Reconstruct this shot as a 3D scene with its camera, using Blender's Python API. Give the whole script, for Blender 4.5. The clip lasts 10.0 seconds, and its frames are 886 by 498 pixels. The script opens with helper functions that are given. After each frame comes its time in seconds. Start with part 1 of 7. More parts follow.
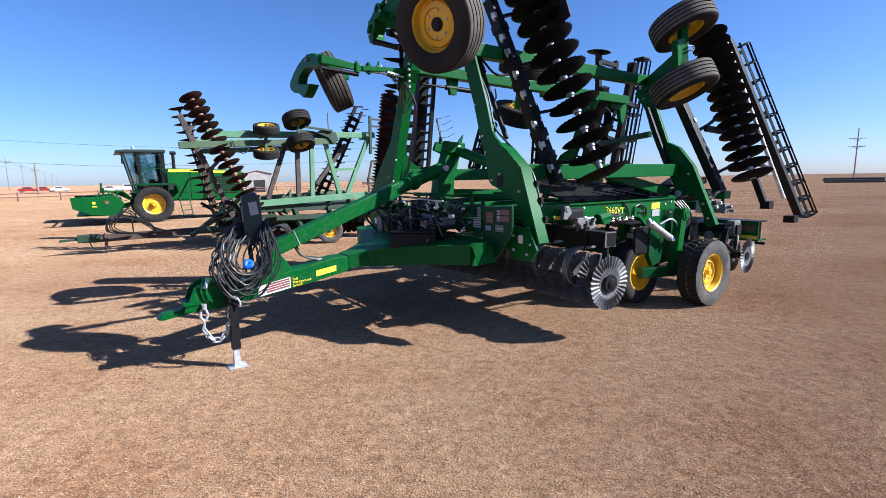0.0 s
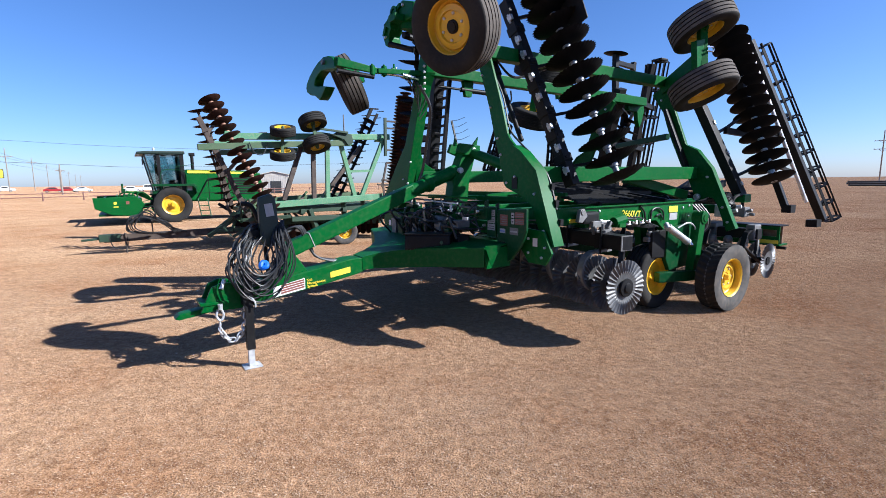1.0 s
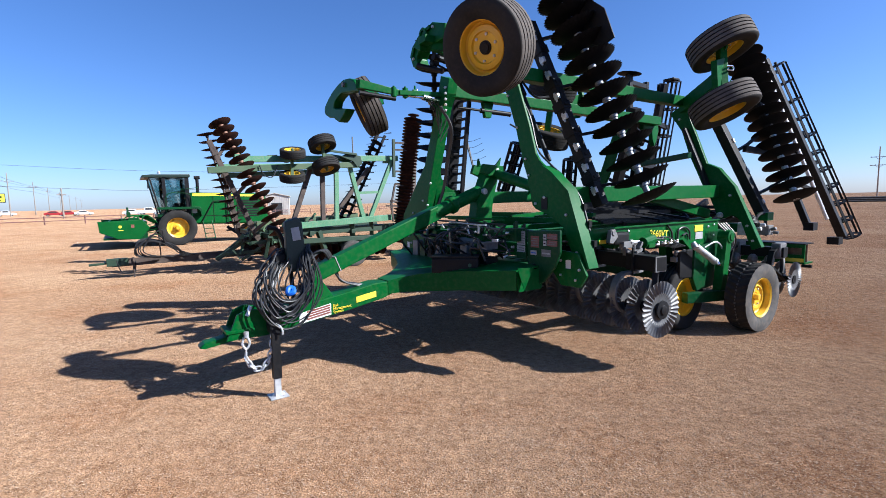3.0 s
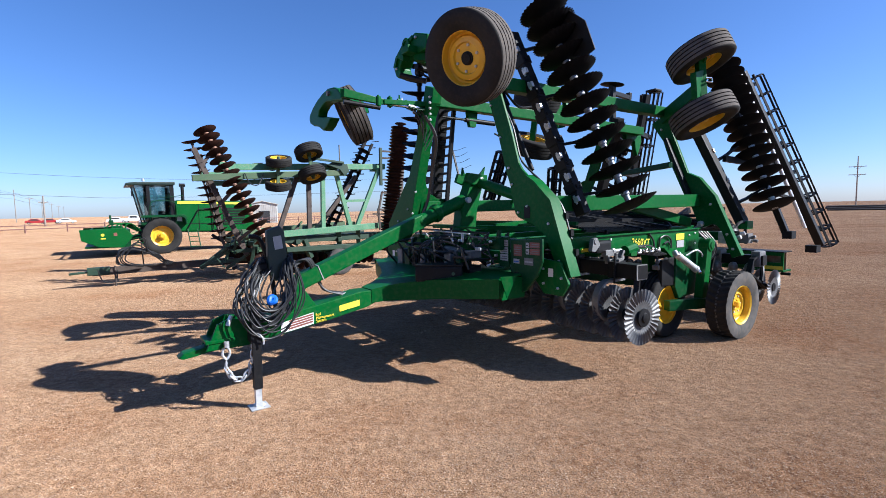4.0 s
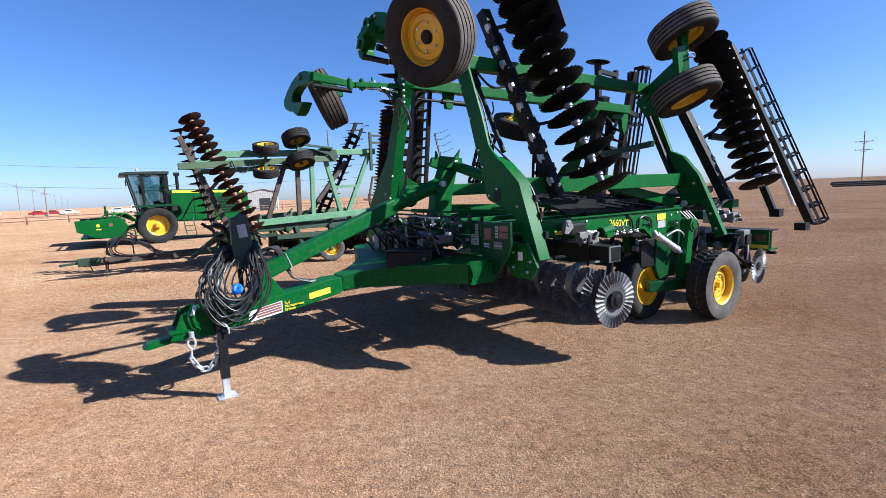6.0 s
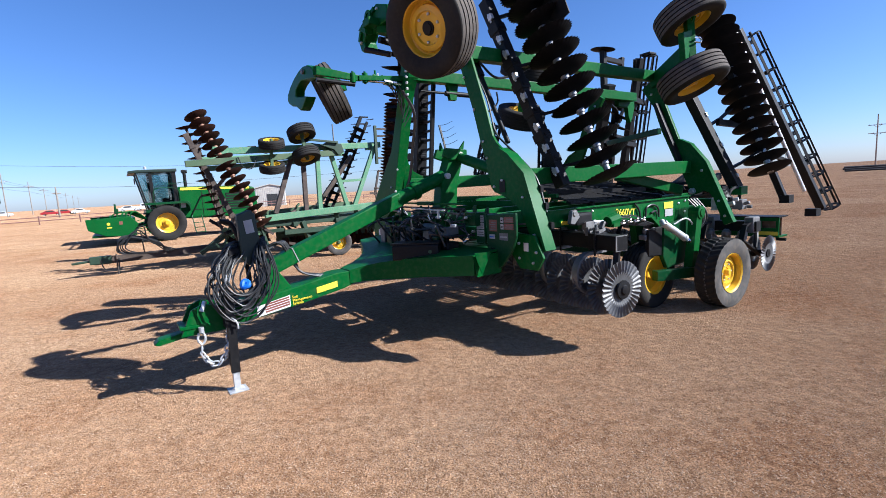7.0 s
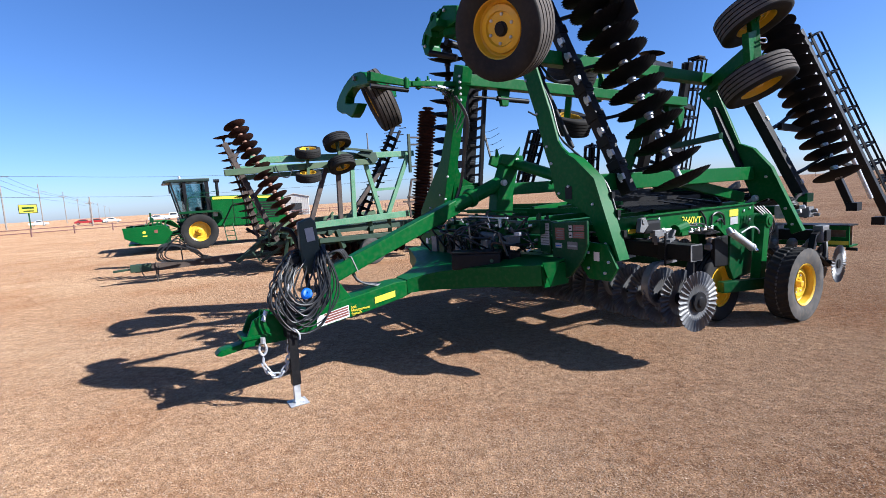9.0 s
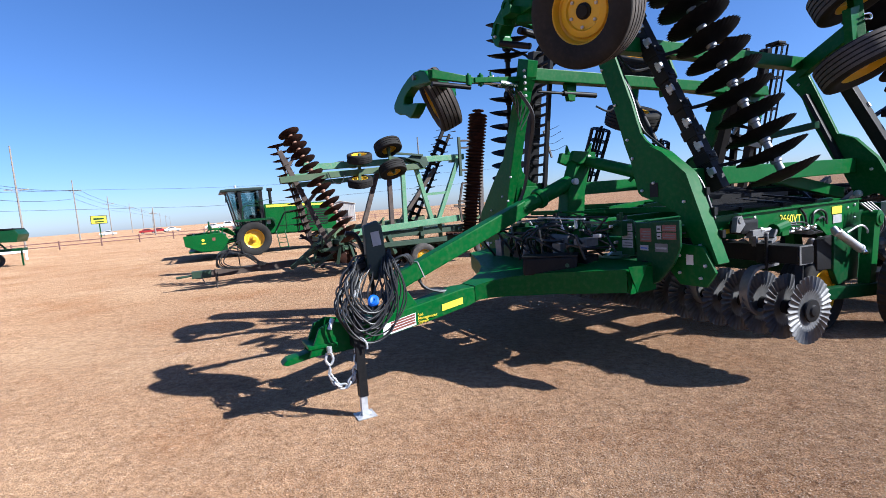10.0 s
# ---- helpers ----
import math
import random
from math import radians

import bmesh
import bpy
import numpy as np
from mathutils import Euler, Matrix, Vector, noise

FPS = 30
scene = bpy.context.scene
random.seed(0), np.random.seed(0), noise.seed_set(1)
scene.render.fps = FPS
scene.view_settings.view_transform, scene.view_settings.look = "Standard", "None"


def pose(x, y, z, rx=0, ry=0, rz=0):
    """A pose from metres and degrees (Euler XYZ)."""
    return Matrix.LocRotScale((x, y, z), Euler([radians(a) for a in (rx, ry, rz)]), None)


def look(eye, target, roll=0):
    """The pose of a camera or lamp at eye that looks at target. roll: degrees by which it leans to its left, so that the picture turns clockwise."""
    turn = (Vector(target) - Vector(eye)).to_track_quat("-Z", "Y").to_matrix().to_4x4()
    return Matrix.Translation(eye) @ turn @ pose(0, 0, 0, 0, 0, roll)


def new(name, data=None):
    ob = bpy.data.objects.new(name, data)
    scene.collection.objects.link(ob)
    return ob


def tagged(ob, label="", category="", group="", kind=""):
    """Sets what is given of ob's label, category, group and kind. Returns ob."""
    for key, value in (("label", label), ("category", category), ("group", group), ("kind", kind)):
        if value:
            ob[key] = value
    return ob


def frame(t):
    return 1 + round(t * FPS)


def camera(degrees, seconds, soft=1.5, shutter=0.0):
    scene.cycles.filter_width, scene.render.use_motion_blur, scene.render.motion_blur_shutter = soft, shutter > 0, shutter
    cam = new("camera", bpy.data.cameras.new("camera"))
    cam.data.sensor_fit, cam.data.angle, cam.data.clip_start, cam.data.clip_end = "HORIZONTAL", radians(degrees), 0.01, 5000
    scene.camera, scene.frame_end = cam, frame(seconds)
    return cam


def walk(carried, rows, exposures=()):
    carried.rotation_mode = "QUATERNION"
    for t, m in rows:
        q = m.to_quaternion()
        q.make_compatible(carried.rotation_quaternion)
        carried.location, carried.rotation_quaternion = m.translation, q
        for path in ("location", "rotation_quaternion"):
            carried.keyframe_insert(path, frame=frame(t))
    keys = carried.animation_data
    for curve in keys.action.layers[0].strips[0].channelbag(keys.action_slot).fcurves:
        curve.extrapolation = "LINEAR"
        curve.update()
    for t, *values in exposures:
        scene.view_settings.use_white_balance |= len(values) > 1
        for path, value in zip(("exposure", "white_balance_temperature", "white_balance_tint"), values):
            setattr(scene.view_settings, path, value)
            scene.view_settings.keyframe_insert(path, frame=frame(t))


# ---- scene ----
EXPO, SKY, SUN, KELVIN, TINT = 1.27, 0.063, 5.0, 5350, 10
cam = camera(86.6, 10.0, soft=0.75)
PATH = [
    (0, (0.11, 0.141, 1.675), (0.071, 2.119, 1.383), -0.9),
    (0.5, (0.105, 0.145, 1.68), (0.043, 2.122, 1.387), -0.8),
    (1, (0.11, 0.153, 1.681), (0.012, 2.13, 1.397), -0.7),
    (1.5, (0.047, 0.184, 1.677), (-0.1, 2.158, 1.397), -0.3),
    (2, (-0.095, 0.226, 1.703), (-0.236, 2.204, 1.436), 0.2),
    (2.5, (-0.191, 0.259, 1.702), (-0.312, 2.242, 1.468), -0.8),
    (4, (-0.134, 0.254, 1.707), (-0.181, 2.247, 1.539), -1.2),
    (4.5, (-0.009, 0.291, 1.714), (-0.028, 2.283, 1.53), -1.5),
    (5, (0.138, 0.328, 1.705), (0.115, 2.317, 1.504), -1.5),
    (6.5, (0.205, 0.328, 1.699), (0.118, 2.31, 1.446), -2.9),
    (7, (0.217, 0.325, 1.697), (0.119, 2.305, 1.432), -3.4),
    (7.5, (0.228, 0.335, 1.696), (0.117, 2.315, 1.435), -3.7),
    (8, (0.189, 0.373, 1.692), (0.066, 2.351, 1.421), -4.2),
    (8.5, (0.0, 0.409, 1.697), (-0.156, 2.388, 1.451), -3.4),
    (9, (-0.203, 0.464, 1.7), (-0.381, 2.443, 1.478), -3.5),
    (9.5, (-0.354, 0.535, 1.695), (-0.62, 2.507, 1.493), -4.0),
    (10, (-0.479, 0.698, 1.677), (-0.836, 2.657, 1.49), -4.5),
]
walk(cam, [(t, look(eye, target, roll)) for t, eye, target, roll in PATH], [(0.0, EXPO, KELVIN, TINT), (10.0, EXPO, KELVIN, TINT)])

# ---- world and sun ----
TO_SUN = Vector((4.08, -0.63, 3.07)).normalized()
world = bpy.data.worlds.new("sky")
world.use_nodes = True
scene.world = world
wn = world.node_tree.nodes
sky = wn.new("ShaderNodeTexSky")
sky.sky_type, sky.sun_disc = "NISHITA", False
sky.sun_elevation = math.asin(TO_SUN.z)
sky.sun_rotation = math.atan2(TO_SUN.x, TO_SUN.y)
sky.altitude, sky.air_density, sky.dust_density, sky.ozone_density = 1000, 1.0, 1.2, 5.5
wn["Background"].inputs["Strength"].default_value = SKY
clear_air = wn.new("ShaderNodeHueSaturation")
clear_air.inputs["Saturation"].default_value = 1.06
air_tint = wn.new("ShaderNodeMix")
air_tint.data_type, air_tint.blend_type = "RGBA", "MULTIPLY"
air_tint.inputs[0].default_value, air_tint.inputs[7].default_value = 1.0, (1.03, 0.945, 1.0, 1)
world.node_tree.links.new(sky.outputs[0], clear_air.inputs["Color"])
world.node_tree.links.new(clear_air.outputs[0], air_tint.inputs[6])
world.node_tree.links.new(air_tint.outputs[2], wn["Background"].inputs["Color"])
sun = new("sun", bpy.data.lights.new("sun", "SUN"))
sun.data.energy, sun.data.angle, sun.data.color = SUN, radians(0.55), (1.0, 0.90, 0.76)
sun.matrix_world = look(TO_SUN * 50, (0, 0, 0))


# ---- materials ----
def material(name, a, b, rough=0.5, metal=0.0, scale=6.0, fine=60.0, bump=0.1, coat=0.0, dust=0.0, dust_colour=(0.34, 0.25, 0.17), spec=0.5, per_object=0.0):
    """A painted or bare surface: two colours mixed by coarse and fine noise, dust laid over, with fine relief."""
    m = bpy.data.materials.new(name)
    m.use_nodes = True
    nt = m.node_tree
    n, l = nt.nodes, nt.links
    bsdf = n["Principled BSDF"]
    co = n.new("ShaderNodeTexCoord")
    big, small = n.new("ShaderNodeTexNoise"), n.new("ShaderNodeTexNoise")
    big.inputs["Scale"].default_value, big.inputs["Detail"].default_value = scale, 5
    small.inputs["Scale"].default_value, small.inputs["Detail"].default_value = fine, 4
    for t in (big, small):
        l.new(co.outputs["Object"], t.inputs["Vector"])
    mix = n.new("ShaderNodeMix")
    mix.data_type = "RGBA"
    mix.inputs[6].default_value, mix.inputs[7].default_value = (*a, 1), (*b, 1)
    ramp = n.new("ShaderNodeMapRange")
    ramp.inputs[1].default_value, ramp.inputs[2].default_value = 0.35, 0.65
    l.new(big.outputs["Fac"], ramp.inputs[0])
    l.new(ramp.outputs[0], mix.inputs[0])
    colour = mix.outputs[2]
    if dust:
        d = n.new("ShaderNodeMapRange")
        d.inputs[1].default_value, d.inputs[2].default_value, d.inputs[4].default_value = 0.45, 0.75, dust
        l.new(small.outputs["Fac"], d.inputs[0])
        over = n.new("ShaderNodeMix")
        over.data_type = "RGBA"
        l.new(d.outputs[0], over.inputs[0])
        l.new(colour, over.inputs[6])
        over.inputs[7].default_value = (*dust_colour, 1)
        colour = over.outputs[2]
    if per_object:
        info = n.new("ShaderNodeObjectInfo")
        hsv = n.new("ShaderNodeHueSaturation")
        r = n.new("ShaderNodeMapRange")
        r.inputs[3].default_value, r.inputs[4].default_value = 1 - per_object, 1 + per_object
        l.new(info.outputs["Random"], r.inputs[0])
        l.new(r.outputs[0], hsv.inputs["Value"])
        l.new(colour, hsv.inputs["Color"])
        colour = hsv.outputs[0]
    l.new(colour, bsdf.inputs["Base Color"])
    rr = n.new("ShaderNodeMapRange")
    rr.inputs[3].default_value, rr.inputs[4].default_value = max(rough - 0.1, 0.05), min(rough + 0.12, 1)
    l.new(small.outputs["Fac"], rr.inputs[0])
    l.new(rr.outputs[0], bsdf.inputs["Roughness"])
    bsdf.inputs["Metallic"].default_value = metal
    bsdf.inputs["Coat Weight"].default_value = coat
    bsdf.inputs["Coat Roughness"].default_value = 0.3
    bsdf.inputs["Specular IOR Level"].default_value = spec
    if bump:
        bp = n.new("ShaderNodeBump")
        bp.inputs["Strength"].default_value, bp.inputs["Distance"].default_value = bump, 0.01
        l.new(small.outputs["Fac"], bp.inputs["Height"])
        l.new(bp.outputs[0], bsdf.inputs["Normal"])
    return m


GREEN = material("green_paint", (0.0031, 0.0686, 0.0112), (0.0045, 0.084, 0.0147), 0.42, scale=2, fine=25, bump=0.03, dust=0.05, spec=0.12)
# darker green, for dark paint and for shade painted into machine parts
DARK_AND_SHADED_GREEN = material("dark_and_shaded_green", (0.0023, 0.0375, 0.0105), (0.003, 0.0465, 0.0135), 0.38, scale=2, fine=25, bump=0.03, dust=0.05, spec=0.2)
BLACK_GREEN = material("black_green_plastic", (0.0032, 0.0144, 0.0096), (0.0048, 0.0192, 0.0128), 0.5, bump=0.03, dust=0.03)
FADED = material("faded_green_paint", (0.06, 0.188, 0.092), (0.096, 0.232, 0.128), 0.55, scale=3, fine=30, bump=0.08, dust=0.35)
OLIVE = material("weathered_green_paint", (0.0375, 0.0863, 0.0375), (0.0638, 0.1013, 0.0488), 0.7, scale=3, fine=60, bump=0.1, dust=0.25, dust_colour=(0.2, 0.13, 0.08))
YELLOW = material("yellow_paint", (0.5904, 0.3444, 0.0066), (0.6396, 0.3936, 0.0123), 0.35, scale=5, fine=40, bump=0.03, dust=0.12)
BLACK = material("black_paint", (0.0056, 0.0056, 0.0064), (0.0096, 0.0096, 0.0104), 0.5, scale=5, fine=60, bump=0.05, dust=0.02, spec=0.18)
BLADE = material("black_blade_paint", (0.0048, 0.0048, 0.0056), (0.008, 0.008, 0.0088), 0.6, scale=9, fine=70, bump=0.04, dust=0.01, per_object=0.25, spec=0.06)
RUBBER = material("tyre_rubber", (0.0165, 0.016, 0.0154), (0.0264, 0.0253, 0.0237), 0.75, scale=3, fine=40, bump=0.06, dust=0.03, spec=0.12)
WORN_RUBBER = material("dusty_tyre_rubber", (0.052, 0.050, 0.047), (0.085, 0.080, 0.074), 0.88, scale=5, fine=14, bump=0.03, dust=0.15, spec=0.15)
HOSE = material("hose_rubber", (0.010, 0.010, 0.011), (0.020, 0.020, 0.021), 0.42, scale=12, fine=150, bump=0.05, spec=0.45)
CHROME = material("chrome_rod", (0.7, 0.7, 0.7), (0.8, 0.8, 0.8), 0.12, 1.0, scale=5, fine=60, bump=0.0)
ZINC = material("galvanised_steel", (0.42, 0.43, 0.44), (0.6, 0.6, 0.6), 0.5, 0.6, scale=18, fine=120, bump=0.08)
WAVY = material("new_coulter_steel", (0.085, 0.085, 0.087), (0.135, 0.133, 0.131), 0.5, 0.5, scale=10, fine=90, bump=0.1)
CAST = material("grey_cast_iron", (0.12, 0.116, 0.112), (0.192, 0.188, 0.184), 0.55, 0.4, scale=10, fine=60, bump=0.2)
RUST = material("rusty_blade", (0.0185, 0.0098, 0.008), (0.045, 0.0180, 0.0122), 0.7, 0.0, scale=9, fine=50, bump=0.2, per_object=0.3, spec=0.12)
RUST_PALE = material("rusty_spool", (0.165, 0.075, 0.045), (0.27, 0.165, 0.1125), 0.6, 0.3, scale=9, fine=50, bump=0.2)
WHITE = material("white_decal", (0.612, 0.612, 0.595), (0.68, 0.68, 0.663), 0.5, scale=8, fine=60, bump=0.0)
PALE_DECAL = material("pale_decal", (0.272, 0.272, 0.272), (0.368, 0.368, 0.36), 0.5, scale=8, fine=60, bump=0.0)
RED = material("red_decal", (0.16, 0.052, 0.036), (0.208, 0.072, 0.052), 0.5, scale=8, fine=60, bump=0.0)
DECAL_YELLOW = material("yellow_decal", (0.663, 0.527, 0.0255), (0.7225, 0.578, 0.0425), 0.45, scale=8, fine=60, bump=0.0)
PALE_STEEL = material("dull_plated_steel", (0.20, 0.21, 0.23), (0.30, 0.31, 0.33), 0.5, 0.5, scale=10, fine=80, bump=0.1)
BLUE = material("blue_strap", (0.008, 0.08, 0.44), (0.012, 0.112, 0.52), 0.5, scale=20, fine=120, bump=0.1)
WOOD = material("weathered_pole_wood", (0.192, 0.16, 0.128), (0.288, 0.248, 0.208), 0.85, scale=4, fine=40, bump=0.3)
SHED = material("shed_sheet_metal", (0.464, 0.432, 0.384), (0.528, 0.496, 0.448), 0.6, 0.1, scale=1.5, fine=20, bump=0.05)
CAR_RED = material("red_car_paint", (0.28, 0.016, 0.016), (0.32, 0.02, 0.02), 0.25, coat=0.6, bump=0.0)
CAR_WHITE = material("white_car_paint", (0.6375, 0.646, 0.663), (0.68, 0.68, 0.697), 0.25, coat=0.6, bump=0.0)
PIPE_DARK = material("black_pipe", (0.016, 0.016, 0.0176), (0.04, 0.036, 0.032), 0.6, bump=0.05)
INTERIOR = material("cab_interior", (0.016, 0.016, 0.0176), (0.032, 0.032, 0.0336), 0.7, bump=0.05)
FENCE = material("fence_paint", (0.128, 0.048, 0.04), (0.176, 0.096, 0.08), 0.8, bump=0.1)


def glass_material():
    m = bpy.data.materials.new("tinted_cab_glass")
    m.use_nodes = True
    n, l = m.node_tree.nodes, m.node_tree.links
    out = n["Material Output"]
    clear, gloss, mix = n.new("ShaderNodeBsdfTransparent"), n.new("ShaderNodeBsdfGlossy"), n.new("ShaderNodeMixShader")
    clear.inputs[0].default_value = (0.62, 0.74, 0.76, 1)
    gloss.inputs["Roughness"].default_value = 0.03
    mix.inputs[0].default_value = 0.14
    l.new(clear.outputs[0], mix.inputs[1])
    l.new(gloss.outputs[0], mix.inputs[2])
    l.new(mix.outputs[0], out.inputs["Surface"])
    return m


GLASS = glass_material()


def ground_material():
    """Short dormant turf over tan soil: straw and earth tones at four scales, with relief."""
    m = bpy.data.materials.new("dormant_turf")
    m.use_nodes = True
    n, l = m.node_tree.nodes, m.node_tree.links
    bsdf = n["Principled BSDF"]
    co = n.new("ShaderNodeTexCoord")

    def noise_tex(scale, detail, rough=0.6, stretch=None):
        t = n.new("ShaderNodeTexNoise")
        t.inputs["Scale"].default_value, t.inputs["Detail"].default_value, t.inputs["Roughness"].default_value = scale, detail, rough
        if stretch:
            mp = n.new("ShaderNodeMapping")
            mp.inputs["Scale"].default_value = stretch
            mp.inputs["Rotation"].default_value = (0, 0, radians(-20))
            l.new(co.outputs["Object"], mp.inputs["Vector"])
            l.new(mp.outputs[0], t.inputs["Vector"])
        else:
            l.new(co.outputs["Object"], t.inputs["Vector"])
        return t

    def ramp(src, stops):
        r = n.new("ShaderNodeValToRGB")
        while len(r.color_ramp.elements) < len(stops):
            r.color_ramp.elements.new(0.5)
        for e, (p, c) in zip(r.color_ramp.elements, stops):
            e.position, e.color = p, (*c, 1)
        l.new(src, r.inputs[0])
        return r.outputs[0]

    def blend(kind, fac, a, b):
        mx = n.new("ShaderNodeMix")
        mx.data_type, mx.blend_type = "RGBA", kind
        if isinstance(fac, float):
            mx.inputs[0].default_value = fac
        else:
            l.new(fac, mx.inputs[0])
        l.new(a, mx.inputs[6])
        l.new(b, mx.inputs[7])
        return mx.outputs[2]

    fine = noise_tex(85, 4, 0.68)
    mid = noise_tex(6, 5, 0.65)
    wide = noise_tex(0.55, 5, 0.6)
    drift = noise_tex(0.06, 4, 0.55, (1, 4, 1))
    straw = ramp(fine.outputs["Fac"], [(0.30, (0.130, 0.084, 0.050)), (0.44, (0.315, 0.219, 0.139)), (0.56, (0.465, 0.339, 0.224)), (0.72, (0.575, 0.458, 0.318))])
    tone = ramp(mid.outputs["Fac"], [(0.34, (0.80, 0.78, 0.76)), (0.64, (1.12, 1.12, 1.11))])
    c = blend("MULTIPLY", 1.0, straw, tone)
    clump = noise_tex(15, 4, 0.7)
    c = blend("MULTIPLY", 1.0, c, ramp(clump.outputs["Fac"], [(0.38, (0.76, 0.72, 0.69)), (0.62, (1.20, 1.20, 1.19))]))
    patch = ramp(wide.outputs["Fac"], [(0.33, (0.88, 0.76, 0.66)), (0.5, (1.0, 0.97, 0.93)), (0.67, (1.08, 1.08, 1.05))])
    c = blend("MULTIPLY", 1.0, c, patch)
    band = ramp(drift.outputs["Fac"], [(0.35, (0.88, 0.80, 0.74)), (0.65, (1.08, 1.08, 1.07))])
    c = blend("MULTIPLY", 1.0, c, band)
    # left-to-right tint painted in to balance the light across the ground
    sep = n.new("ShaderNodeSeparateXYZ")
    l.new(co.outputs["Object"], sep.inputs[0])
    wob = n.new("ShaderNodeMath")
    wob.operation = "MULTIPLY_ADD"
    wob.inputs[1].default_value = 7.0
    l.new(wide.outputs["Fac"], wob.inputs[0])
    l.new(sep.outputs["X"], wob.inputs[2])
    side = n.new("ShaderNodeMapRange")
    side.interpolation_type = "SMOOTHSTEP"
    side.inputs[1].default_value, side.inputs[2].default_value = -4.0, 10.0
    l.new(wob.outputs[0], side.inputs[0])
    side_tint = ramp(side.outputs[0], [(0.0, (0.82, 0.775, 0.755)), (1.0, (0.87, 0.775, 0.72))])
    c = blend("MULTIPLY", 1.0, c, side_tint)
    l.new(c, bsdf.inputs["Base Color"])
    bsdf.inputs["Roughness"].default_value = 0.95
    bsdf.inputs["Specular IOR Level"].default_value = 0.05
    bsdf.inputs["Diffuse Roughness"].default_value = 1.0
    bp, bp2 = n.new("ShaderNodeBump"), n.new("ShaderNodeBump")
    bp.inputs["Strength"].default_value, bp.inputs["Distance"].default_value = 0.7, 0.03
    bp2.inputs["Strength"].default_value, bp2.inputs["Distance"].default_value = 0.6, 0.06
    l.new(fine.outputs["Fac"], bp.inputs["Height"])
    l.new(clump.outputs["Fac"], bp2.inputs["Height"])
    l.new(bp2.outputs[0], bp.inputs["Normal"])
    l.new(bp.outputs[0], bsdf.inputs["Normal"])
    return m


TURF = ground_material()


# ---- mesh tools ----
def V(*a):
    return Vector(a)


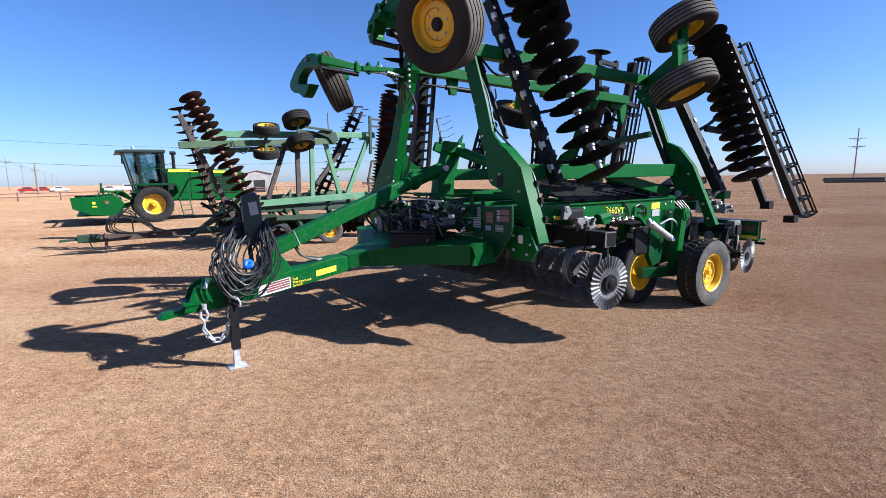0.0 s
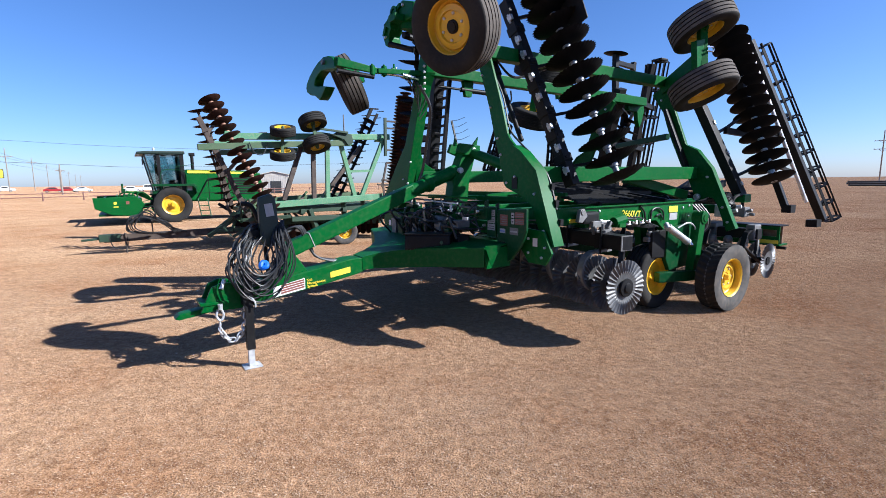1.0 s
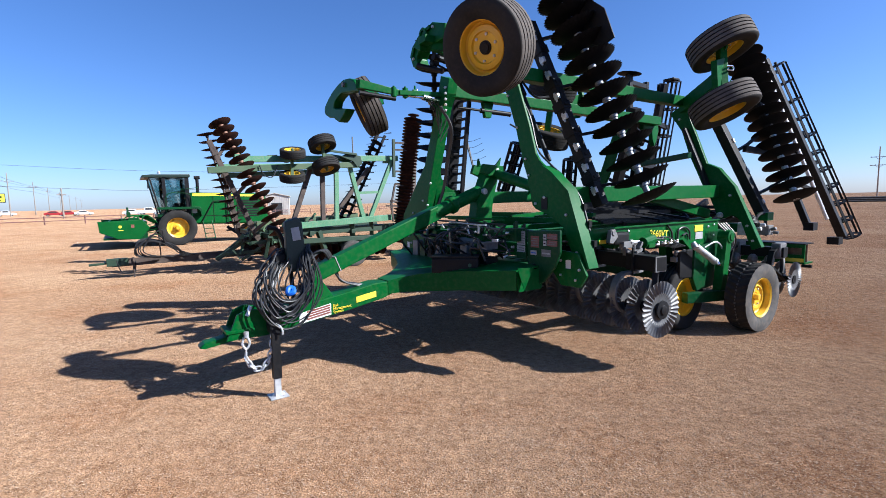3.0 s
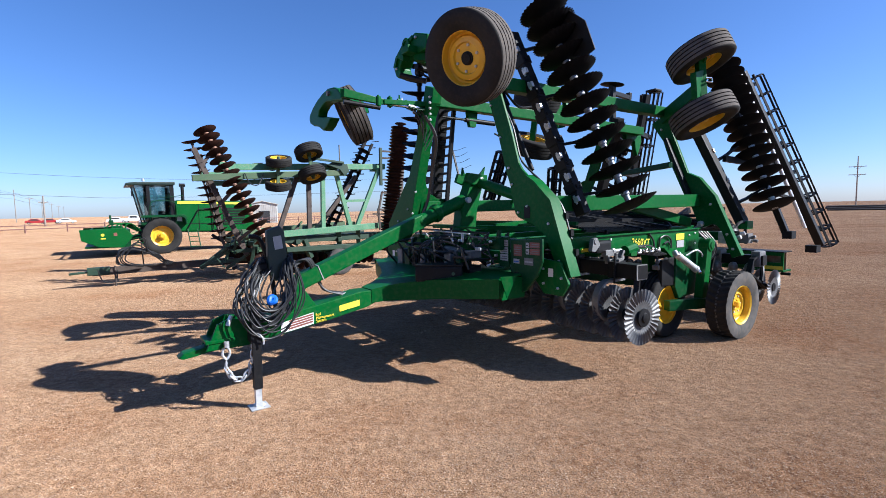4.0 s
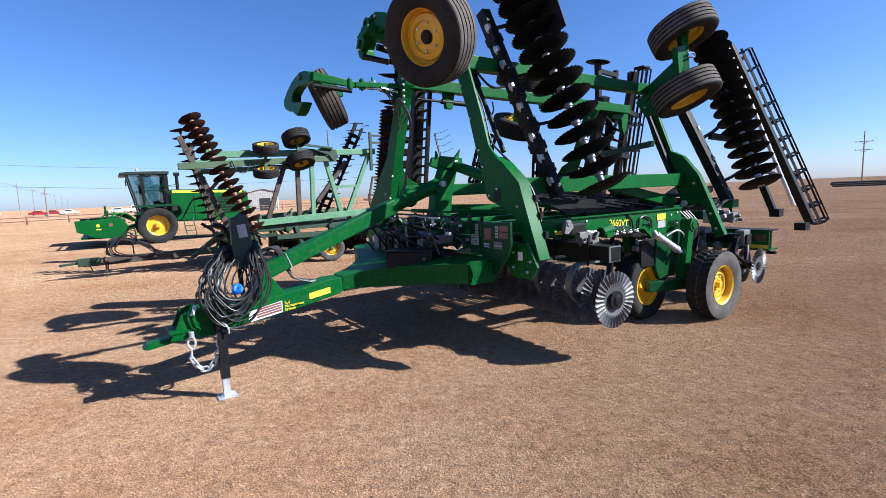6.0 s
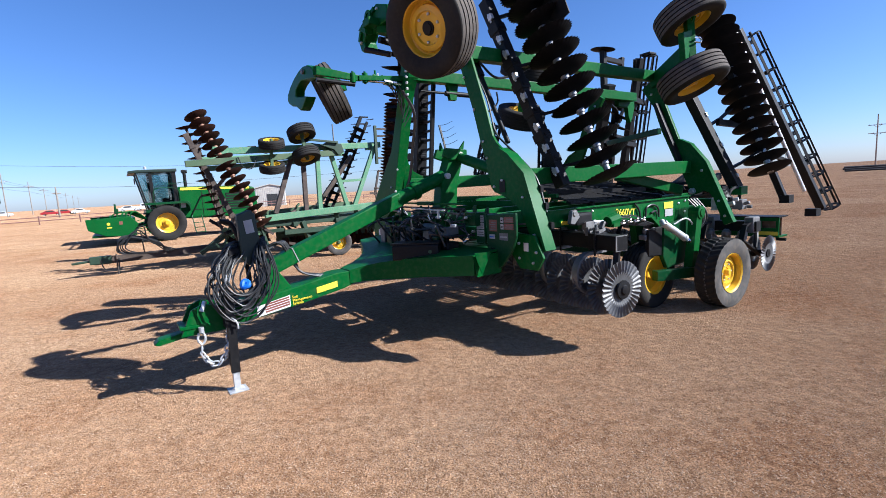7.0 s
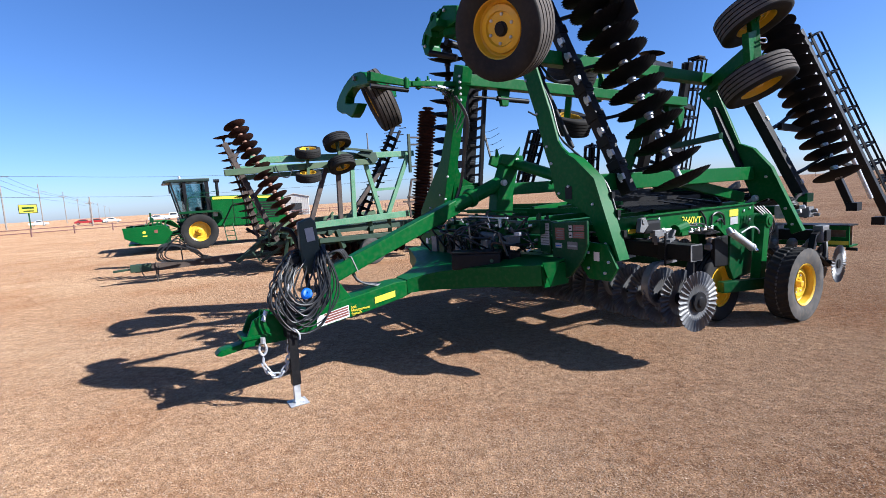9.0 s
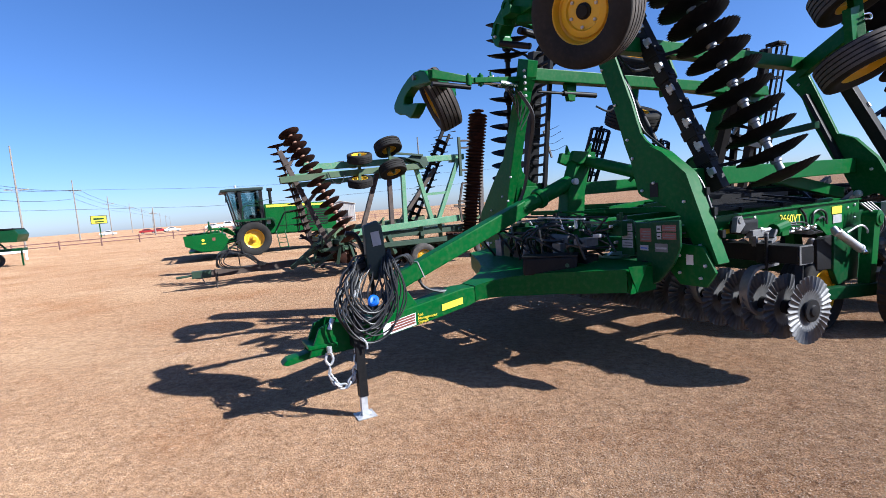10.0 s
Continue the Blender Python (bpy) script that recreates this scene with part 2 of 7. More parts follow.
class Shape:
    """Collects faces; each method adds one solid."""

    def __init__(self):
        self.v, self.f = [], []

    def add(self, verts, faces):
        k = len(self.v)
        self.v += [tuple(x) for x in verts]
        self.f += [tuple(i + k for i in f) for f in faces]
        return self

    def box(self, p, q, w, h, up=(0, 0, 1), taper=1.0):
        """A bar from p to q, w wide and h high (towards up)."""
        p, q = Vector(p), Vector(q)
        d = (q - p).normalized()
        s = d.cross(Vector(up))
        s = (d.cross(Vector((1, 0, 0))) if s.length < 1e-3 else s).normalized()
        u = s.cross(d)
        vs = []
        for c, k in ((p, 1.0), (q, taper)):
            for a, b in ((-1, -1), (1, -1), (1, 1), (-1, 1)):
                vs.append(c + s * (a * w / 2 * k) + u * (b * h / 2 * k))
        return self.add(vs, [(3, 2, 1, 0), (4, 5, 6, 7), (0, 1, 5, 4), (1, 2, 6, 5), (2, 3, 7, 6), (3, 0, 4, 7)])

    def block(self, lo, hi):
        x0, y0, z0 = lo
        x1, y1, z1 = hi
        return self.box(((x0 + x1) / 2, (y0 + y1) / 2, z0), ((x0 + x1) / 2, (y0 + y1) / 2, z1), abs(y1 - y0), abs(x1 - x0), (1, 0, 0))

    def lathe(self, prof, p, d, n=24, closed=False):
        """Turns a profile of (radius, distance along d) round the line from p along d."""
        p, d = Vector(p), Vector(d).normalized()
        a = d.orthogonal().normalized()
        b = d.cross(a)
        vs, fs = [], []
        m = len(prof)
        for r, h in prof:
            for i in range(n):
                t = 2 * math.pi * i / n
                vs.append(p + d * h + (a * math.cos(t) + b * math.sin(t)) * r)
        for j in range(m if closed else m - 1):
            for i in range(n):
                k = (i + 1) % n
                j2 = (j + 1) % m
                fs.append((j * n + i, j * n + k, j2 * n + k, j2 * n + i))
        if not closed:
            fs += [tuple(range(n))[::-1], tuple((m - 1) * n + i for i in range(n))]
        return self.add(vs, fs)

    def tube(self, p, q, r, n=12, r2=None):
        p, q = Vector(p), Vector(q)
        return self.lathe([(r, 0), (r if r2 is None else r2, (q - p).length)], p, q - p, n)

    def plate(self, pts, push):
        """A flat outline of points, given depth by the vector push."""
        n, push = len(pts), Vector(push)
        vs = [Vector(p) for p in pts] + [Vector(p) + push for p in pts]
        fs = [tuple(range(n))[::-1], tuple(range(n, 2 * n))] + [(i, (i + 1) % n, n + (i + 1) % n, n + i) for i in range(n)]
        return self.add(vs, fs)

    def sweep(self, pts, r, n=7, steps=6, closed=False):
        """A round hose through the points, smoothed."""
        pts = [Vector(p) for p in pts]
        path = []
        m = len(pts)
        for i in range(m if closed else m - 1):
            p1, p2 = pts[i], pts[(i + 1) % m]
            p0 = pts[(i - 1) % m] if closed or i else p1 * 2 - p2
            p3 = pts[(i + 2) % m] if closed or i + 2 < m else p2 * 2 - p1
            for k in range(steps):
                t = k / steps
                path.append(0.5 * (2 * p1 + (p2 - p0) * t + (2 * p0 - 5 * p1 + 4 * p2 - p3) * t * t + (3 * p1 - p0 - 3 * p2 + p3) * t ** 3))
        if not closed:
            path.append(pts[-1])
        vs, fs = [], []
        count = len(path)
        a = None
        for i, c in enumerate(path):
            d = path[(i + 1) % count] - path[i - 1] if closed or 0 < i < count - 1 else (path[1] - path[0] if i == 0 else path[-1] - path[-2])
            d.normalize()
            a = d.orthogonal() if a is None else a - d * a.dot(d)
            a.normalize()
            b = d.cross(a)
            for j in range(n):
                t = 2 * math.pi * j / n
                vs.append(c + (a * math.cos(t) + b * math.sin(t)) * r)
        for i in range(count if closed else count - 1):
            i2 = (i + 1) % count
            for j in range(n):
                k = (j + 1) % n
                fs.append((i * n + j, i * n + k, i2 * n + k, i2 * n + j))
        if not closed:
            fs += [tuple(range(n))[::-1], tuple((count - 1) * n + j for j in range(n))]
        return self.add(vs, fs)

    def mesh(self, name, mat, bevel=0.0, smooth=True, angle=35):
        me = bpy.data.meshes.new(name)
        me.from_pydata(self.v, [], self.f)
        bm = bmesh.new()
        bm.from_mesh(me)
        bmesh.ops.recalc_face_normals(bm, faces=bm.faces)
        if bevel:
            edges = [e for e in bm.edges if len(e.link_faces) == 2 and e.calc_face_angle(0) > 0.6]
            bmesh.ops.bevel(bm, geom=edges, offset=bevel, segments=2, profile=0.6, affect="EDGES", clamp_overlap=True)
        bm.to_mesh(me)
        bm.free()
        me.materials.append(mat)
        if smooth:
            me.shade_smooth()
            me.set_sharp_from_angle(angle=radians(14 if bevel else angle))
        return me


def part(name, shape, mat, parent, label="", bevel=0.0, at=None, kind=""):
    """One mesh object under a thing or under a part. shape: a Shape, or a mesh to share."""
    me = shape.mesh(name, mat, bevel) if isinstance(shape, Shape) else shape
    ob = new(name, me)
    ob.parent = parent
    if at is not None:
        ob.matrix_basis = at
    return tagged(ob, label=label, kind=kind)


def thing(name, at, label, category, group=""):
    ob = new(name)
    ob.matrix_world = at
    ob.empty_display_size = 0.2
    return tagged(ob, label, category, group)


def solid(name, shape, mat, at, label, category, group="", kind="", bevel=0.0):
    ob = new(name, shape.mesh(name, mat, bevel))
    ob.matrix_world = at
    return tagged(ob, label, category, group, kind)


def axis_pose(p, d, spin=0.0):
    """The pose at p whose z runs along d."""
    q = Vector((0, 0, 1)).rotation_difference(Vector(d).normalized())
    return Matrix.Translation(p) @ q.to_matrix().to_4x4() @ Matrix.Rotation(spin, 4, "Z")


# ---- shared shapes ----
def blade_shape(r, dish, teeth=0, depth=0.0, thick=0.006):
    """A dished disc blade, its axis along z, with notched rim where teeth is given."""
    n = teeth * 4 if teeth else 32
    vs, fs = [], []
    for side in (0, 1):
        for k in (0.16, 0.6, 0.88, 1.0):
            for i in range(n):
                t = 2 * math.pi * i / n
                rr = r * k
                if k == 1.0 and teeth and i % 4 >= 2:
                    rr -= depth
                z = dish * k * k + (thick if side and k < 1 else thick * 0.5 if k == 1.0 else 0)
                vs.append((rr * math.cos(t), rr * math.sin(t), z))
    for side in (0, 1):
        o = side * 4 * n
        for j in range(3):
            for i in range(n):
                k = (i + 1) % n
                q = (o + j * n + i, o + j * n + k, o + (j + 1) * n + k, o + (j + 1) * n + i)
                fs.append(q if side else q[::-1])
    s = Shape()
    s.add(vs, fs)
    for side in (0, 1):
        o = side * 4 * n
        s.f.append(tuple(o + i for i in range(n)) if not side else tuple(o + i for i in range(n))[::-1])
    return s


def wavy_shape(r, waves=26, amp=0.014, thick=0.006):
    """A fluted coulter: flat centre, radial waves from mid radius to the rim, axis along z."""
    n = waves * 6
    s = Shape()
    vs, fs = [], []
    rings = (0.14, 0.40, 0.52, 0.58, 0.66, 0.8, 0.96, 1.0)
    dome = {0.14: 0.012, 0.40: 0.012, 0.52: 0.006}
    for side in (0, 1):
        for k in rings:
            a = amp * min(1, max(0, (k - 0.52) / 0.14))
            for i in range(n):
                t = 2 * math.pi * i / n
                w = abs(math.sin(waves * t / 2)) ** 0.7
                z = a * (w - 0.5) + dome.get(k, 0.0) + (thick if side else 0) * (0.4 if k == 1.0 else 1)
                q = r * (k if k < 0.9 else k * (0.98 + 0.02 * w))
                vs.append((q * math.cos(t), q * math.sin(t), z))
    m = len(rings)
    for side in (0, 1):
        o = side * m * n
        for j in range(m - 1):
            for i in range(n):
                k = (i + 1) % n
                q = (o + j * n + i, o + j * n + k, o + (j + 1) * n + k, o + (j + 1) * n + i)
                fs.append(q if side else q[::-1])
        fs.append(tuple(o + i for i in range(n))[:: 1 if side else -1])
    for i in range(n):
        k = (i + 1) % n
        fs.append((m * n - n + i, m * n - n + k, 2 * m * n - n + k, 2 * m * n - n + i))
    return s.add(vs, fs)


def tyre_shape(r, w, rim, ribs=5):
    """A ribbed implement tyre, axis along z, centred."""
    prof = [(rim, -w * 0.38), (rim + (r - rim) * 0.35, -w * 0.49), (rim + (r - rim) * 0.7, -w * 0.5), (r * 0.965, -w * 0.45)]
    span = w * 0.86
    step = span / ribs
    for i in range(ribs):
        a = -span / 2 + i * step
        crown = lambda z: r - 0.10 * z * z / w
        prof += [(crown(a + step * 0.14), a + step * 0.14), (crown(a + step * 0.86), a + step * 0.86)]
        if i < ribs - 1:
            prof += [(crown(a) - r * 0.032, a + step * 0.90), (crown(a) - r * 0.032, a + step * 1.10)]
    prof += [(r * 0.965, w * 0.45), (rim + (r - rim) * 0.7, w * 0.5), (rim + (r - rim) * 0.35, w * 0.49), (rim, w * 0.38)]
    return Shape().lathe(prof, (0, 0, 0), (0, 0, 1), 56, closed=True)


def lug_tyre_shape(r, w, rim, lugs=22, lug=0.03, skew=1.3):
    """A tyre with slanting cleats moulded into its tread, axis along z, centred; one closed skin."""
    n = lugs * 6
    rows = [-0.46, -0.40, -0.30, -0.20, -0.10, -0.03, 0.03, 0.10, 0.20, 0.30, 0.40, 0.46]
    prof = [(rim, -0.38, 0), (rim + (r - rim) * 0.35, -0.49, 0), (rim + (r - rim) * 0.72, -0.50, 0)] + [(r, z, 1) for z in rows] + [(rim + (r - rim) * 0.72, 0.50, 0), (rim + (r - rim) * 0.35, 0.49, 0), (rim, 0.38, 0)]
    vs, fs = [], []
    for rr, z, tread in prof:
        for i in range(n):
            t = 2 * math.pi * i / n
            q = rr
            if tread:
                turn = (i / 6 + abs(z) * skew + (0.5 if z > 0 else 0)) % 1.0
                q = r - 0.10 * w * z * z - (0 if turn < 0.5 and abs(z) > 0.02 else lug * (0.3 if abs(z) > 0.43 else 1.0))
            vs.append((q * math.cos(t), q * math.sin(t), z * w))
    m = len(prof)
    for j in range(m):
        for i in range(n):
            k, j2 = (i + 1) % n, (j + 1) % m
            fs.append((j * n + i, j * n + k, j2 * n + k, j2 * n + i))
    return Shape().add(vs, fs)


def rim_shape(r, w, face=0.3):
    """A dished wheel disc, open towards +z."""
    h = w / 2
    prof = [(r * 1.06, h * 0.78), (r * 1.06, h * 0.72), (r * 0.97, h * 0.66), (r * 0.93, h * 0.2), (r * 0.84, h * 0.1), (r * 0.80, h * face), (r * 0.60, h * face + 0.012), (r * 0.56, h * face - 0.008), (r * 0.26, h * face - 0.008),
            (r * 0.26, -h * 0.1), (r * 0.84, -h * 0.2), (r * 0.93, -h * 0.6), (r * 1.06, -h * 0.74), (r * 1.06, -h * 0.8), (r * 0.98, -h * 0.8), (r * 0.98, h * 0.7)]
    return Shape().lathe(prof, (0, 0, 0), (0, 0, 1), 40, closed=True)


def hub_shape(r, h, bolts=6):
    s = Shape().lathe([(r * 0.9, -h * 0.4), (r, -h * 0.3), (r, h * 0.25), (r * 0.7, h * 0.3), (r * 0.62, h * 0.75), (r * 0.5, h * 0.85)], (0, 0, 0), (0, 0, 1), 24)
    return s


TREAD = material("dusty_sunlit_tread", (0.07, 0.063, 0.057), (0.11, 0.098, 0.088), 0.9, scale=6, fine=50, bump=0.08, dust=0.12, spec=0.1)


def tyre_mesh(shape, mat, r):
    """A tyre whose crown is pale with dust and painted sunlight: the side walls keep the dark rubber."""
    me = shape.mesh("tyre", mat)
    me.materials.append(TREAD)
    for f in me.polygons:
        if min(math.hypot(*me.vertices[i].co[:2]) for i in f.vertices) > r * 0.978:
            f.material_index = 1
    return me


R_TYRE, W_TYRE, R_RIM = 0.418, 0.30, 0.232
TYRE_MESH = tyre_mesh(tyre_shape(R_TYRE, W_TYRE, R_RIM), RUBBER, R_TYRE)
RIM_MESH = rim_shape(R_RIM, W_TYRE).mesh("rim", YELLOW)
# dark-treaded tyre for wheels in shade: the shade is in its colour
SHADED_TYRE = tyre_shape(R_TYRE, W_TYRE, R_RIM).mesh("tyre", RUBBER)
GAUGE_TYRE = tyre_mesh(tyre_shape(0.387, 0.28, 0.216), RUBBER, 0.387)
GAUGE_RIM = rim_shape(0.216, 0.28).mesh("rim", YELLOW)
GAUGE_HUB = Shape().lathe([(0.055, -0.04), (0.055, 0.045), (0.042, 0.05), (0.04, 0.06)], (0, 0, 0), (0, 0, 1), 24).mesh("hub", BLACK)
HUB_MESH = hub_shape(0.062, 0.10).mesh("hub", YELLOW)
NUT_MESH = Shape().lathe([(0.013, 0), (0.013, 0.016), (0.008, 0.02)], (0, 0, 0), (0, 0, 1), 6).mesh("wheel_nut", ZINC)


def wheel(parent, p, d, tyre=None, rim=None, hub=None, name="wheel", label="", nuts=True):
    """A wheel under a thing at p, its outer face towards d: hub, with tyre, rim and nuts under it."""
    at = axis_pose(p, d)
    w = part(name, hub or HUB_MESH, None, parent, label, at=at)
    part("tyre", tyre or TYRE_MESH, None, w)
    part("rim", rim or RIM_MESH, None, w, "yellow dished wheel rim")
    for k in range(6 if nuts else 0):
        part("wheel_nut", NUT_MESH, None, w, at=Matrix.Translation((0.105 * math.cos(k * math.pi / 3), 0.105 * math.sin(k * math.pi / 3), 0.03)))
    return w


def gang(parent, p, q, count, mesh, spool=None, shaft_r=0.028, name="disc_gang", spool_mat=None, spool_r=0.045):
    """A row of blades on a shaft from p to q: the shaft is the part, blades and spools its pieces."""
    p, q = Vector(p), Vector(q)
    d = (q - p).normalized()
    g = part(name, Shape().tube(p, q, shaft_r, 10), BLACK, parent)
    step = (q - p) / (count - 1)
    L = step.length
    sp = Shape().lathe([(spool_r, 0), (spool_r, L * 0.16), (spool_r * 0.72, L * 0.2), (spool_r * 0.72, L * 0.8), (spool_r, L * 0.84), (spool_r, L)], (0, 0, -L * 0.5), (0, 0, 1), 12).mesh("spool", spool_mat or BLACK)
    for i in range(count):
        part("blade", mesh, None, g, at=axis_pose(p + step * i, d, i * 0.37))
        if i < count - 1:
            part("spool", sp, None, g, at=axis_pose(p + step * (i + 0.5), d))
    return g


def word_mesh(word, size, mat):
    """A word in the built-in font, as a thin mesh facing z."""
    cu = bpy.data.curves.new("word", "FONT")
    cu.body, cu.size, cu.extrude, cu.offset = word, size, 0.001, 0.0004
    ob = bpy.data.objects.new("word", cu)
    scene.collection.objects.link(ob)
    me = bpy.data.meshes.new_from_object(ob.evaluated_get(bpy.context.evaluated_depsgraph_get()))
    bpy.data.objects.remove(ob)
    bpy.data.curves.remove(cu)
    me.materials.clear()
    me.materials.append(mat)
    return me


BLADE_MESH = blade_shape(0.285, 0.07, 34, 0.016).mesh("blade", BLADE)
WAVY_MESH = wavy_shape(0.277, 32, 0.017).mesh("blade", WAVY)
REAR_WAVY = wavy_shape(0.25, 32, 0.017).mesh("blade", WAVY)
RUST_MESH = blade_shape(0.28, 0.07).mesh("blade", RUST)


# ---- the setting ----
ROW = pose(-2.862, 3.816, 0, 0, 0, 36.87)  # the machines stand side by side; x runs to their rear, y to their right


def ground_shape():
    """One sheet, fine near the machines and coarse towards the horizon, with a very slight unevenness."""
    s = Shape()
    ticks = [-2600, -900, -300, -120, -60, -32] + [x * 2.0 for x in range(-12, 16)] + [36, 60, 120, 300, 900, 2600]
    yt = [-2600, -900, -300, -60, -20] + [y * 2.0 for y in range(-5, 20)] + [44, 60, 90, 150, 300, 900, 2600]
    nx, ny = len(ticks), len(yt)
    vs = [(x, y, 0.0) for y in yt for x in ticks]
    return s.add(vs, [(j * nx + i, j * nx + i + 1, (j + 1) * nx + i + 1, (j + 1) * nx + i) for j in range(ny - 1) for i in range(nx - 1)])


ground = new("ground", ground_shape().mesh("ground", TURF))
tagged(ground, "dry tan dormant grass and bare soil of the lot", "ground", kind="structure")


# ---- the folded tillage machine ----
machine = thing("tillage_machine", ROW, "green folding tillage machine with raised disc wings, parked on a jack", "farm implement")


def lean(off, z):
    """How far out the leaning wing stands at height z."""
    return off + 0.27 * (z - 3.55)


def clamp_shape():
    return Shape().box((0, 0, -0.03), (0, 0, 0.03), 0.06, 0.035).tube((0, 0.02, -0.05), (0, 0.02, 0.05), 0.012, 6)


CLAMP_MESH = clamp_shape().mesh("clamp", ZINC)


def hanger(parent, bar, axle, mat=BLACK):
    """A curved shank from a gang bar to the gang's shaft."""
    bar, axle = Vector(bar), Vector(axle)
    mid = (bar + axle) / 2 + V(0.12, 0, 0.02)
    s = Shape()
    pts = [bar, bar.lerp(mid, 0.6) + V(0.05, 0, 0.0), mid, axle]
    for a, b in zip(pts, pts[1:]):
        s.box(a, b, 0.06, 0.03)
    s.lathe([(0.06, -0.04), (0.06, 0.04)], axle, V(0, 1, 0.3), 12)
    return part("hanger", s, mat, parent)


def basket(parent, p, q, r, bars=8, rings=7, name="rolling_basket"):
    """A rolling basket: flat bars round rings on a shaft from p to q."""
    p, q = Vector(p), Vector(q)
    d = (q - p).normalized()
    a = d.orthogonal().normalized()
    b = d.cross(a)
    shaft = part(name, Shape().tube(p - d * 0.06, q + d * 0.06, 0.022, 8), BLACK, parent)
    bar = Shape().box((0, 0, 0), (0, 0, (q - p).length), 0.012, 0.032).mesh("bar", BLACK)
    for i in range(bars):
        t = 2 * math.pi * i / bars + 0.2
        part("bar", bar, None, shaft, at=axis_pose(p + (a * math.cos(t) + b * math.sin(t)) * r, d, t))
    ring = Shape().lathe([(r * 0.95, -0.008), (r * 0.95, 0.008), (r * 0.62, 0.008), (r * 0.62, -0.008)], (0, 0, 0), (0, 0, 1), 20, closed=True)
    for k in range(3):
        t = 2 * math.pi * k / 3
        ring.box((0.02 * math.cos(t), 0.02 * math.sin(t), 0), (r * 0.66 * math.cos(t), r * 0.66 * math.sin(t), 0), 0.03, 0.014)
    ring = ring.mesh("ring", BLACK)
    for i in range(rings):
        part("ring", ring, None, shaft, at=axis_pose(p + (q - p) * (i / (rings - 1)), d))
    return shaft


def cylinder(parent, p, q, r=0.045, split=0.62, name="hydraulic_cylinder", mat=None):
    """A hydraulic cylinder: barrel with end caps and ports, chromed rod and two eyes."""
    p, q = Vector(p), Vector(q)
    d = (q - p).normalized()
    m = p.lerp(q, split)
    s = Shape().tube(p, m, r, 16).lathe([(r * 1.12, 0), (r * 1.12, r * 1.1)], m - d * r, d, 16).lathe([(r * 1.1, 0), (r * 1.1, r)], p, d, 16)
    side = d.orthogonal().normalized()
    s.tube(p + d * 2 * r, p + d * 2 * r + side * r * 1.8, r * 0.28, 8).tube(m - d * 0.5 * r, m - d * 0.5 * r + side * r * 1.8, r * 0.28, 8)
    s.tube(p - side * r, p + side * r, r * 0.75, 12)
    c = part(name, s, mat or GREEN, parent)
    part("rod", Shape().tube(m, q, r * 0.5, 12).tube(q - side * r, q + side * r, r * 0.7, 12), CHROME, c, "bright chromed rod")
    return c


def bolts(parent, pts, d, r=0.014, mat=None):
    me = Shape().lathe([(r, -0.004), (r, r), (r * 0.7, r * 1.3)], (0, 0, 0), (0, 0, 1), 6).mesh("bolt", mat or ZINC)
    for p in pts:
        part("bolt", me, None, parent, at=axis_pose(p, d))


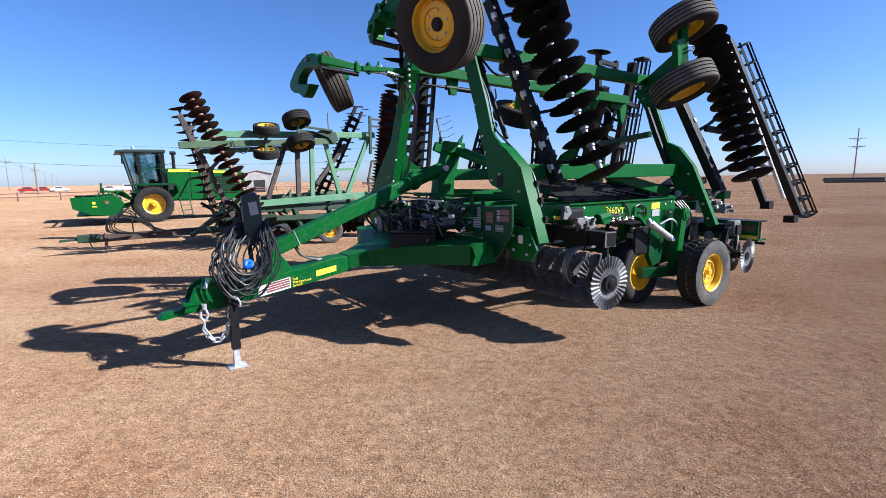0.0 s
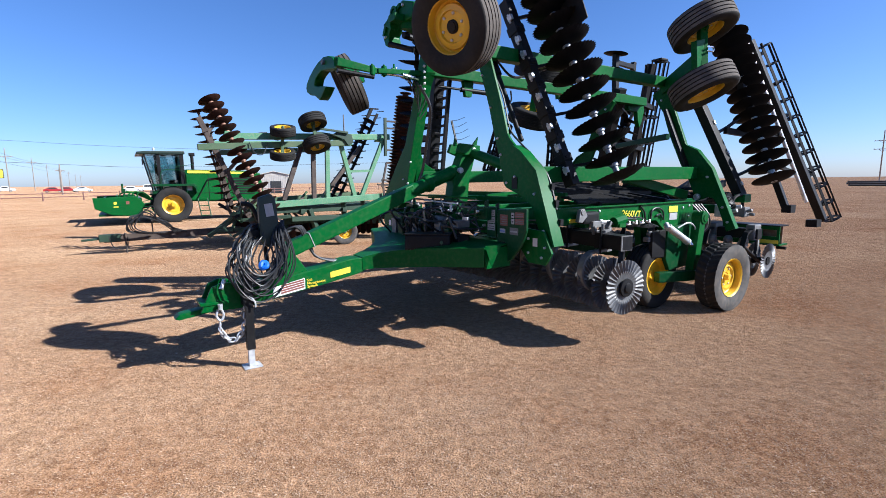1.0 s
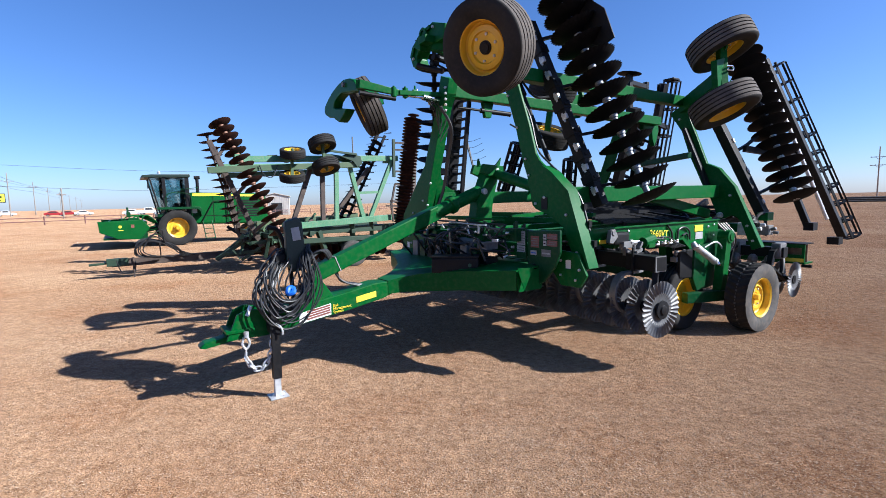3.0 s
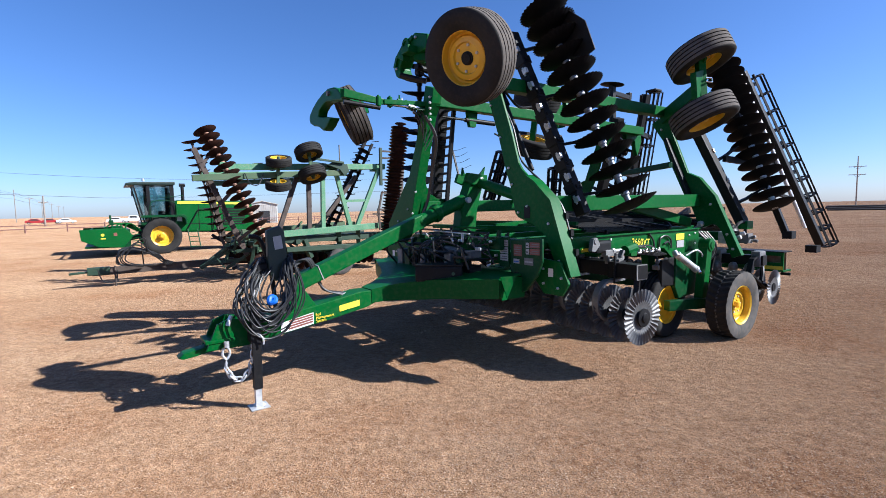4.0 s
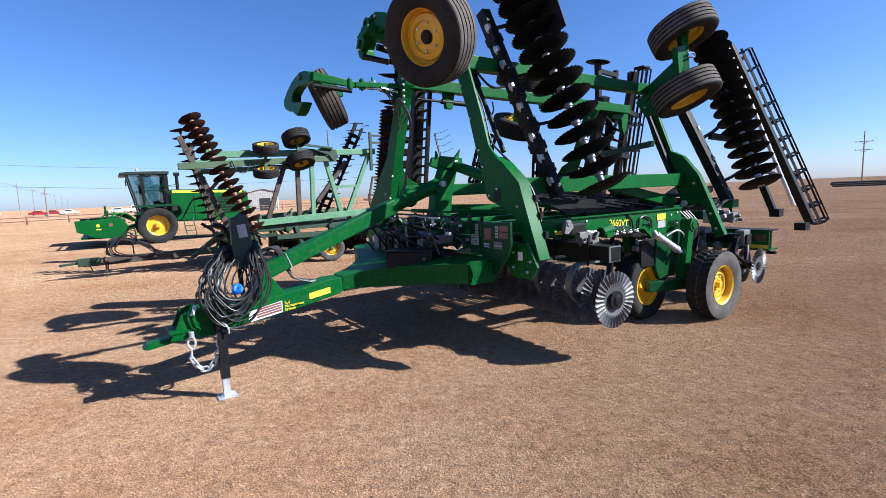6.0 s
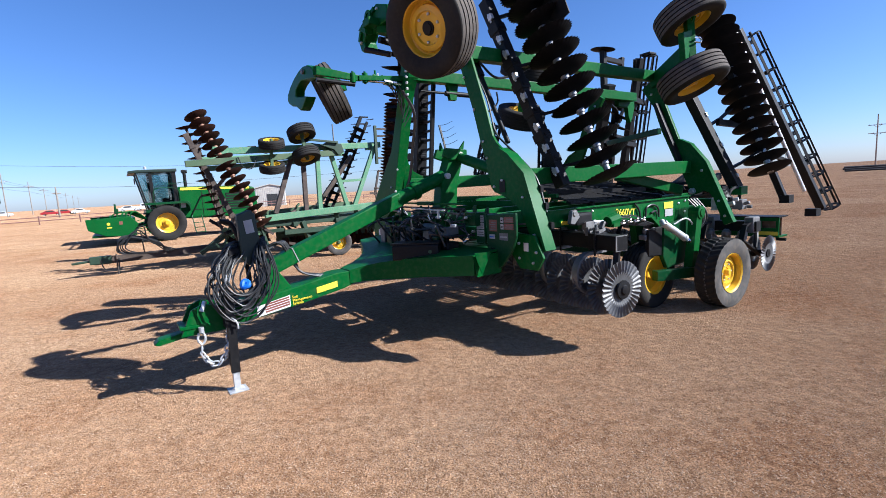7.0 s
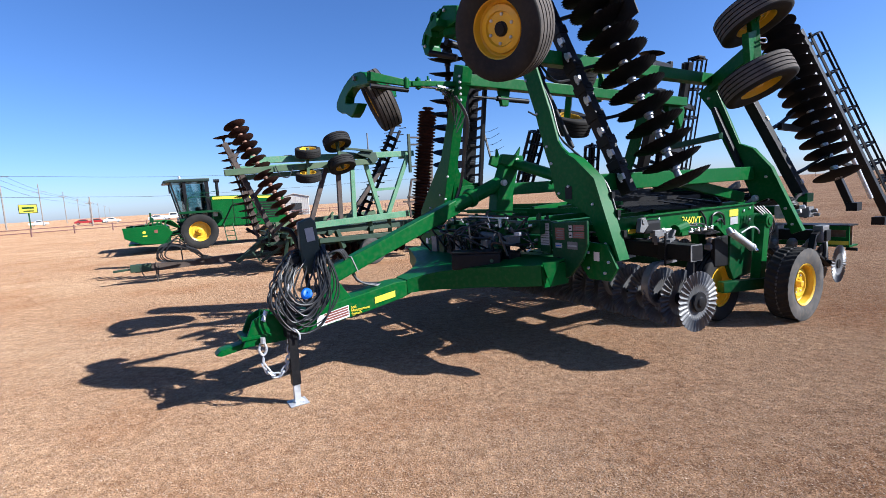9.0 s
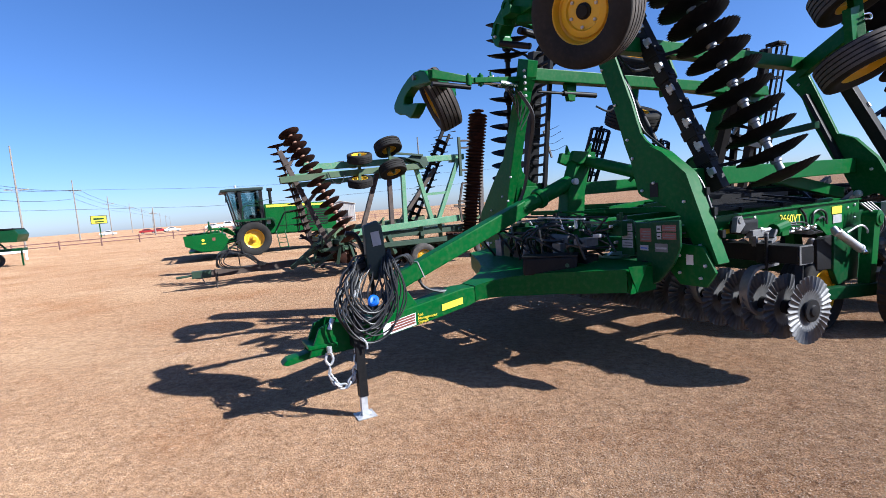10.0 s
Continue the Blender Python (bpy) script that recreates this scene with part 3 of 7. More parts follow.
def wing(s):
    """One raised wing; s = 1 for the machine's left, -1 for its right."""
    P = lambda x, y, z: Vector((x, s * y, z))
    tower = [(-0.46, 3.13), (-0.67, 3.15), (-0.93, 2.45), (-1.02, 2.16), (-1.07, 2.09), (-1.14, 2.03), (-1.23, 1.965), (-1.44, 1.77), (-1.69, 1.07), (-1.58, 1.02), (-1.47, 1.23), (-1.38, 1.43), (-1.22, 1.535), (-1.01, 1.61), (-0.97, 1.65), (-0.90, 1.93), (-0.845, 2.07), (-0.725, 2.47), (-0.59, 2.83)]
    if s < 0:
        tower = [(-0.46, 3.22), (-0.64, 3.29), (-0.70, 3.1), (-0.76, 2.93), (-0.93, 2.53), (-1.08, 2.19), (-1.35, 1.91), (-1.70, 1.52), (-1.78, 1.08), (-1.63, 1.03), (-1.34, 1.3), (-1.10, 1.45), (-1.05, 1.64), (-0.96, 1.92), (-0.76, 2.49), (-0.60, 2.91), (-0.50, 3.05)]
    t1 = part("fold_tower", Shape().plate([P(3.48, y, z) for y, z in tower], (0.03 if s > 0 else 0.14, 0, 0)), GREEN, machine, "tall bent green wing tower", bevel=0.006)
    if s > 0:
        part("flange", Shape().plate([P(3.465, -1.12, 2.035), P(3.465, -1.235, 1.97), P(3.465, -1.45, 1.775), P(3.465, -1.70, 1.065), P(3.465, -1.68, 1.055), P(3.465, -1.43, 1.76), P(3.465, -1.225, 1.95), P(3.465, -1.11, 2.02)], (0.135, 0, 0)), GREEN, t1)
    if s < 0:
        part("gusset", Shape().plate([P(3.60, -0.90, 2.18), P(3.66, -0.93, 2.02), P(3.74, -0.95, 1.92), P(3.86, -0.97, 1.86), P(4.10, -0.98, 1.83), P(4.10, -0.98, 1.68), P(3.60, -1.04, 1.60)], P(0, -0.06, 0)), GREEN, t1, bevel=0.006)
    bolts(t1, [P(3.48, y, z) for y, z in ((-0.62, 2.8), (-0.76, 2.45), (-0.88, 2.12), (-0.93, 1.95), (-1.14, 1.72), (-1.02, 1.66), (-1.42, 1.55), (-1.55, 1.2))[0 if s > 0 else 3:]], (-1, 0, 0))
    rear = [(-0.34, 2.95), (-0.55, 3.08), (-0.72, 2.66), (-0.92, 2.15), (-1.08, 2.07), (-1.30, 1.815), (-1.66, 1.0), (-1.55, 0.95), (-1.40, 1.33), (-1.34, 1.40), (-1.27, 1.42), (-1.20, 1.39), (-1.11, 1.36), (-0.98, 1.66), (-0.85, 1.88), (-0.65, 2.32), (-0.53, 2.67)]
    t2 = part("fold_tower", Shape().plate([P(7.04, y, z) for y, z in rear], (0.06, 0, 0)), GREEN, machine, "tall bent green wing tower", bevel=0.008)
    part("flange", Shape().plate([P(7.025, -0.925, 2.165), P(7.025, -1.09, 2.085), P(7.025, -1.31, 1.82), P(7.025, -1.675, 1.0), P(7.025, -1.65, 0.99), P(7.025, -1.29, 1.80), P(7.025, -1.075, 2.065), P(7.025, -0.915, 2.14)], (0.09, 0, 0)), GREEN, t2)
    bolts(t2, [P(7.04, y, z) for y, z in ((-0.5, 2.85), (-1.02, 1.8), (-1.25, 1.7), (-1.48, 1.28), (-1.56, 1.08))], (-1, 0, 0), 0.018)
    part("pivot_pin", Shape().lathe([(0.045, 0.0), (0.045, 0.03), (0.026, 0.034), (0.024, 0.05)], P(7.03, -1.13, 1.42), (-1, 0, 0), 16), ZINC, t2, "bright pivot pin")
    part("wing_brace", Shape().box(P(5.7, -0.86, 1.70), P(7.02, -0.95, 1.44), 0.10, 0.13), GREEN, machine, bevel=0.01)
    if s > 0:
        part("hose", Shape().sweep([P(3.56, -0.68, 2.86), P(3.58, -0.84, 2.56), P(3.57, -0.96, 2.22), P(3.58, -1.10, 2.07), P(3.60, -1.26, 1.93), P(3.62, -1.46, 1.72), P(3.62, -1.58, 1.40)], 0.010, 6), HOSE, t1)
        for y, z in ((-1.50, 1.62), (-1.56, 1.46), (-1.62, 1.28)):
            part("hose_clip", Shape().block(P(3.60, y - 0.03, z - 0.03), P(3.64, y + 0.03, z + 0.03)), BLACK, t1)
        part("slot", Shape().block(P(3.474, -1.18, 1.60), P(3.479, -1.10, 1.72)), BLACK, t1)
    # fore-and-aft members of the wing
    part("wing_beam", Shape().box(P(3.56, -0.58, 3.06 if s > 0 else 3.09), P(7.1 if s > 0 else 8.1, -0.50, 3.11 if s > 0 else 3.05), 0.13, 0.14), GREEN, machine, bevel=0.01)
    part("wing_beam", Shape().box(P(3.66, -1.05, 1.74), P(7.02, -1.03, 1.76), 0.16, 0.17), GREEN, machine, bevel=0.01)
    if s > 0:
        part("support_rod", Shape().tube(P(3.74, -0.50, 2.98), P(3.74, -0.96, 2.10), 0.026, 12).tube(P(3.74, -0.46, 3.05), P(3.74, -0.58, 2.84), 0.04, 12), BLACK, machine, "black fold support rod")
    # front gang
    top, low = (P(4.205, -0.74, 3.845), P(4.505, -1.64, 1.665)) if s > 0 else (V(3.93, 1.45, 3.95), V(4.20, 1.95, 1.75))
    gang(machine, low, top, 13, BLADE_MESH, spool_mat=PALE_STEEL if s > 0 else BLACK)
    bt, bl = (P(3.96, -0.44, 3.68), P(4.26, -1.22, 1.62)) if s > 0 else (V(4.0, 0.96, 3.5), V(4.0, 1.26, 1.66))
    bar = part("gang_bar", Shape().box(bl, bt, 0.12, 0.12 if s > 0 else 0.16, (1, 0, 0)), BLACK, machine, bevel=0.008)
    d = (bt - bl).normalized()
    if s < 0:
        rail = part("ladder_rail", Shape().box(bl + V(0, -0.30, 0), bt + V(0, -0.30, 0), 0.04, 0.05, (1, 0, 0)), BLACK, bar)
        for k in range(15):
            c = bl.lerp(bt, (k + 0.5) / 15)
            part("rung", Shape().box(c, c + V(0, -0.30, 0.0), 0.035, 0.03), BLACK, bar)
    for k in (0.08, 0.2, 0.31, 0.47, 0.58, 0.7, 0.78, 0.9) if s > 0 else ():
        part("clamp", CLAMP_MESH, None, bar, "bright bolted clamp", at=axis_pose(bl.lerp(bt, k) + (P(-0.065, -0.04, 0) if s > 0 else V(0.02, -0.075, 0)), d))
    for k in (0.14, 0.26, 0.39, 0.53, 0.65, 0.84):
        c = bl.lerp(bt, k)
        part("bar_clamp", Shape().box(c - d * 0.05, c + d * 0.05, 0.145, 0.14, (1, 0, 0)).box(c - d * 0.02, c + d * 0.02, 0.17, 0.09, (1, 0, 0)), BLACK, bar, bevel=0.01)
    for k in (0.1, 0.37, 0.63, 0.9):
        hanger(bar, bl.lerp(bt, k), low.lerp(top, k))
    part("shield", Shape().plate([P(4.28, -0.86, 3.80), P(4.26, -1.02, 3.82), P(4.24, -1.24, 3.64), P(4.25, -1.36, 3.32), P(4.28, -1.2, 3.28), P(4.32, -0.9, 3.4)], P(0.012, 0, 0)), BLACK, machine, "black end shield with rivets")
    # rear gang
    top, low = P(8.56, -0.69, 3.90) if s > 0 else P(8.48, -0.95, 2.95), P(8.20, -1.64, 1.62)
    gang(machine, low, top, 15 if s > 0 else 9, PLAIN_MESH, spool_mat=ZINC)
    bt, bl = P(7.54, -0.58, 3.25), P(7.88, -1.33, 1.41)
    bar = part("gang_bar", Shape().box(bl, bt, 0.13, 0.17, (1, 0, 0)), BLACK, machine, bevel=0.008)
    for k in (0.15, 0.5, 0.85):
        hanger(bar, bl.lerp(bt, k), low.lerp(top, k))
    for k in (0.1, 0.35, 0.6, 0.8):
        part("clamp", CLAMP_MESH, None, bar, at=axis_pose(bl.lerp(bt, k) + P(0.04, -0.06, 0), bt - bl))
    # basket frame and baskets
    f1 = part("basket_frame", Shape().box(P(8.85, lean(-0.95, 3.88), 3.88), P(10.2 if s > 0 else 9.2, lean(-0.95, 0.95), 0.95), 0.12, 0.12, (1, 0, 0)), BLACK, machine, bevel=0.006)
    f2 = part("basket_frame", Shape().box(P(8.30, lean(-0.9, 3.2), 3.2), P(8.84, lean(-0.95, 1.20), 1.20), 0.09, 0.09, (1, 0, 0)), BLACK, machine, bevel=0.006)
    part("basket_end", Shape().block(P(8.77, -1.55, 1.13), P(8.95, -1.68, 1.25)), BLACK, f2)
    for z in (1.9, 2.5, 3.0):
        part("basket_link", Shape().box(P(8.85 - 0.27 * (z - 1.2), lean(-0.95, z), z), P(9.6 - 0.27 * (z - 1.2), lean(-0.95, z), z - 0.12), 0.05, 0.05), BLACK, f2)
    part("pitch_rod", Shape().tube(P(8.72, lean(-0.96, 3.85), 3.85), P(9.60, lean(-0.98, 1.27), 1.27), 0.03, 10), ZINC if s > 0 else BLACK, machine, "bright steel pitch rod" if s > 0 else "")
    for z in (2.3, 3.1):
        part("basket_arm", Shape().box(P(7.9, lean(-0.7, z), z + 0.1), P(9.3, lean(-0.92, z), z), 0.06, 0.09), BLACK, machine)
    if s > 0:
        shaft = basket(machine, P(10.55, lean(-0.98, 0.95), 0.95), P(9.22, lean(-0.98, 3.84), 3.84), 0.135, 5, 11)
        for k in range(6):
            a = P(10.2, lean(-0.95, 0.95), 0.95).lerp(P(8.85, lean(-0.95, 3.88), 3.88), 0.08 + 0.17 * k)
            part("frame_link", Shape().box(a, a + V(0.30, 0.0, 0.06), 0.05, 0.06), BLACK, shaft)
    else:
        basket(machine, P(9.85, -1.78, 0.95), P(9.12, -0.84, 3.95), 0.15, 6, 7)
        part("basket_head", Shape().block(P(9.02, -0.76, 3.96), P(9.24, -0.98, 4.00)), BLACK, machine, bevel=0.01)
    part("basket_end", Shape().block(P(9.70, -1.58, 0.85), P(9.90, -1.74, 0.97)), BLACK, f1)
    # gauge wheel ahead of the wing on its bent fork
    hub = P(2.63, -1.31, 2.975) if s > 0 else V(2.86, 1.50, 3.0)
    face = V(-0.91, -0.28 * s, -0.30).normalized() if s > 0 else V(-0.86, 0.36, -0.42).normalized()
    fork = [(-1.02, 3.22), (-0.82, 3.29), (-0.62, 3.24), (-0.48, 3.155), (-0.43, 3.07), (-0.47, 2.985), (-0.52, 2.955), (-0.575, 2.98), (-0.54, 3.05), (-0.60, 3.11), (-0.75, 3.10), (-1.0, 3.10)]
    if s < 0:
        fork = [(-0.86, 3.04), (-1.02, 3.20), (-1.16, 3.25), (-1.33, 3.27), (-1.52, 3.245), (-1.70, 3.20), (-1.88, 3.13), (-2.02, 3.05), (-2.04, 2.99), (-2.01, 2.94), (-1.87, 2.88), (-1.71, 2.85), (-1.54, 2.77), (-1.42, 2.81), (-1.27, 2.90), (-1.42, 2.93), (-1.58, 2.95), (-1.70, 2.985), (-1.66, 3.05), (-1.56, 3.09), (-1.42, 3.12), (-1.2, 3.09)]
    part("wheel_fork", Shape().plate([P(2.40 if s > 0 else 2.45, y, z) for y, z in fork], (0.13, 0, 0)), GREEN, machine, "green gauge wheel fork", bevel=0.015)
    if s > 0:
        boss = part("fork_boss", Shape().lathe([(0.06, 0), (0.06, 0.03), (0.035, 0.03), (0.035, 0.012), (0.02, 0.012)], P(2.40, -0.70, 3.21), (-1, 0, 0), 20), GREEN, machine)
        bolts(boss, [P(2.40, -0.60, 3.17), P(2.40, -0.84, 3.24), P(2.40, -0.50, 3.05)], (-1, 0, 0), 0.014)
        part("fork_rib", Shape().plate([P(2.38, -0.80, 3.27), P(2.38, -0.62, 3.225), P(2.38, -0.50, 3.15), P(2.38, -0.455, 3.07), P(2.38, -0.49, 3.06), P(2.38, -0.53, 3.13), P(2.38, -0.64, 3.195), P(2.38, -0.80, 3.235)], (0.02, 0, 0)), GREEN, machine, bevel=0.004)
        part("fork_bracket", Shape().block(P(2.30, -0.86, 3.10), P(2.40, -0.74, 3.16)).plate([P(2.32, -0.60, 3.12), P(2.32, -0.74, 3.17), P(2.32, -0.74, 3.05)], (0.08, 0, 0)), GREEN, machine, bevel=0.006)
    part("fork_pivot", Shape().tube(P(2.40, -0.565, 2.975), P(2.52, -0.80, 2.885), 0.025, 14) if s > 0 else Shape().tube(V(2.42, 1.30, 3.20), V(2.57, 1.30, 3.20), 0.03, 14), BLACK if s > 0 else CAST, machine)
    arm_end = P(3.50, -0.66, 2.99) if s > 0 else V(3.52, 0.66, 3.06)
    root, joint = P(2.42, -0.80, 3.10), P(2.92, -0.74, 3.04)
    arm = part("fork_arm", Shape().box(root, joint, 0.06, 0.10, taper=0.7).box(joint, arm_end, 0.07, 0.06), GREEN, machine, "jointed green fork arm", bevel=0.008)
    for q in (joint + V(-0.07, 0, 0), joint + V(0.09, 0, 0.01)):
        part("joint_pin", Shape().tube(q - V(0, 0, 0.07), q + V(0, 0, 0.075), 0.014, 10).lathe([(0.035, -0.055), (0.035, 0.055)], q, (0, 0, 1), 12), GREEN, arm)
    part("link_tube", Shape().tube(root + V(0, 0, -0.10), joint + V(-0.05, 0, -0.075), 0.028, 10), BLACK, arm)
    part("link_rod", Shape().tube(joint + V(0.1, 0, -0.02), arm_end + V(-0.22, 0, -0.06), 0.018, 10).tube(arm_end + V(-0.3, 0, -0.05), arm_end + V(-0.05, 0, -0.07), 0.03, 10), CHROME, arm, "bright link rod")
    part("axle_stub", Shape().tube(hub, hub - face * 0.22, 0.05, 12).box(hub - face * 0.2, P(2.42, -0.8, 3.1), 0.07, 0.10), GREEN, machine)
    wheel(machine, hub, face, tyre=GAUGE_TYRE, rim=GAUGE_RIM, hub=GAUGE_HUB, label="ribbed gauge wheel with yellow rim")
    # pair of wheels half way back
    ax = V(-0.06, 0.42 * s, 0.90).normalized()
    up, dn = (P(6.80, -1.17, 3.70), P(6.74, -1.26, 2.90)) if s > 0 else (V(6.42, 1.46, 3.62), V(6.36, 1.55, 2.82))
    for hub in (up, dn):
        wheel(machine, hub, -ax, tyre=None if s > 0 else SHADED_TYRE, label="ribbed wing wheel with yellow rim")
    arm = part("wheel_arm", Shape().box(P(7.08, -0.5, 3.02), P(6.76, -1.2, 3.28), 0.11, 0.18).box(up, dn, 0.10, 0.10), GREEN, machine, bevel=0.008)
    part("bracket", Shape().plate([P(6.56, -1.16, 3.46), P(6.78, -1.16, 3.52), P(6.80, -1.16, 3.12), P(6.62, -1.16, 3.08)], P(0, -0.08, 0)), GREEN, arm, bevel=0.006)
    for x, z in ((6.74, 3.40), (6.86, 3.22)):
        part("hairpin", Shape().sweep([P(x, -1.28, z), P(x + 0.10, -1.30, z + 0.01), P(x + 0.14, -1.30, z - 0.025), P(x + 0.10, -1.30, z - 0.05), P(x, -1.28, z - 0.05)], 0.010, 7), CHROME, arm, "bright hairpin clip")
    part("link", Shape().box(P(6.80, -1.10, 3.36), P(6.80, -1.22, 3.70), 0.05, 0.08), GREEN, arm)
    # fold cylinder to the middle post
    if s > 0:
        cylinder(machine, V(3.76, 0.05, 2.06), P(3.70, -1.12, 1.74), 0.06, 0.72)
    # hinge plate and pin at the tower's foot
    hp = part("hinge_plate", Shape().plate([P(3.46, -1.36, 1.22), P(3.46, -1.60, 1.20), P(3.46, -1.70, 1.0), P(3.46, -1.62, 0.88), P(3.46, -1.40, 0.88), P(3.46, -1.28, 1.02)], (-0.03, 0, 0)), GREEN, machine, bevel=0.006)
    bolts(hp, [P(3.43, y, z) for y, z in ((-1.40, 1.12), (-1.40, 0.98), (-1.58, 0.95), (-1.62, 1.05))], (-1, 0, 0), 0.014)
    part("tag", Shape().block(P(3.425, -1.46, 1.05), P(3.429, -1.52, 1.13)), WHITE, hp)


PLAIN_MESH = blade_shape(0.28, 0.055).mesh("blade", BLADE)
wing(1)
wing(-1)

# middle section
for y in (-1.25, 1.25):
    side = part("side_rail", Shape().plate([V(3.92, y - 0.05, 1.38), V(6.62, y - 0.05, 1.37), V(6.62, y - 0.05, 1.12), V(6.35, y - 0.05, 1.05), V(6.0, y - 0.05, 0.98), V(5.75, y - 0.05, 1.16), V(3.92, y - 0.05, 1.21)], (0, 0.10, 0)), GREEN, machine, "green frame rail with yellow lettering", bevel=0.008)
    if y < 0:
        at = Matrix(((1, 0.12, 0, 5.03), (0, 0, -1, y - 0.056), (-0.01, 1, 0, 1.248), (0, 0, 0, 1)))
        part("lettering", word_mesh("2660VT", 0.108, DECAL_YELLOW), None, side, "yellow model lettering", at=at)
        part("decal", Shape().block((6.02, y - 0.057, 1.25), (6.22, y - 0.052, 1.33)), DECAL_YELLOW, side, "yellow warning decal")
        part("decal", Shape().block((6.04, y - 0.057, 1.15), (6.22, y - 0.052, 1.24)), PALE_DECAL, side, "pale warning decal")
        hoses = [[(5.38, y - 0.065, 1.36), (5.46, y - 0.07, 1.28), (5.50, y - 0.07, 1.17), (5.62, y - 0.07, 1.10)], [(5.60, y - 0.065, 1.18), (5.62, y - 0.07, 1.29), (5.74, y - 0.07, 1.32), (5.86, y - 0.07, 1.27), (5.88, y - 0.07, 1.16)], [(5.72, y - 0.065, 1.22), (5.80, y - 0.07, 1.24), (5.84, y - 0.07, 1.20)]]
        for pts in hoses:
            part("hose", Shape().sweep(pts, 0.012, 7), HOSE, machine)
        for x, z in ((4.3, 1.34), (4.62, 1.33), (4.95, 1.24), (5.3, 1.22), (6.35, 1.30), (6.5, 1.32), (6.5, 1.18)):
            part("bolt", Shape().lathe([(0.016, 0), (0.016, 0.012), (0.01, 0.016)], (x, y - 0.051, z), (0, -1, 0), 6), ZINC, side)
        part("rail_lip", Shape().block((3.93, y - 0.075, 1.372), (6.61, y - 0.03, 1.386)), GREEN, side)
        part("decal", Shape().block((4.12, y - 0.057, 1.22), (4.36, y - 0.052, 1.26)), DECAL_YELLOW, side, "yellow warning decal")
for y in (-0.45, 0.45):
    part("inner_rail", Shape().box((3.2, y, 1.25), (8.1, y, 1.25), 0.10, 0.2), GREEN, machine, bevel=0.01)
for x in (3.40, 4.55, 5.6, 6.7, 7.9):
    part("cross_tube", Shape().box((x, -1.22, 1.20), (x, 1.22, 1.20), 0.13, 0.13), GREEN, machine, bevel=0.01)
# front and rear gangs of the middle section
def band(s, pts, wide, thick):
    """A bent flat strap through the points, its width along y; one skin."""
    vs, fs = [], []
    n = len(pts)
    for i, p in enumerate(pts):
        d = (pts[min(i + 1, n - 1)] - pts[max(i - 1, 0)]).normalized()
        u = d.cross(V(0, 1, 0)).normalized()
        for a, b in ((-1, -1), (1, -1), (1, 1), (-1, 1)):
            vs.append(p + V(0, a * wide / 2, 0) + u * (b * thick / 2))
    for i in range(n - 1):
        for j in range(4):
            k = (j + 1) % 4
            fs.append((i * 4 + j, i * 4 + k, i * 4 + 4 + k, i * 4 + 4 + j))
    s.add(vs, fs + [(3, 2, 1, 0), (n * 4 - 4, n * 4 - 3, n * 4 - 2, n * 4 - 1)])


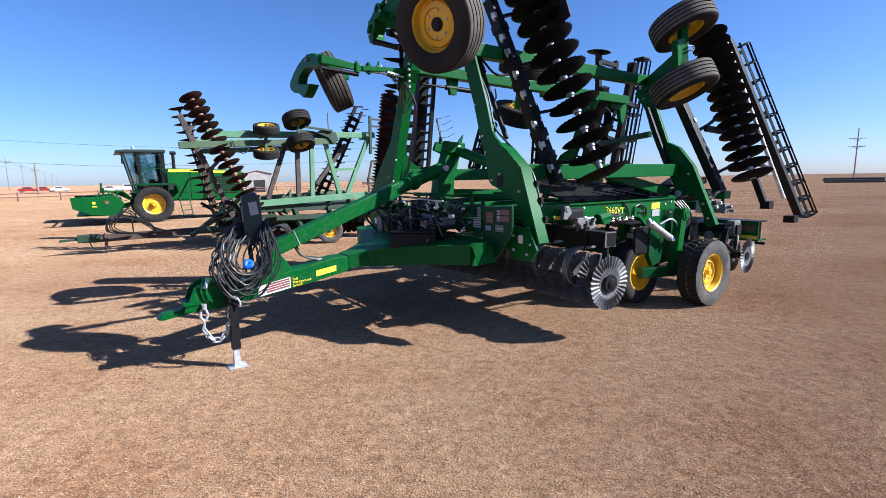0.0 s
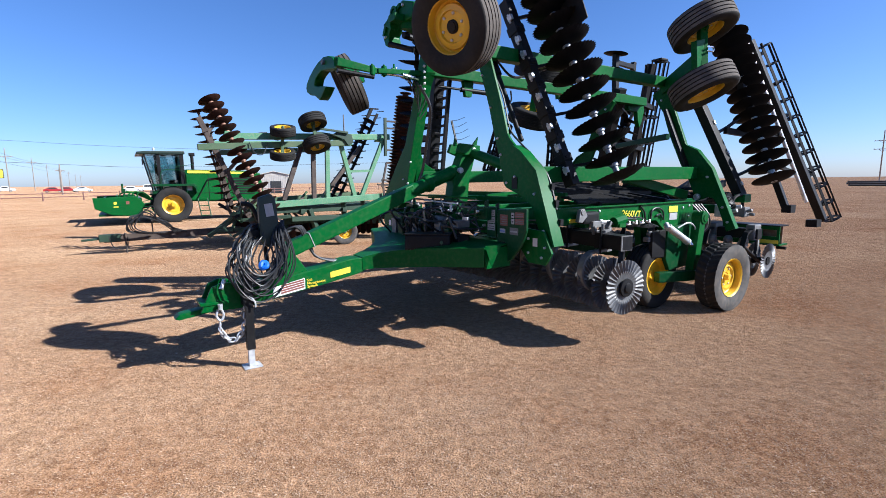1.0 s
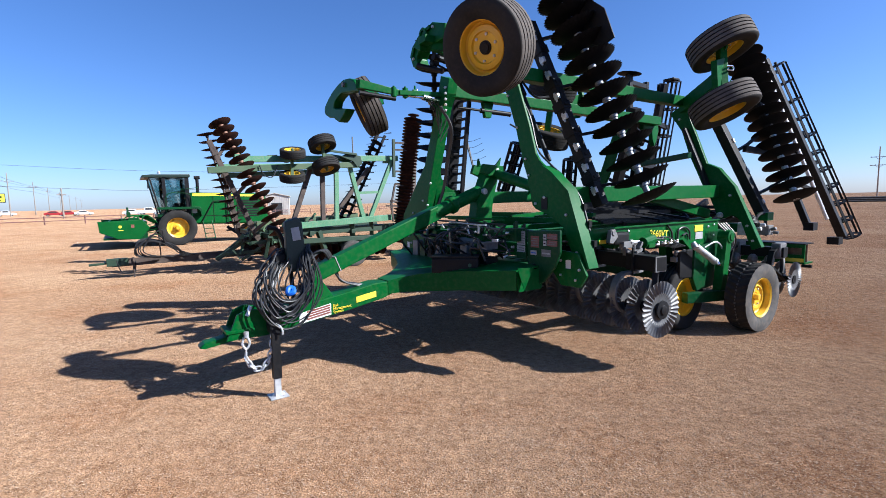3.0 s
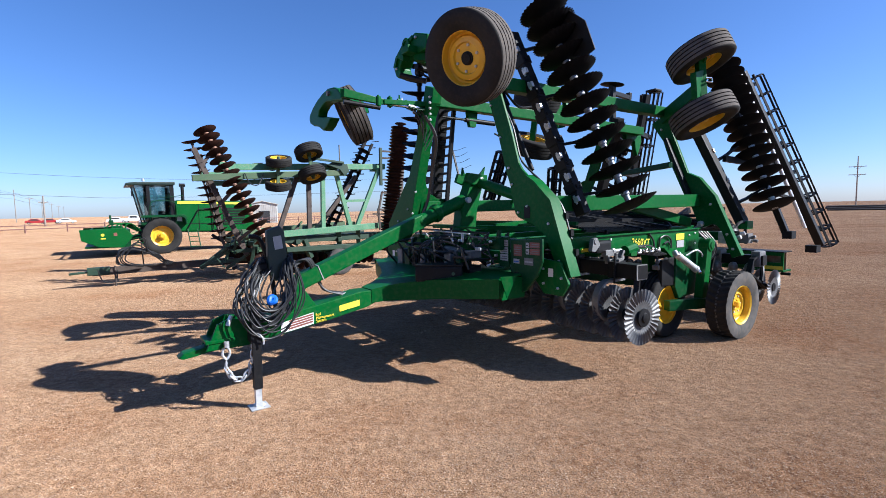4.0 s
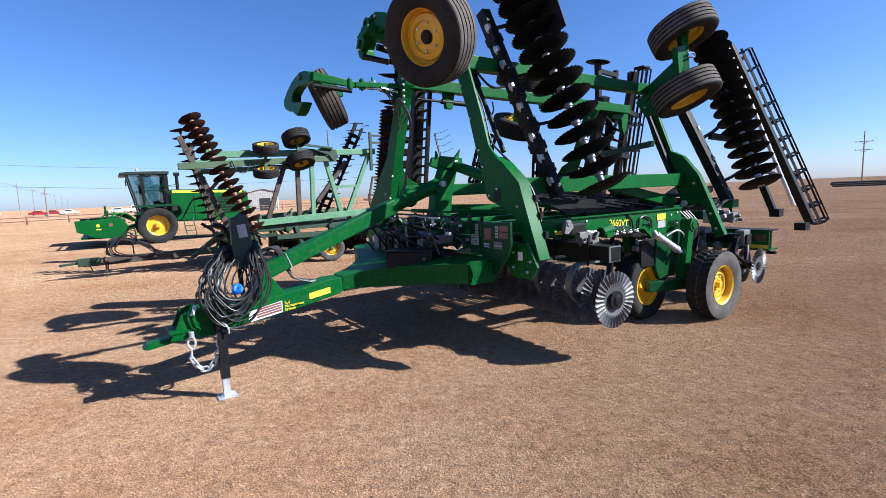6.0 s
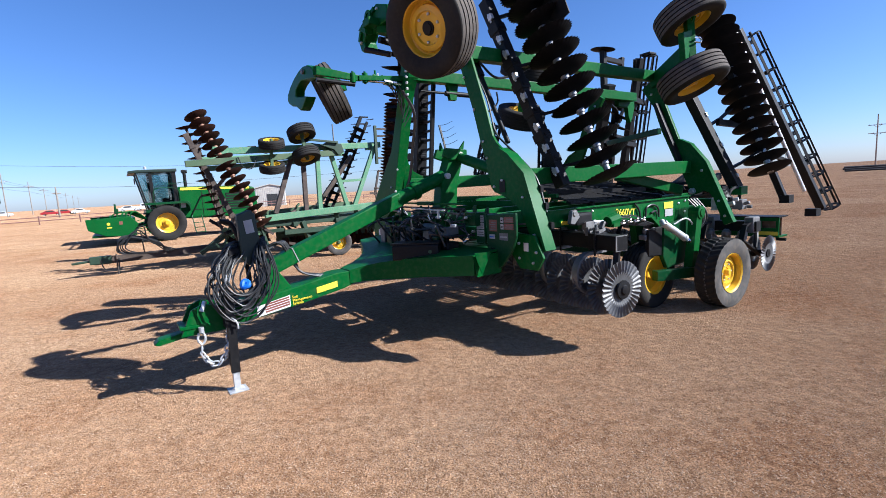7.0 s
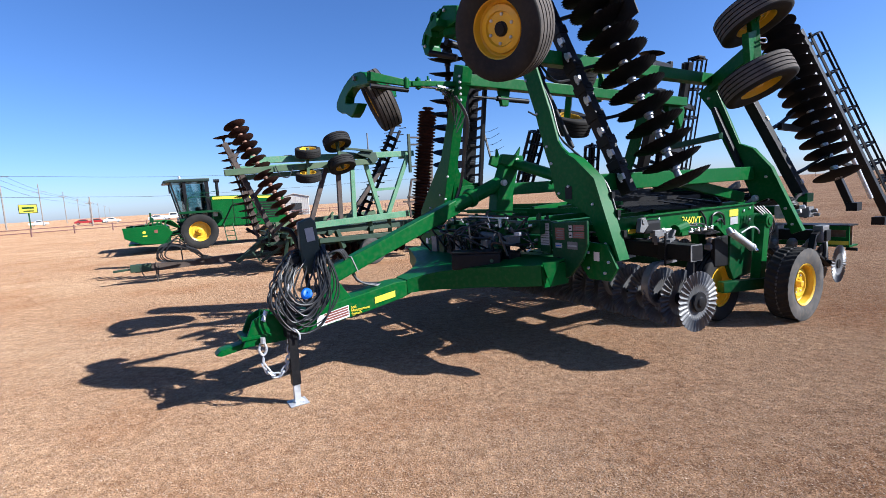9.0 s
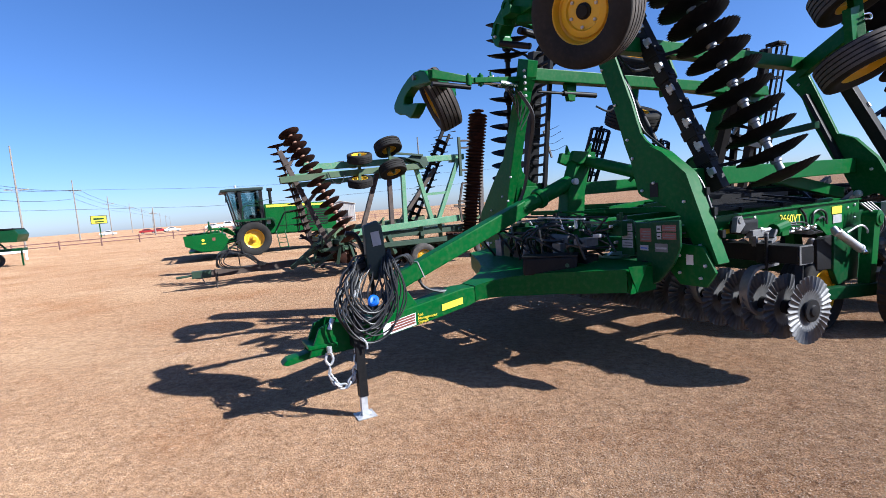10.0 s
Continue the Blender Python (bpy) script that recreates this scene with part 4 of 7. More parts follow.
for s in (1, -1):
    P = lambda x, y, z: Vector((x, s * y, z))
    bar = part("gang_bar", Shape().box(P(4.33, -1.86, 1.045), P(4.62, -0.06, 1.045), 0.15, 0.15), BLACK, machine, bevel=0.008)
    part("tube_end", Shape().box(P(4.33, -1.862, 1.045), P(4.329, -1.872, 1.045), 0.155, 0.155), CAST, bar)
    # black plate painted as the shade inside an open tube end
    part("mouth_shade", Shape().box(P(4.329, -1.873, 1.045), P(4.328, -1.878, 1.045), 0.135, 0.135), BLACK, bar)
    gang(machine, P(4.24, -1.94, 0.615), P(4.36, -0.10, 0.615), 11, WAVY_MESH, spool_mat=BLACK, spool_r=0.06)
    cap = part("end_bearing", Shape().lathe([(0.095, 0.0), (0.09, 0.010), (0.05, 0.014), (0.042, 0.026), (0.02, 0.03)], P(4.238, -1.95, 0.615), P(-0.065, -1, 0), 20), BLACK, bar, "dark end bearing")
    part("bearing_arm", Shape().box(P(4.25, -1.85, 0.60), P(4.33, -1.82, 0.98), 0.05, 0.07), BLACK, bar)
    for k in (0.17, 0.46, 0.74, 0.95):
        a = P(4.33, -1.86, 1.045).lerp(P(4.62, -0.06, 1.045), k)
        b = P(4.24, -1.94, 0.615).lerp(P(4.36, -0.10, 0.615), k)
        sh = Shape()
        pts = [a + V(0.10, 0, -0.11)]
        for i in range(13):
            t = radians(80 + 15.5 * i)
            pts.append(a + V(-0.16 + 0.20 * math.cos(t), 0, -0.31 + 0.20 * math.sin(t)))
        pts.append(b)
        band(sh, pts, 0.07, 0.028)
        part("shank", sh, CAST, bar, "curved grey spring shank")
        cl = Shape().box(a + V(-0.09, 0, 0.0), a + V(0.09, 0, 0.0), 0.10, 0.17)
        cl.tube(a + V(0.1, 0.04, -0.14), a + V(0.1, 0.04, 0.15), 0.012, 6).tube(a + V(-0.1, -0.04, -0.14), a + V(-0.1, -0.04, 0.15), 0.012, 6)
        part("clamp", cl, BLACK, bar, "black bolted clamp", bevel=0.008)
        part("adjuster", Shape().box(a + V(-0.05, -0.02, 0.09), a + V(0.12, 0.03, 0.11), 0.07, 0.035).tube(a + V(-0.02, 0, 0.09), a + V(-0.02, 0, 0.17), 0.018, 8).box(a + V(0.05, 0, 0.12), a + V(0.10, 0, 0.19), 0.05, 0.03), CAST, bar, "grey cast adjuster", bevel=0.01)
    rbar = part("gang_bar", Shape().box(P(7.52, -1.78, 0.90), P(7.50, -0.06, 0.90), 0.14, 0.14), BLACK, machine, bevel=0.008)
    gang(machine, P(7.76, -1.82, 0.50), P(7.72, -0.10, 0.50), 10, REAR_WAVY, spool_mat=BLACK, spool_r=0.06)
    for k in (0.05, 0.35, 0.65, 0.92):
        a = P(7.52, -1.78, 0.90).lerp(P(7.50, -0.06, 0.90), k)
        b = P(7.76, -1.82, 0.50).lerp(P(7.72, -0.10, 0.50), k)
        sh = Shape()
        pts = [a + V(0, 0, 0.08), a + V(-0.22, 0, 0.02), a + V(-0.3, 0, -0.16), b + V(-0.06, 0, -0.02), b]
        for i in range(len(pts) - 1):
            sh.box(pts[i], pts[i + 1], 0.07, 0.028, (0, 0, 1))
        part("shank", sh, BLACK, rbar, bevel=0.006)
        part("clamp", Shape().box(a + V(-0.10, 0, 0.02), a + V(0.10, 0, 0.02), 0.12, 0.22), CAST, rbar, "grey cast clamp", bevel=0.02)
# rear cross box with a yellow band
box_front = Shape().block((8.0, -1.62, 0.715), (8.02, -0.2, 0.975)).block((8.0, -1.84, 0.925), (8.02, -1.62, 0.975)).block((8.0, -1.84, 0.715), (8.02, -1.62, 0.825)).block((8.0, -1.84, 0.825), (8.02, -1.805, 0.925))
rear_box = part("rear_box", box_front, GREEN, machine, "green rear cross box with an oblong opening")
part("box_top", Shape().block((7.985, -1.85, 0.976), (8.28, -0.2, 0.990)), BLACK, rear_box)
part("box_floor", Shape().block((7.985, -1.85, 0.695), (8.28, -0.2, 0.714)), GREEN, rear_box)
part("band", Shape().block((7.995, -1.835, 0.722), (7.999, -1.57, 0.775)), DECAL_YELLOW, rear_box, "yellow band")
# back plate added so bright ground doesn't show through the opening
part("box_back", Shape().block((8.10, -1.84, 0.715), (8.115, -1.5, 0.975)), RUST_PALE, rear_box, "reddish plate added behind the opening")
part("end_rod", Shape().tube((8.1, -1.78, 0.66), (8.1, -1.90, 0.66), 0.022, 10), BLACK, rear_box)
part("end_strap", Shape().sweep([(7.75, -1.62, 0.98), (7.72, -1.66, 0.86), (7.60, -1.72, 0.72), (7.52, -1.74, 0.60)], 0.03, 8), BLACK, machine)
part("step_rail", Shape().sweep([(7.55, -1.4, 1.06), (7.5, -1.4, 1.34), (7.62, -1.4, 1.42), (7.78, -1.4, 1.40), (7.84, -1.4, 1.1)], 0.022, 8), BLACK, machine)
part("valve", Shape().block((7.40, -1.35, 1.12), (7.56, -1.2, 1.30)).tube((7.44, -1.36, 1.2), (7.44, -1.5, 1.22), 0.03, 8).tube((7.53, -1.36, 1.25), (7.56, -1.5, 1.27), 0.03, 8), ZINC, machine, bevel=0.008)

# transport axle with walking beams
LUG_MESH = lug_tyre_shape(0.43, 0.27, R_RIM, 34, 0.014).mesh("tyre", WORN_RUBBER)
# tread faces get darker rubber than the sunlit side walls, as painted shade
LUG_MESH.materials.append(RUBBER)
for f in LUG_MESH.polygons:
    if abs(f.normal.z) < 0.6:
        f.material_index = 1
for s in (1, -1):
    P = lambda x, y, z: Vector((x, s * y, z))
    # beam and axle tube take the darker green as painted shade
    beam = part("walking_beam", Shape().box(P(5.76, -1.34, 0.43), P(6.50, -1.58, 0.42), 0.10, 0.13), DARK_AND_SHADED_GREEN, machine, bevel=0.01)
    wheel(machine, P(6.48, -1.81, 0.43), V(-0.04, -s, 0.0), tyre=LUG_MESH, label="transport wheel with yellow rim")
    wheel(machine, P(5.82, -1.20, 0.43), V(0, s, 0), tyre=SHADED_TYRE, label="transport wheel with yellow rim")
    part("axle_strut", Shape().box(P(6.47, -1.47, 1.18), P(6.33, -1.48, 0.46), 0.11, 0.13, (1, 0, 0)).lathe([(0.085, -0.07), (0.085, 0.07), (0.05, 0.075), (0.05, 0.085)], P(6.48, -1.47, 1.17), P(0, -1, 0), 20), GREEN, machine, "green transport strut", bevel=0.01)
    part("axle_strut", Shape().box(P(5.9, -0.98, 1.1), P(6.0, -1.0, 0.5), 0.1, 0.16, (1, 0, 0)), GREEN, machine, bevel=0.01)
    cylinder(machine, P(5.72, -1.47, 1.10), P(6.26, -1.48, 0.84), 0.042, 0.88, mat=ZINC)
# plate added to darken the gap between strut and tower leg
part("gap_plate", Shape().plate([V(6.30, -1.30, 1.22), V(6.72, -1.30, 1.25), V(6.80, -1.30, 0.95), V(6.62, -1.30, 0.62), V(6.42, -1.30, 0.60), V(6.28, -1.30, 0.85)], (0, 0.14, 0)), DARK_AND_SHADED_GREEN, machine, "plate added to close the dark gap behind the strut", bevel=0.012)
for k in range(4):
    part("hose", Shape().sweep([(6.40 + 0.07 * k, -1.40, 1.34), (6.46 + 0.06 * k, -1.50, 1.20), (6.52 + 0.05 * k, -1.50, 1.05), (6.48 + 0.04 * k, -1.42, 0.90)], 0.011, 6), HOSE if k % 2 else CAST, machine)
part("axle_tube", Shape().box((6.25, -1.3, 0.62), (6.25, 1.3, 0.62), 0.14, 0.14), DARK_AND_SHADED_GREEN, machine, bevel=0.01)
# two plates added to keep sun off the inner wheel
part("axle_shade_plate", Shape().plate([V(5.90, -1.38, 1.04), V(6.40, -1.38, 1.10), V(6.42, -1.38, 0.52), V(5.98, -1.38, 0.50), V(5.88, -1.38, 0.66)], (0, 0.06, 0)), DARK_AND_SHADED_GREEN, machine, "axle side plate placed to shade the inner wheel", bevel=0.01)
part("wheel_shade_plate", Shape().plate([V(5.60, -1.36, 0.70), V(5.60, -1.36, 1.02), V(5.89, -1.36, 1.04), V(5.89, -1.36, 0.68)], (0, 0.05, 0)), BLACK, machine, bevel=0.01)
part("valve", Shape().block((6.10, -1.34, 0.50), (6.20, -1.26, 0.58)).tube((6.13, -1.30, 0.58), (6.13, -1.30, 0.64), 0.02, 8), CAST, machine, bevel=0.01)

# rear middle basket, carried high
basket(machine, (8.9, -0.7, 1.25), (8.9, 1.0, 1.25), 0.18)
basket(machine, (8.5, -0.7, 1.35), (8.5, 1.0, 1.35), 0.17)
for y in (-0.6, 0.0, 0.9):
    part("basket_arm", Shape().box((7.9, y, 1.25), (8.9, y, 1.6), 0.07, 0.10), BLACK, machine)
# dark slatted harrow deck over the middle of the frame
deck = part("harrow_deck", Shape().box((4.9, -0.15, 1.52), (7.4, -0.15, 1.46), 0.06, 0.06), BLACK, machine)
deck_bar = Shape().box((0, 0, 0), (1.9, 0, -0.05), 0.035, 0.03).mesh("slat", BLACK)
for k in range(20):
    part("slat", deck_bar, None, deck, at=Matrix.Translation((4.9 + 0.055 * k, -0.75 + k * 0.085, 1.40 + 0.013 * k)))
for x, y in ((5.3, -0.15), (6.1, 0.6), (6.8, 0.95)):
    part("deck_cross", Shape().box((x, -0.8, 1.37), (x, y, 1.37 + 0.131 * (y + 0.8)), 0.05, 0.05), BLACK, deck)
part("far_rail", Shape().box((4.4, 1.20, 1.44), (6.4, 1.20, 1.43), 0.10, 0.09), GREEN, machine, bevel=0.01)
# plates added under the pipework to shape the ground shadow, with an oblong gap
tray = Shape().block((3.92, -0.9, 1.03), (4.62, 1.1, 1.05)).block((3.36, -0.9, 1.03), (3.56, 1.1, 1.05)).block((3.6, 0.5, 1.03), (3.88, 1.1, 1.05)).block((3.6, -0.66, 1.03), (3.88, -0.36, 1.05))
part("shadow_plate", tray, DARK_AND_SHADED_GREEN, machine, "plate added under the pipework to shape the ground shadow")

rack = part("harrow_rack", Shape().plate([V(7.60, 1.55, 1.20), V(7.60, 0.95, 1.46), V(7.60, 0.08, 1.68), V(7.60, -0.12, 1.62), V(7.60, -0.48, 1.25)], (0.03, 0, 0)), BLACK, machine, "black folded harrow rack")
for k in range(8):
    z = 1.26 + 0.05 * k
    part("rack_bar", Shape().box((7.54, -0.42 + 0.045 * k, z), (7.54, 1.40 - 0.17 * k, z), 0.03, 0.022), DARK_AND_SHADED_GREEN if k % 3 == 0 else BLACK, rack)

# tongue
tong = part("tongue", Shape().plate([V(0.92, -0.115, 0.53), V(1.08, -0.115, 0.54), V(1.315, -0.115, 0.58), V(1.81, -0.115, 0.65), V(2.18, -0.115, 0.715), V(2.40, -0.115, 0.79), V(2.42, -0.115, 0.885), V(2.10, -0.115, 0.885), V(1.79, -0.115, 0.83), V(1.50, -0.115, 0.785), V(0.98, -0.115, 0.74)], (0, 0.23, 0)), GREEN, machine, "green drawbar with warning decals", bevel=0.01)
dec = part("decal", Shape().plate([V(1.30, -0.117, 0.588), V(1.613, -0.117, 0.634), V(1.613, -0.117, 0.745), V(1.305, -0.117, 0.688)], (0, -0.003, 0)), WHITE, tong, "white warning decal")
bars = Shape()
for k in range(4):
    z = 0.615 + k * 0.023
    bars.plate([V(1.375, -0.1205, z), V(1.605, -0.1205, z + 0.036), V(1.605, -0.1205, z + 0.052), V(1.375, -0.1205, z + 0.016)], (0, -0.002, 0))
part("decal_lines", bars, RED, dec)
for k, word in enumerate(("Soil", "Management", "System")):
    z = 0.705 - k * 0.032
    at = Matrix(((1, 0, 0, 1.635), (0, 0, -1, -0.1175), (0.14, 1, 0, z), (0, 0, 0, 1)))
    part("lettering", word_mesh(word, 0.036, DECAL_YELLOW), None, tong, "yellow lettering", at=at)
part("decal", Shape().plate([V(1.88, -0.117, 0.712), V(2.10, -0.117, 0.745), V(2.10, -0.117, 0.805), V(1.88, -0.117, 0.772)], (0, -0.003, 0)), DECAL_YELLOW, tong, "plain yellow decal")
half = [(2.24, 0.12), (2.38, 0.16), (2.52, 0.26), (2.66, 0.44), (2.77, 0.66), (2.87, 0.92), (2.95, 1.12), (3.0, 1.24)]
edge = [V(x, -y, 0.885 + 0.2 * (x - 2.3)) for x, y in half]
outline = edge + [V(3.30, -1.24, 1.05), V(3.30, 1.24, 1.05)] + [V(p.x, -p.y, p.z) for p in reversed(edge)]
part("gusset_plate", Shape().plate(outline, (0, 0, 0.02)), GREEN, machine, "flared green drawbar plate")
for s in (1, -1):
    vs, fs = [], []
    for i, a in enumerate(edge):
        for off in (V(0, 0, 0), V(0.03, 0.02 * s, 0)):
            q = V(a.x, a.y * s, a.z) + off
            vs += [q, q - V(0, 0, (0.25 - 0.027 * a.x) * (0.62 + 0.38 * min(1, (a.x - 2.24) / 0.4)))]
        if i:
            k = i * 4
            fs += [(k - 4, k, k + 1, k - 3), (k - 2, k - 1, k + 3, k + 2), (k - 4, k - 2, k + 2, k), (k - 3, k + 1, k + 3, k - 1)]
    fs += [(0, 1, 3, 2), (k, k + 2, k + 3, k + 1)]
    part("gusset_web", Shape().add(vs, fs), GREEN, machine)
    part("gusset_end", Shape().plate([V(2.99, -1.245 * s, 1.04), V(3.05, -1.25 * s, 1.04), V(3.02, -1.25 * s, 0.84)], (0.3, 0, 0)), GREEN, machine)
part("gusset_end", Shape().plate([V(2.985, -1.275, 1.07), V(3.14, -1.325, 1.07), V(3.05, -1.297, 0.86)], (0.003, 0.01, 0)), GREEN, machine)
part("front_cross", Shape().box((3.18, -1.22, 0.92), (3.18, 1.22, 0.92), 0.20, 0.18), GREEN, machine, bevel=0.01)
part("level_tube", Shape().box((1.47, 0, 1.015), (2.95, 0, 1.585), 0.14, 0.15).tube((2.9, 0, 1.565), (3.55, -0.02, 1.81), 0.078, 16), GREEN, machine, "sloping green levelling tube", bevel=0.015)
part("tube_collar", Shape().lathe([(0.095, 0), (0.105, 0.02), (0.105, 0.06), (0.095, 0.08)], (3.12, 0, 1.648), (0.65, 0, 0.25), 20), GREEN, machine)
part("front_upright", Shape().plate([V(1.40, -0.085, 0.77), V(1.66, -0.085, 0.80), V(1.53, -0.085, 1.0), V(1.46, -0.085, 1.04)], (0, 0.025, 0)).plate([V(1.40, 0.06, 0.77), V(1.66, 0.06, 0.80), V(1.53, 0.06, 1.0), V(1.46, 0.06, 1.04)], (0, 0.025, 0)), GREEN, machine, bevel=0.006)
part("hose_tie", Shape().box((1.72, 0, 1.112), (1.727, 0, 1.1147), 0.15, 0.16), PALE_DECAL, machine)
# middle post
post = part("middle_post", Shape().plate([V(3.40, -0.10, 1.25), V(3.65, -0.10, 1.25), V(3.70, -0.10, 1.70), V(3.81, -0.10, 2.05), V(3.62, -0.10, 2.05), V(3.47, -0.10, 1.70)], (0, 0.16, 0)), GREEN, machine, "upright green lever post", bevel=0.015)
part("post_head", Shape().plate([V(3.50, -0.13, 2.03), V(3.62, -0.13, 1.99), V(3.84, -0.13, 2.02), V(3.84, -0.13, 2.11), V(3.54, -0.13, 2.13)], (0, 0.05, 0)).plate([V(3.50, 0.05, 2.03), V(3.62, 0.05, 1.99), V(3.84, 0.05, 2.02), V(3.84, 0.05, 2.11), V(3.54, 0.05, 2.13)], (0, 0.05, 0)).plate([V(3.76, -0.06, 2.10), V(3.84, -0.06, 2.10), V(3.87, -0.06, 2.22)], (0, 0.03, 0)).plate([V(3.50, -0.06, 2.10), V(3.56, -0.06, 2.10), V(3.52, -0.06, 2.2)], (0, 0.03, 0)), GREEN, post, bevel=0.008)
part("pin", Shape().tube((3.55, 0.0, 1.81), (3.55, -0.135, 1.81), 0.034, 14), ZINC, post)
part("pin", Shape().tube((3.74, 0.0, 2.06), (3.74, -0.145, 2.06), 0.024, 12), ZINC, post)
# hitch
part("hitch_tongue", Shape().plate([V(0.46, -0.05, 0.50), V(0.50, -0.07, 0.49), V(0.95, -0.07, 0.55), V(0.95, -0.07, 0.61), V(0.50, -0.07, 0.54)], (0, 0.14, 0)), GREEN, machine, "flat green hitch tongue", bevel=0.012)
hp = Shape()
for y in (-0.13, 0.10):
    hp.plate([V(0.66, y, 0.54), V(1.05, y, 0.54), V(1.05, y, 0.76), V(0.86, y, 0.80), V(0.76, y, 0.76), V(0.70, y, 0.62)], (0, 0.03, 0))
hp.block((0.66, -0.14, 0.60), (0.90, 0.14, 0.63))
part("hitch_bracket", hp, GREEN, machine, "green hitch bracket", bevel=0.008)
part("clevis", Shape().sweep([(0.80, -0.15, 0.56), (0.785, -0.15, 0.50), (0.815, -0.15, 0.455), (0.845, -0.15, 0.50), (0.83, -0.15, 0.56)], 0.011, 8).tube((0.82, -0.16, 0.56), (0.82, -0.16, 0.61), 0.022, 10), ZINC, machine, "bright chain clevis")
part("pin", Shape().tube((0.84, -0.13, 0.74), (0.88, -0.11, 0.82), 0.02, 10), ZINC, machine)
# safety chain
link = Shape().sweep([(0, -0.016, -0.027), (0, 0.016, -0.027), (0, 0.016, 0.027), (0, -0.016, 0.027)], 0.0075, 6, 4, closed=True).mesh("chain_link", ZINC)
chain_path = [V(0.81, -0.17, 0.46), V(0.80, -0.18, 0.39), V(0.83, -0.19, 0.32), V(0.88, -0.20, 0.275), V(0.93, -0.20, 0.27), V(0.98, -0.21, 0.33), V(1.01, -0.22, 0.42), V(1.03, -0.22, 0.55), V(1.04, -0.22, 0.68)]
chain = part("safety_chain", Shape().tube((1.10, -0.14, 0.70), (1.10, -0.13, 0.76), 0.014, 8), ZINC, machine, "bright zinc safety chain")
dense = []
for a, b in zip(chain_path, chain_path[1:]):
    dense += [a.lerp(b, k / 10) for k in range(10)]
gone, k = 0.0, 0
for a, b in zip(dense, dense[1:]):
    gone += (b - a).length
    if gone >= 0.045:
        gone -= 0.045
        k += 1
        part("chain_link", link, None, chain, at=axis_pose(b, b - a, k * math.pi / 2))
# jack
jack = part("parking_jack", Shape().box((1.04, -0.24, 0.17), (1.05, -0.22, 0.86), 0.07, 0.07, (1, 0, 0)).block((1.0, -0.26, 0.58), (1.09, -0.12, 0.66)), BLACK, machine, "black parking jack under the drawbar")
part("jack_leg", Shape().box((1.038, -0.242, 0.01), (1.04, -0.24, 0.22), 0.052, 0.052, (1, 0, 0)), ZINC, jack, "bright inner leg")
part("jack_foot", Shape().block((0.96, -0.32, 0.0), (1.12, -0.16, 0.010)).plate([V(0.98, -0.245, 0.01), V(1.10, -0.245, 0.01), V(1.06, -0.245, 0.05), V(1.02, -0.245, 0.05)], (0, 0.008, 0)), ZINC, jack, "square zinc foot plate", bevel=0.004)
part("jack_handle", Shape().sweep([(1.05, -0.26, 0.66), (1.07, -0.30, 0.65), (1.09, -0.31, 0.61), (1.09, -0.31, 0.57)], 0.008, 7), ZINC, jack)
# manual holder and hose rack above the drawbar
holder = part("manual_holder", Shape().plate([V(1.22, -0.10, 1.55), V(1.34, -0.10, 1.59), V(1.38, -0.10, 1.54), V(1.41, -0.10, 1.14), V(1.38, -0.10, 1.09), V(1.28, -0.10, 1.08), V(1.22, -0.10, 1.16)], (0, 0.07, 0)), BLACK_GREEN, machine, "dark manual holder on the hose rack", bevel=0.015)
part("decal", Shape().plate([V(1.27, -0.103, 1.49), V(1.345, -0.103, 1.50), V(1.36, -0.103, 1.38), V(1.285, -0.103, 1.37)], (0, -0.003, 0)), PALE_DECAL, holder, "pale instruction decal")
part("hose_rack", Shape().sweep([(1.30, 0.02, 0.80), (1.28, 0.04, 1.15), (1.20, 0.05, 1.45), (1.10, 0.06, 1.50)], 0.022, 8).box((1.1, -0.12, 1.22), (1.5, 0.14, 1.24), 0.05, 0.05), BLACK, machine)

random.seed(4)
ring_way = [(1.42, -0.06, 1.30), (1.45, -0.18, 1.20), (1.46, -0.22, 0.93), (1.32, -0.24, 0.69), (1.11, -0.25, 0.63), (0.96, -0.23, 0.80), (0.94, -0.20, 0.98), (1.03, -0.14, 1.12), (1.15, -0.08, 1.24), (1.24, 0.0, 1.28)]
for i in range(24):
    k = random.uniform(0.5, 1.03)
    sway, drop, near = random.uniform(-0.08, 0.06), random.uniform(-0.07, 0.10), random.uniform(-0.06, 0.08)
    pts = []
    for j, (x, y, z) in enumerate(ring_way):
        inner = 0 < j < len(ring_way) - 1
        f = k if inner else 1.0
        pts.append((1.20 + (x - 1.20) * f + (sway if inner else 0) + random.uniform(-0.035, 0.035), y + (near if inner else 0), 0.95 + (z - 0.95) * f + (drop if inner else 0) + random.uniform(-0.035, 0.035)))
    part("hose", Shape().sweep(pts, random.choice((0.0065, 0.0075, 0.0085)), 7, 6), HOSE, machine, "coiled black hydraulic hose" if i == 0 else "")
for i in range(6):
    x = 1.02 + 0.06 * i
    part("hose", Shape().sweep([(1.30, 0.0, 1.25), (x + 0.05, -0.12, 1.12), (x - 0.02, -0.16, 0.98), (x + random.uniform(-0.04, 0.04), -0.18, 0.82 + random.uniform(-0.05, 0.08))], 0.008, 7, 6), HOSE, machine)
for i in range(7):
    a = random.uniform(-0.06, 0.06)
    pts = [(1.42 + a, -0.05, 1.2), (1.6 + a, -0.04 + a, 1.25), (1.72 + a * 0.5, a * 0.6, 1.02), (1.80, a, 0.92), (1.98 + a, a * 0.8, 0.86)]
    part("hose", Shape().sweep(pts, 0.011, 7, 6), HOSE, machine)
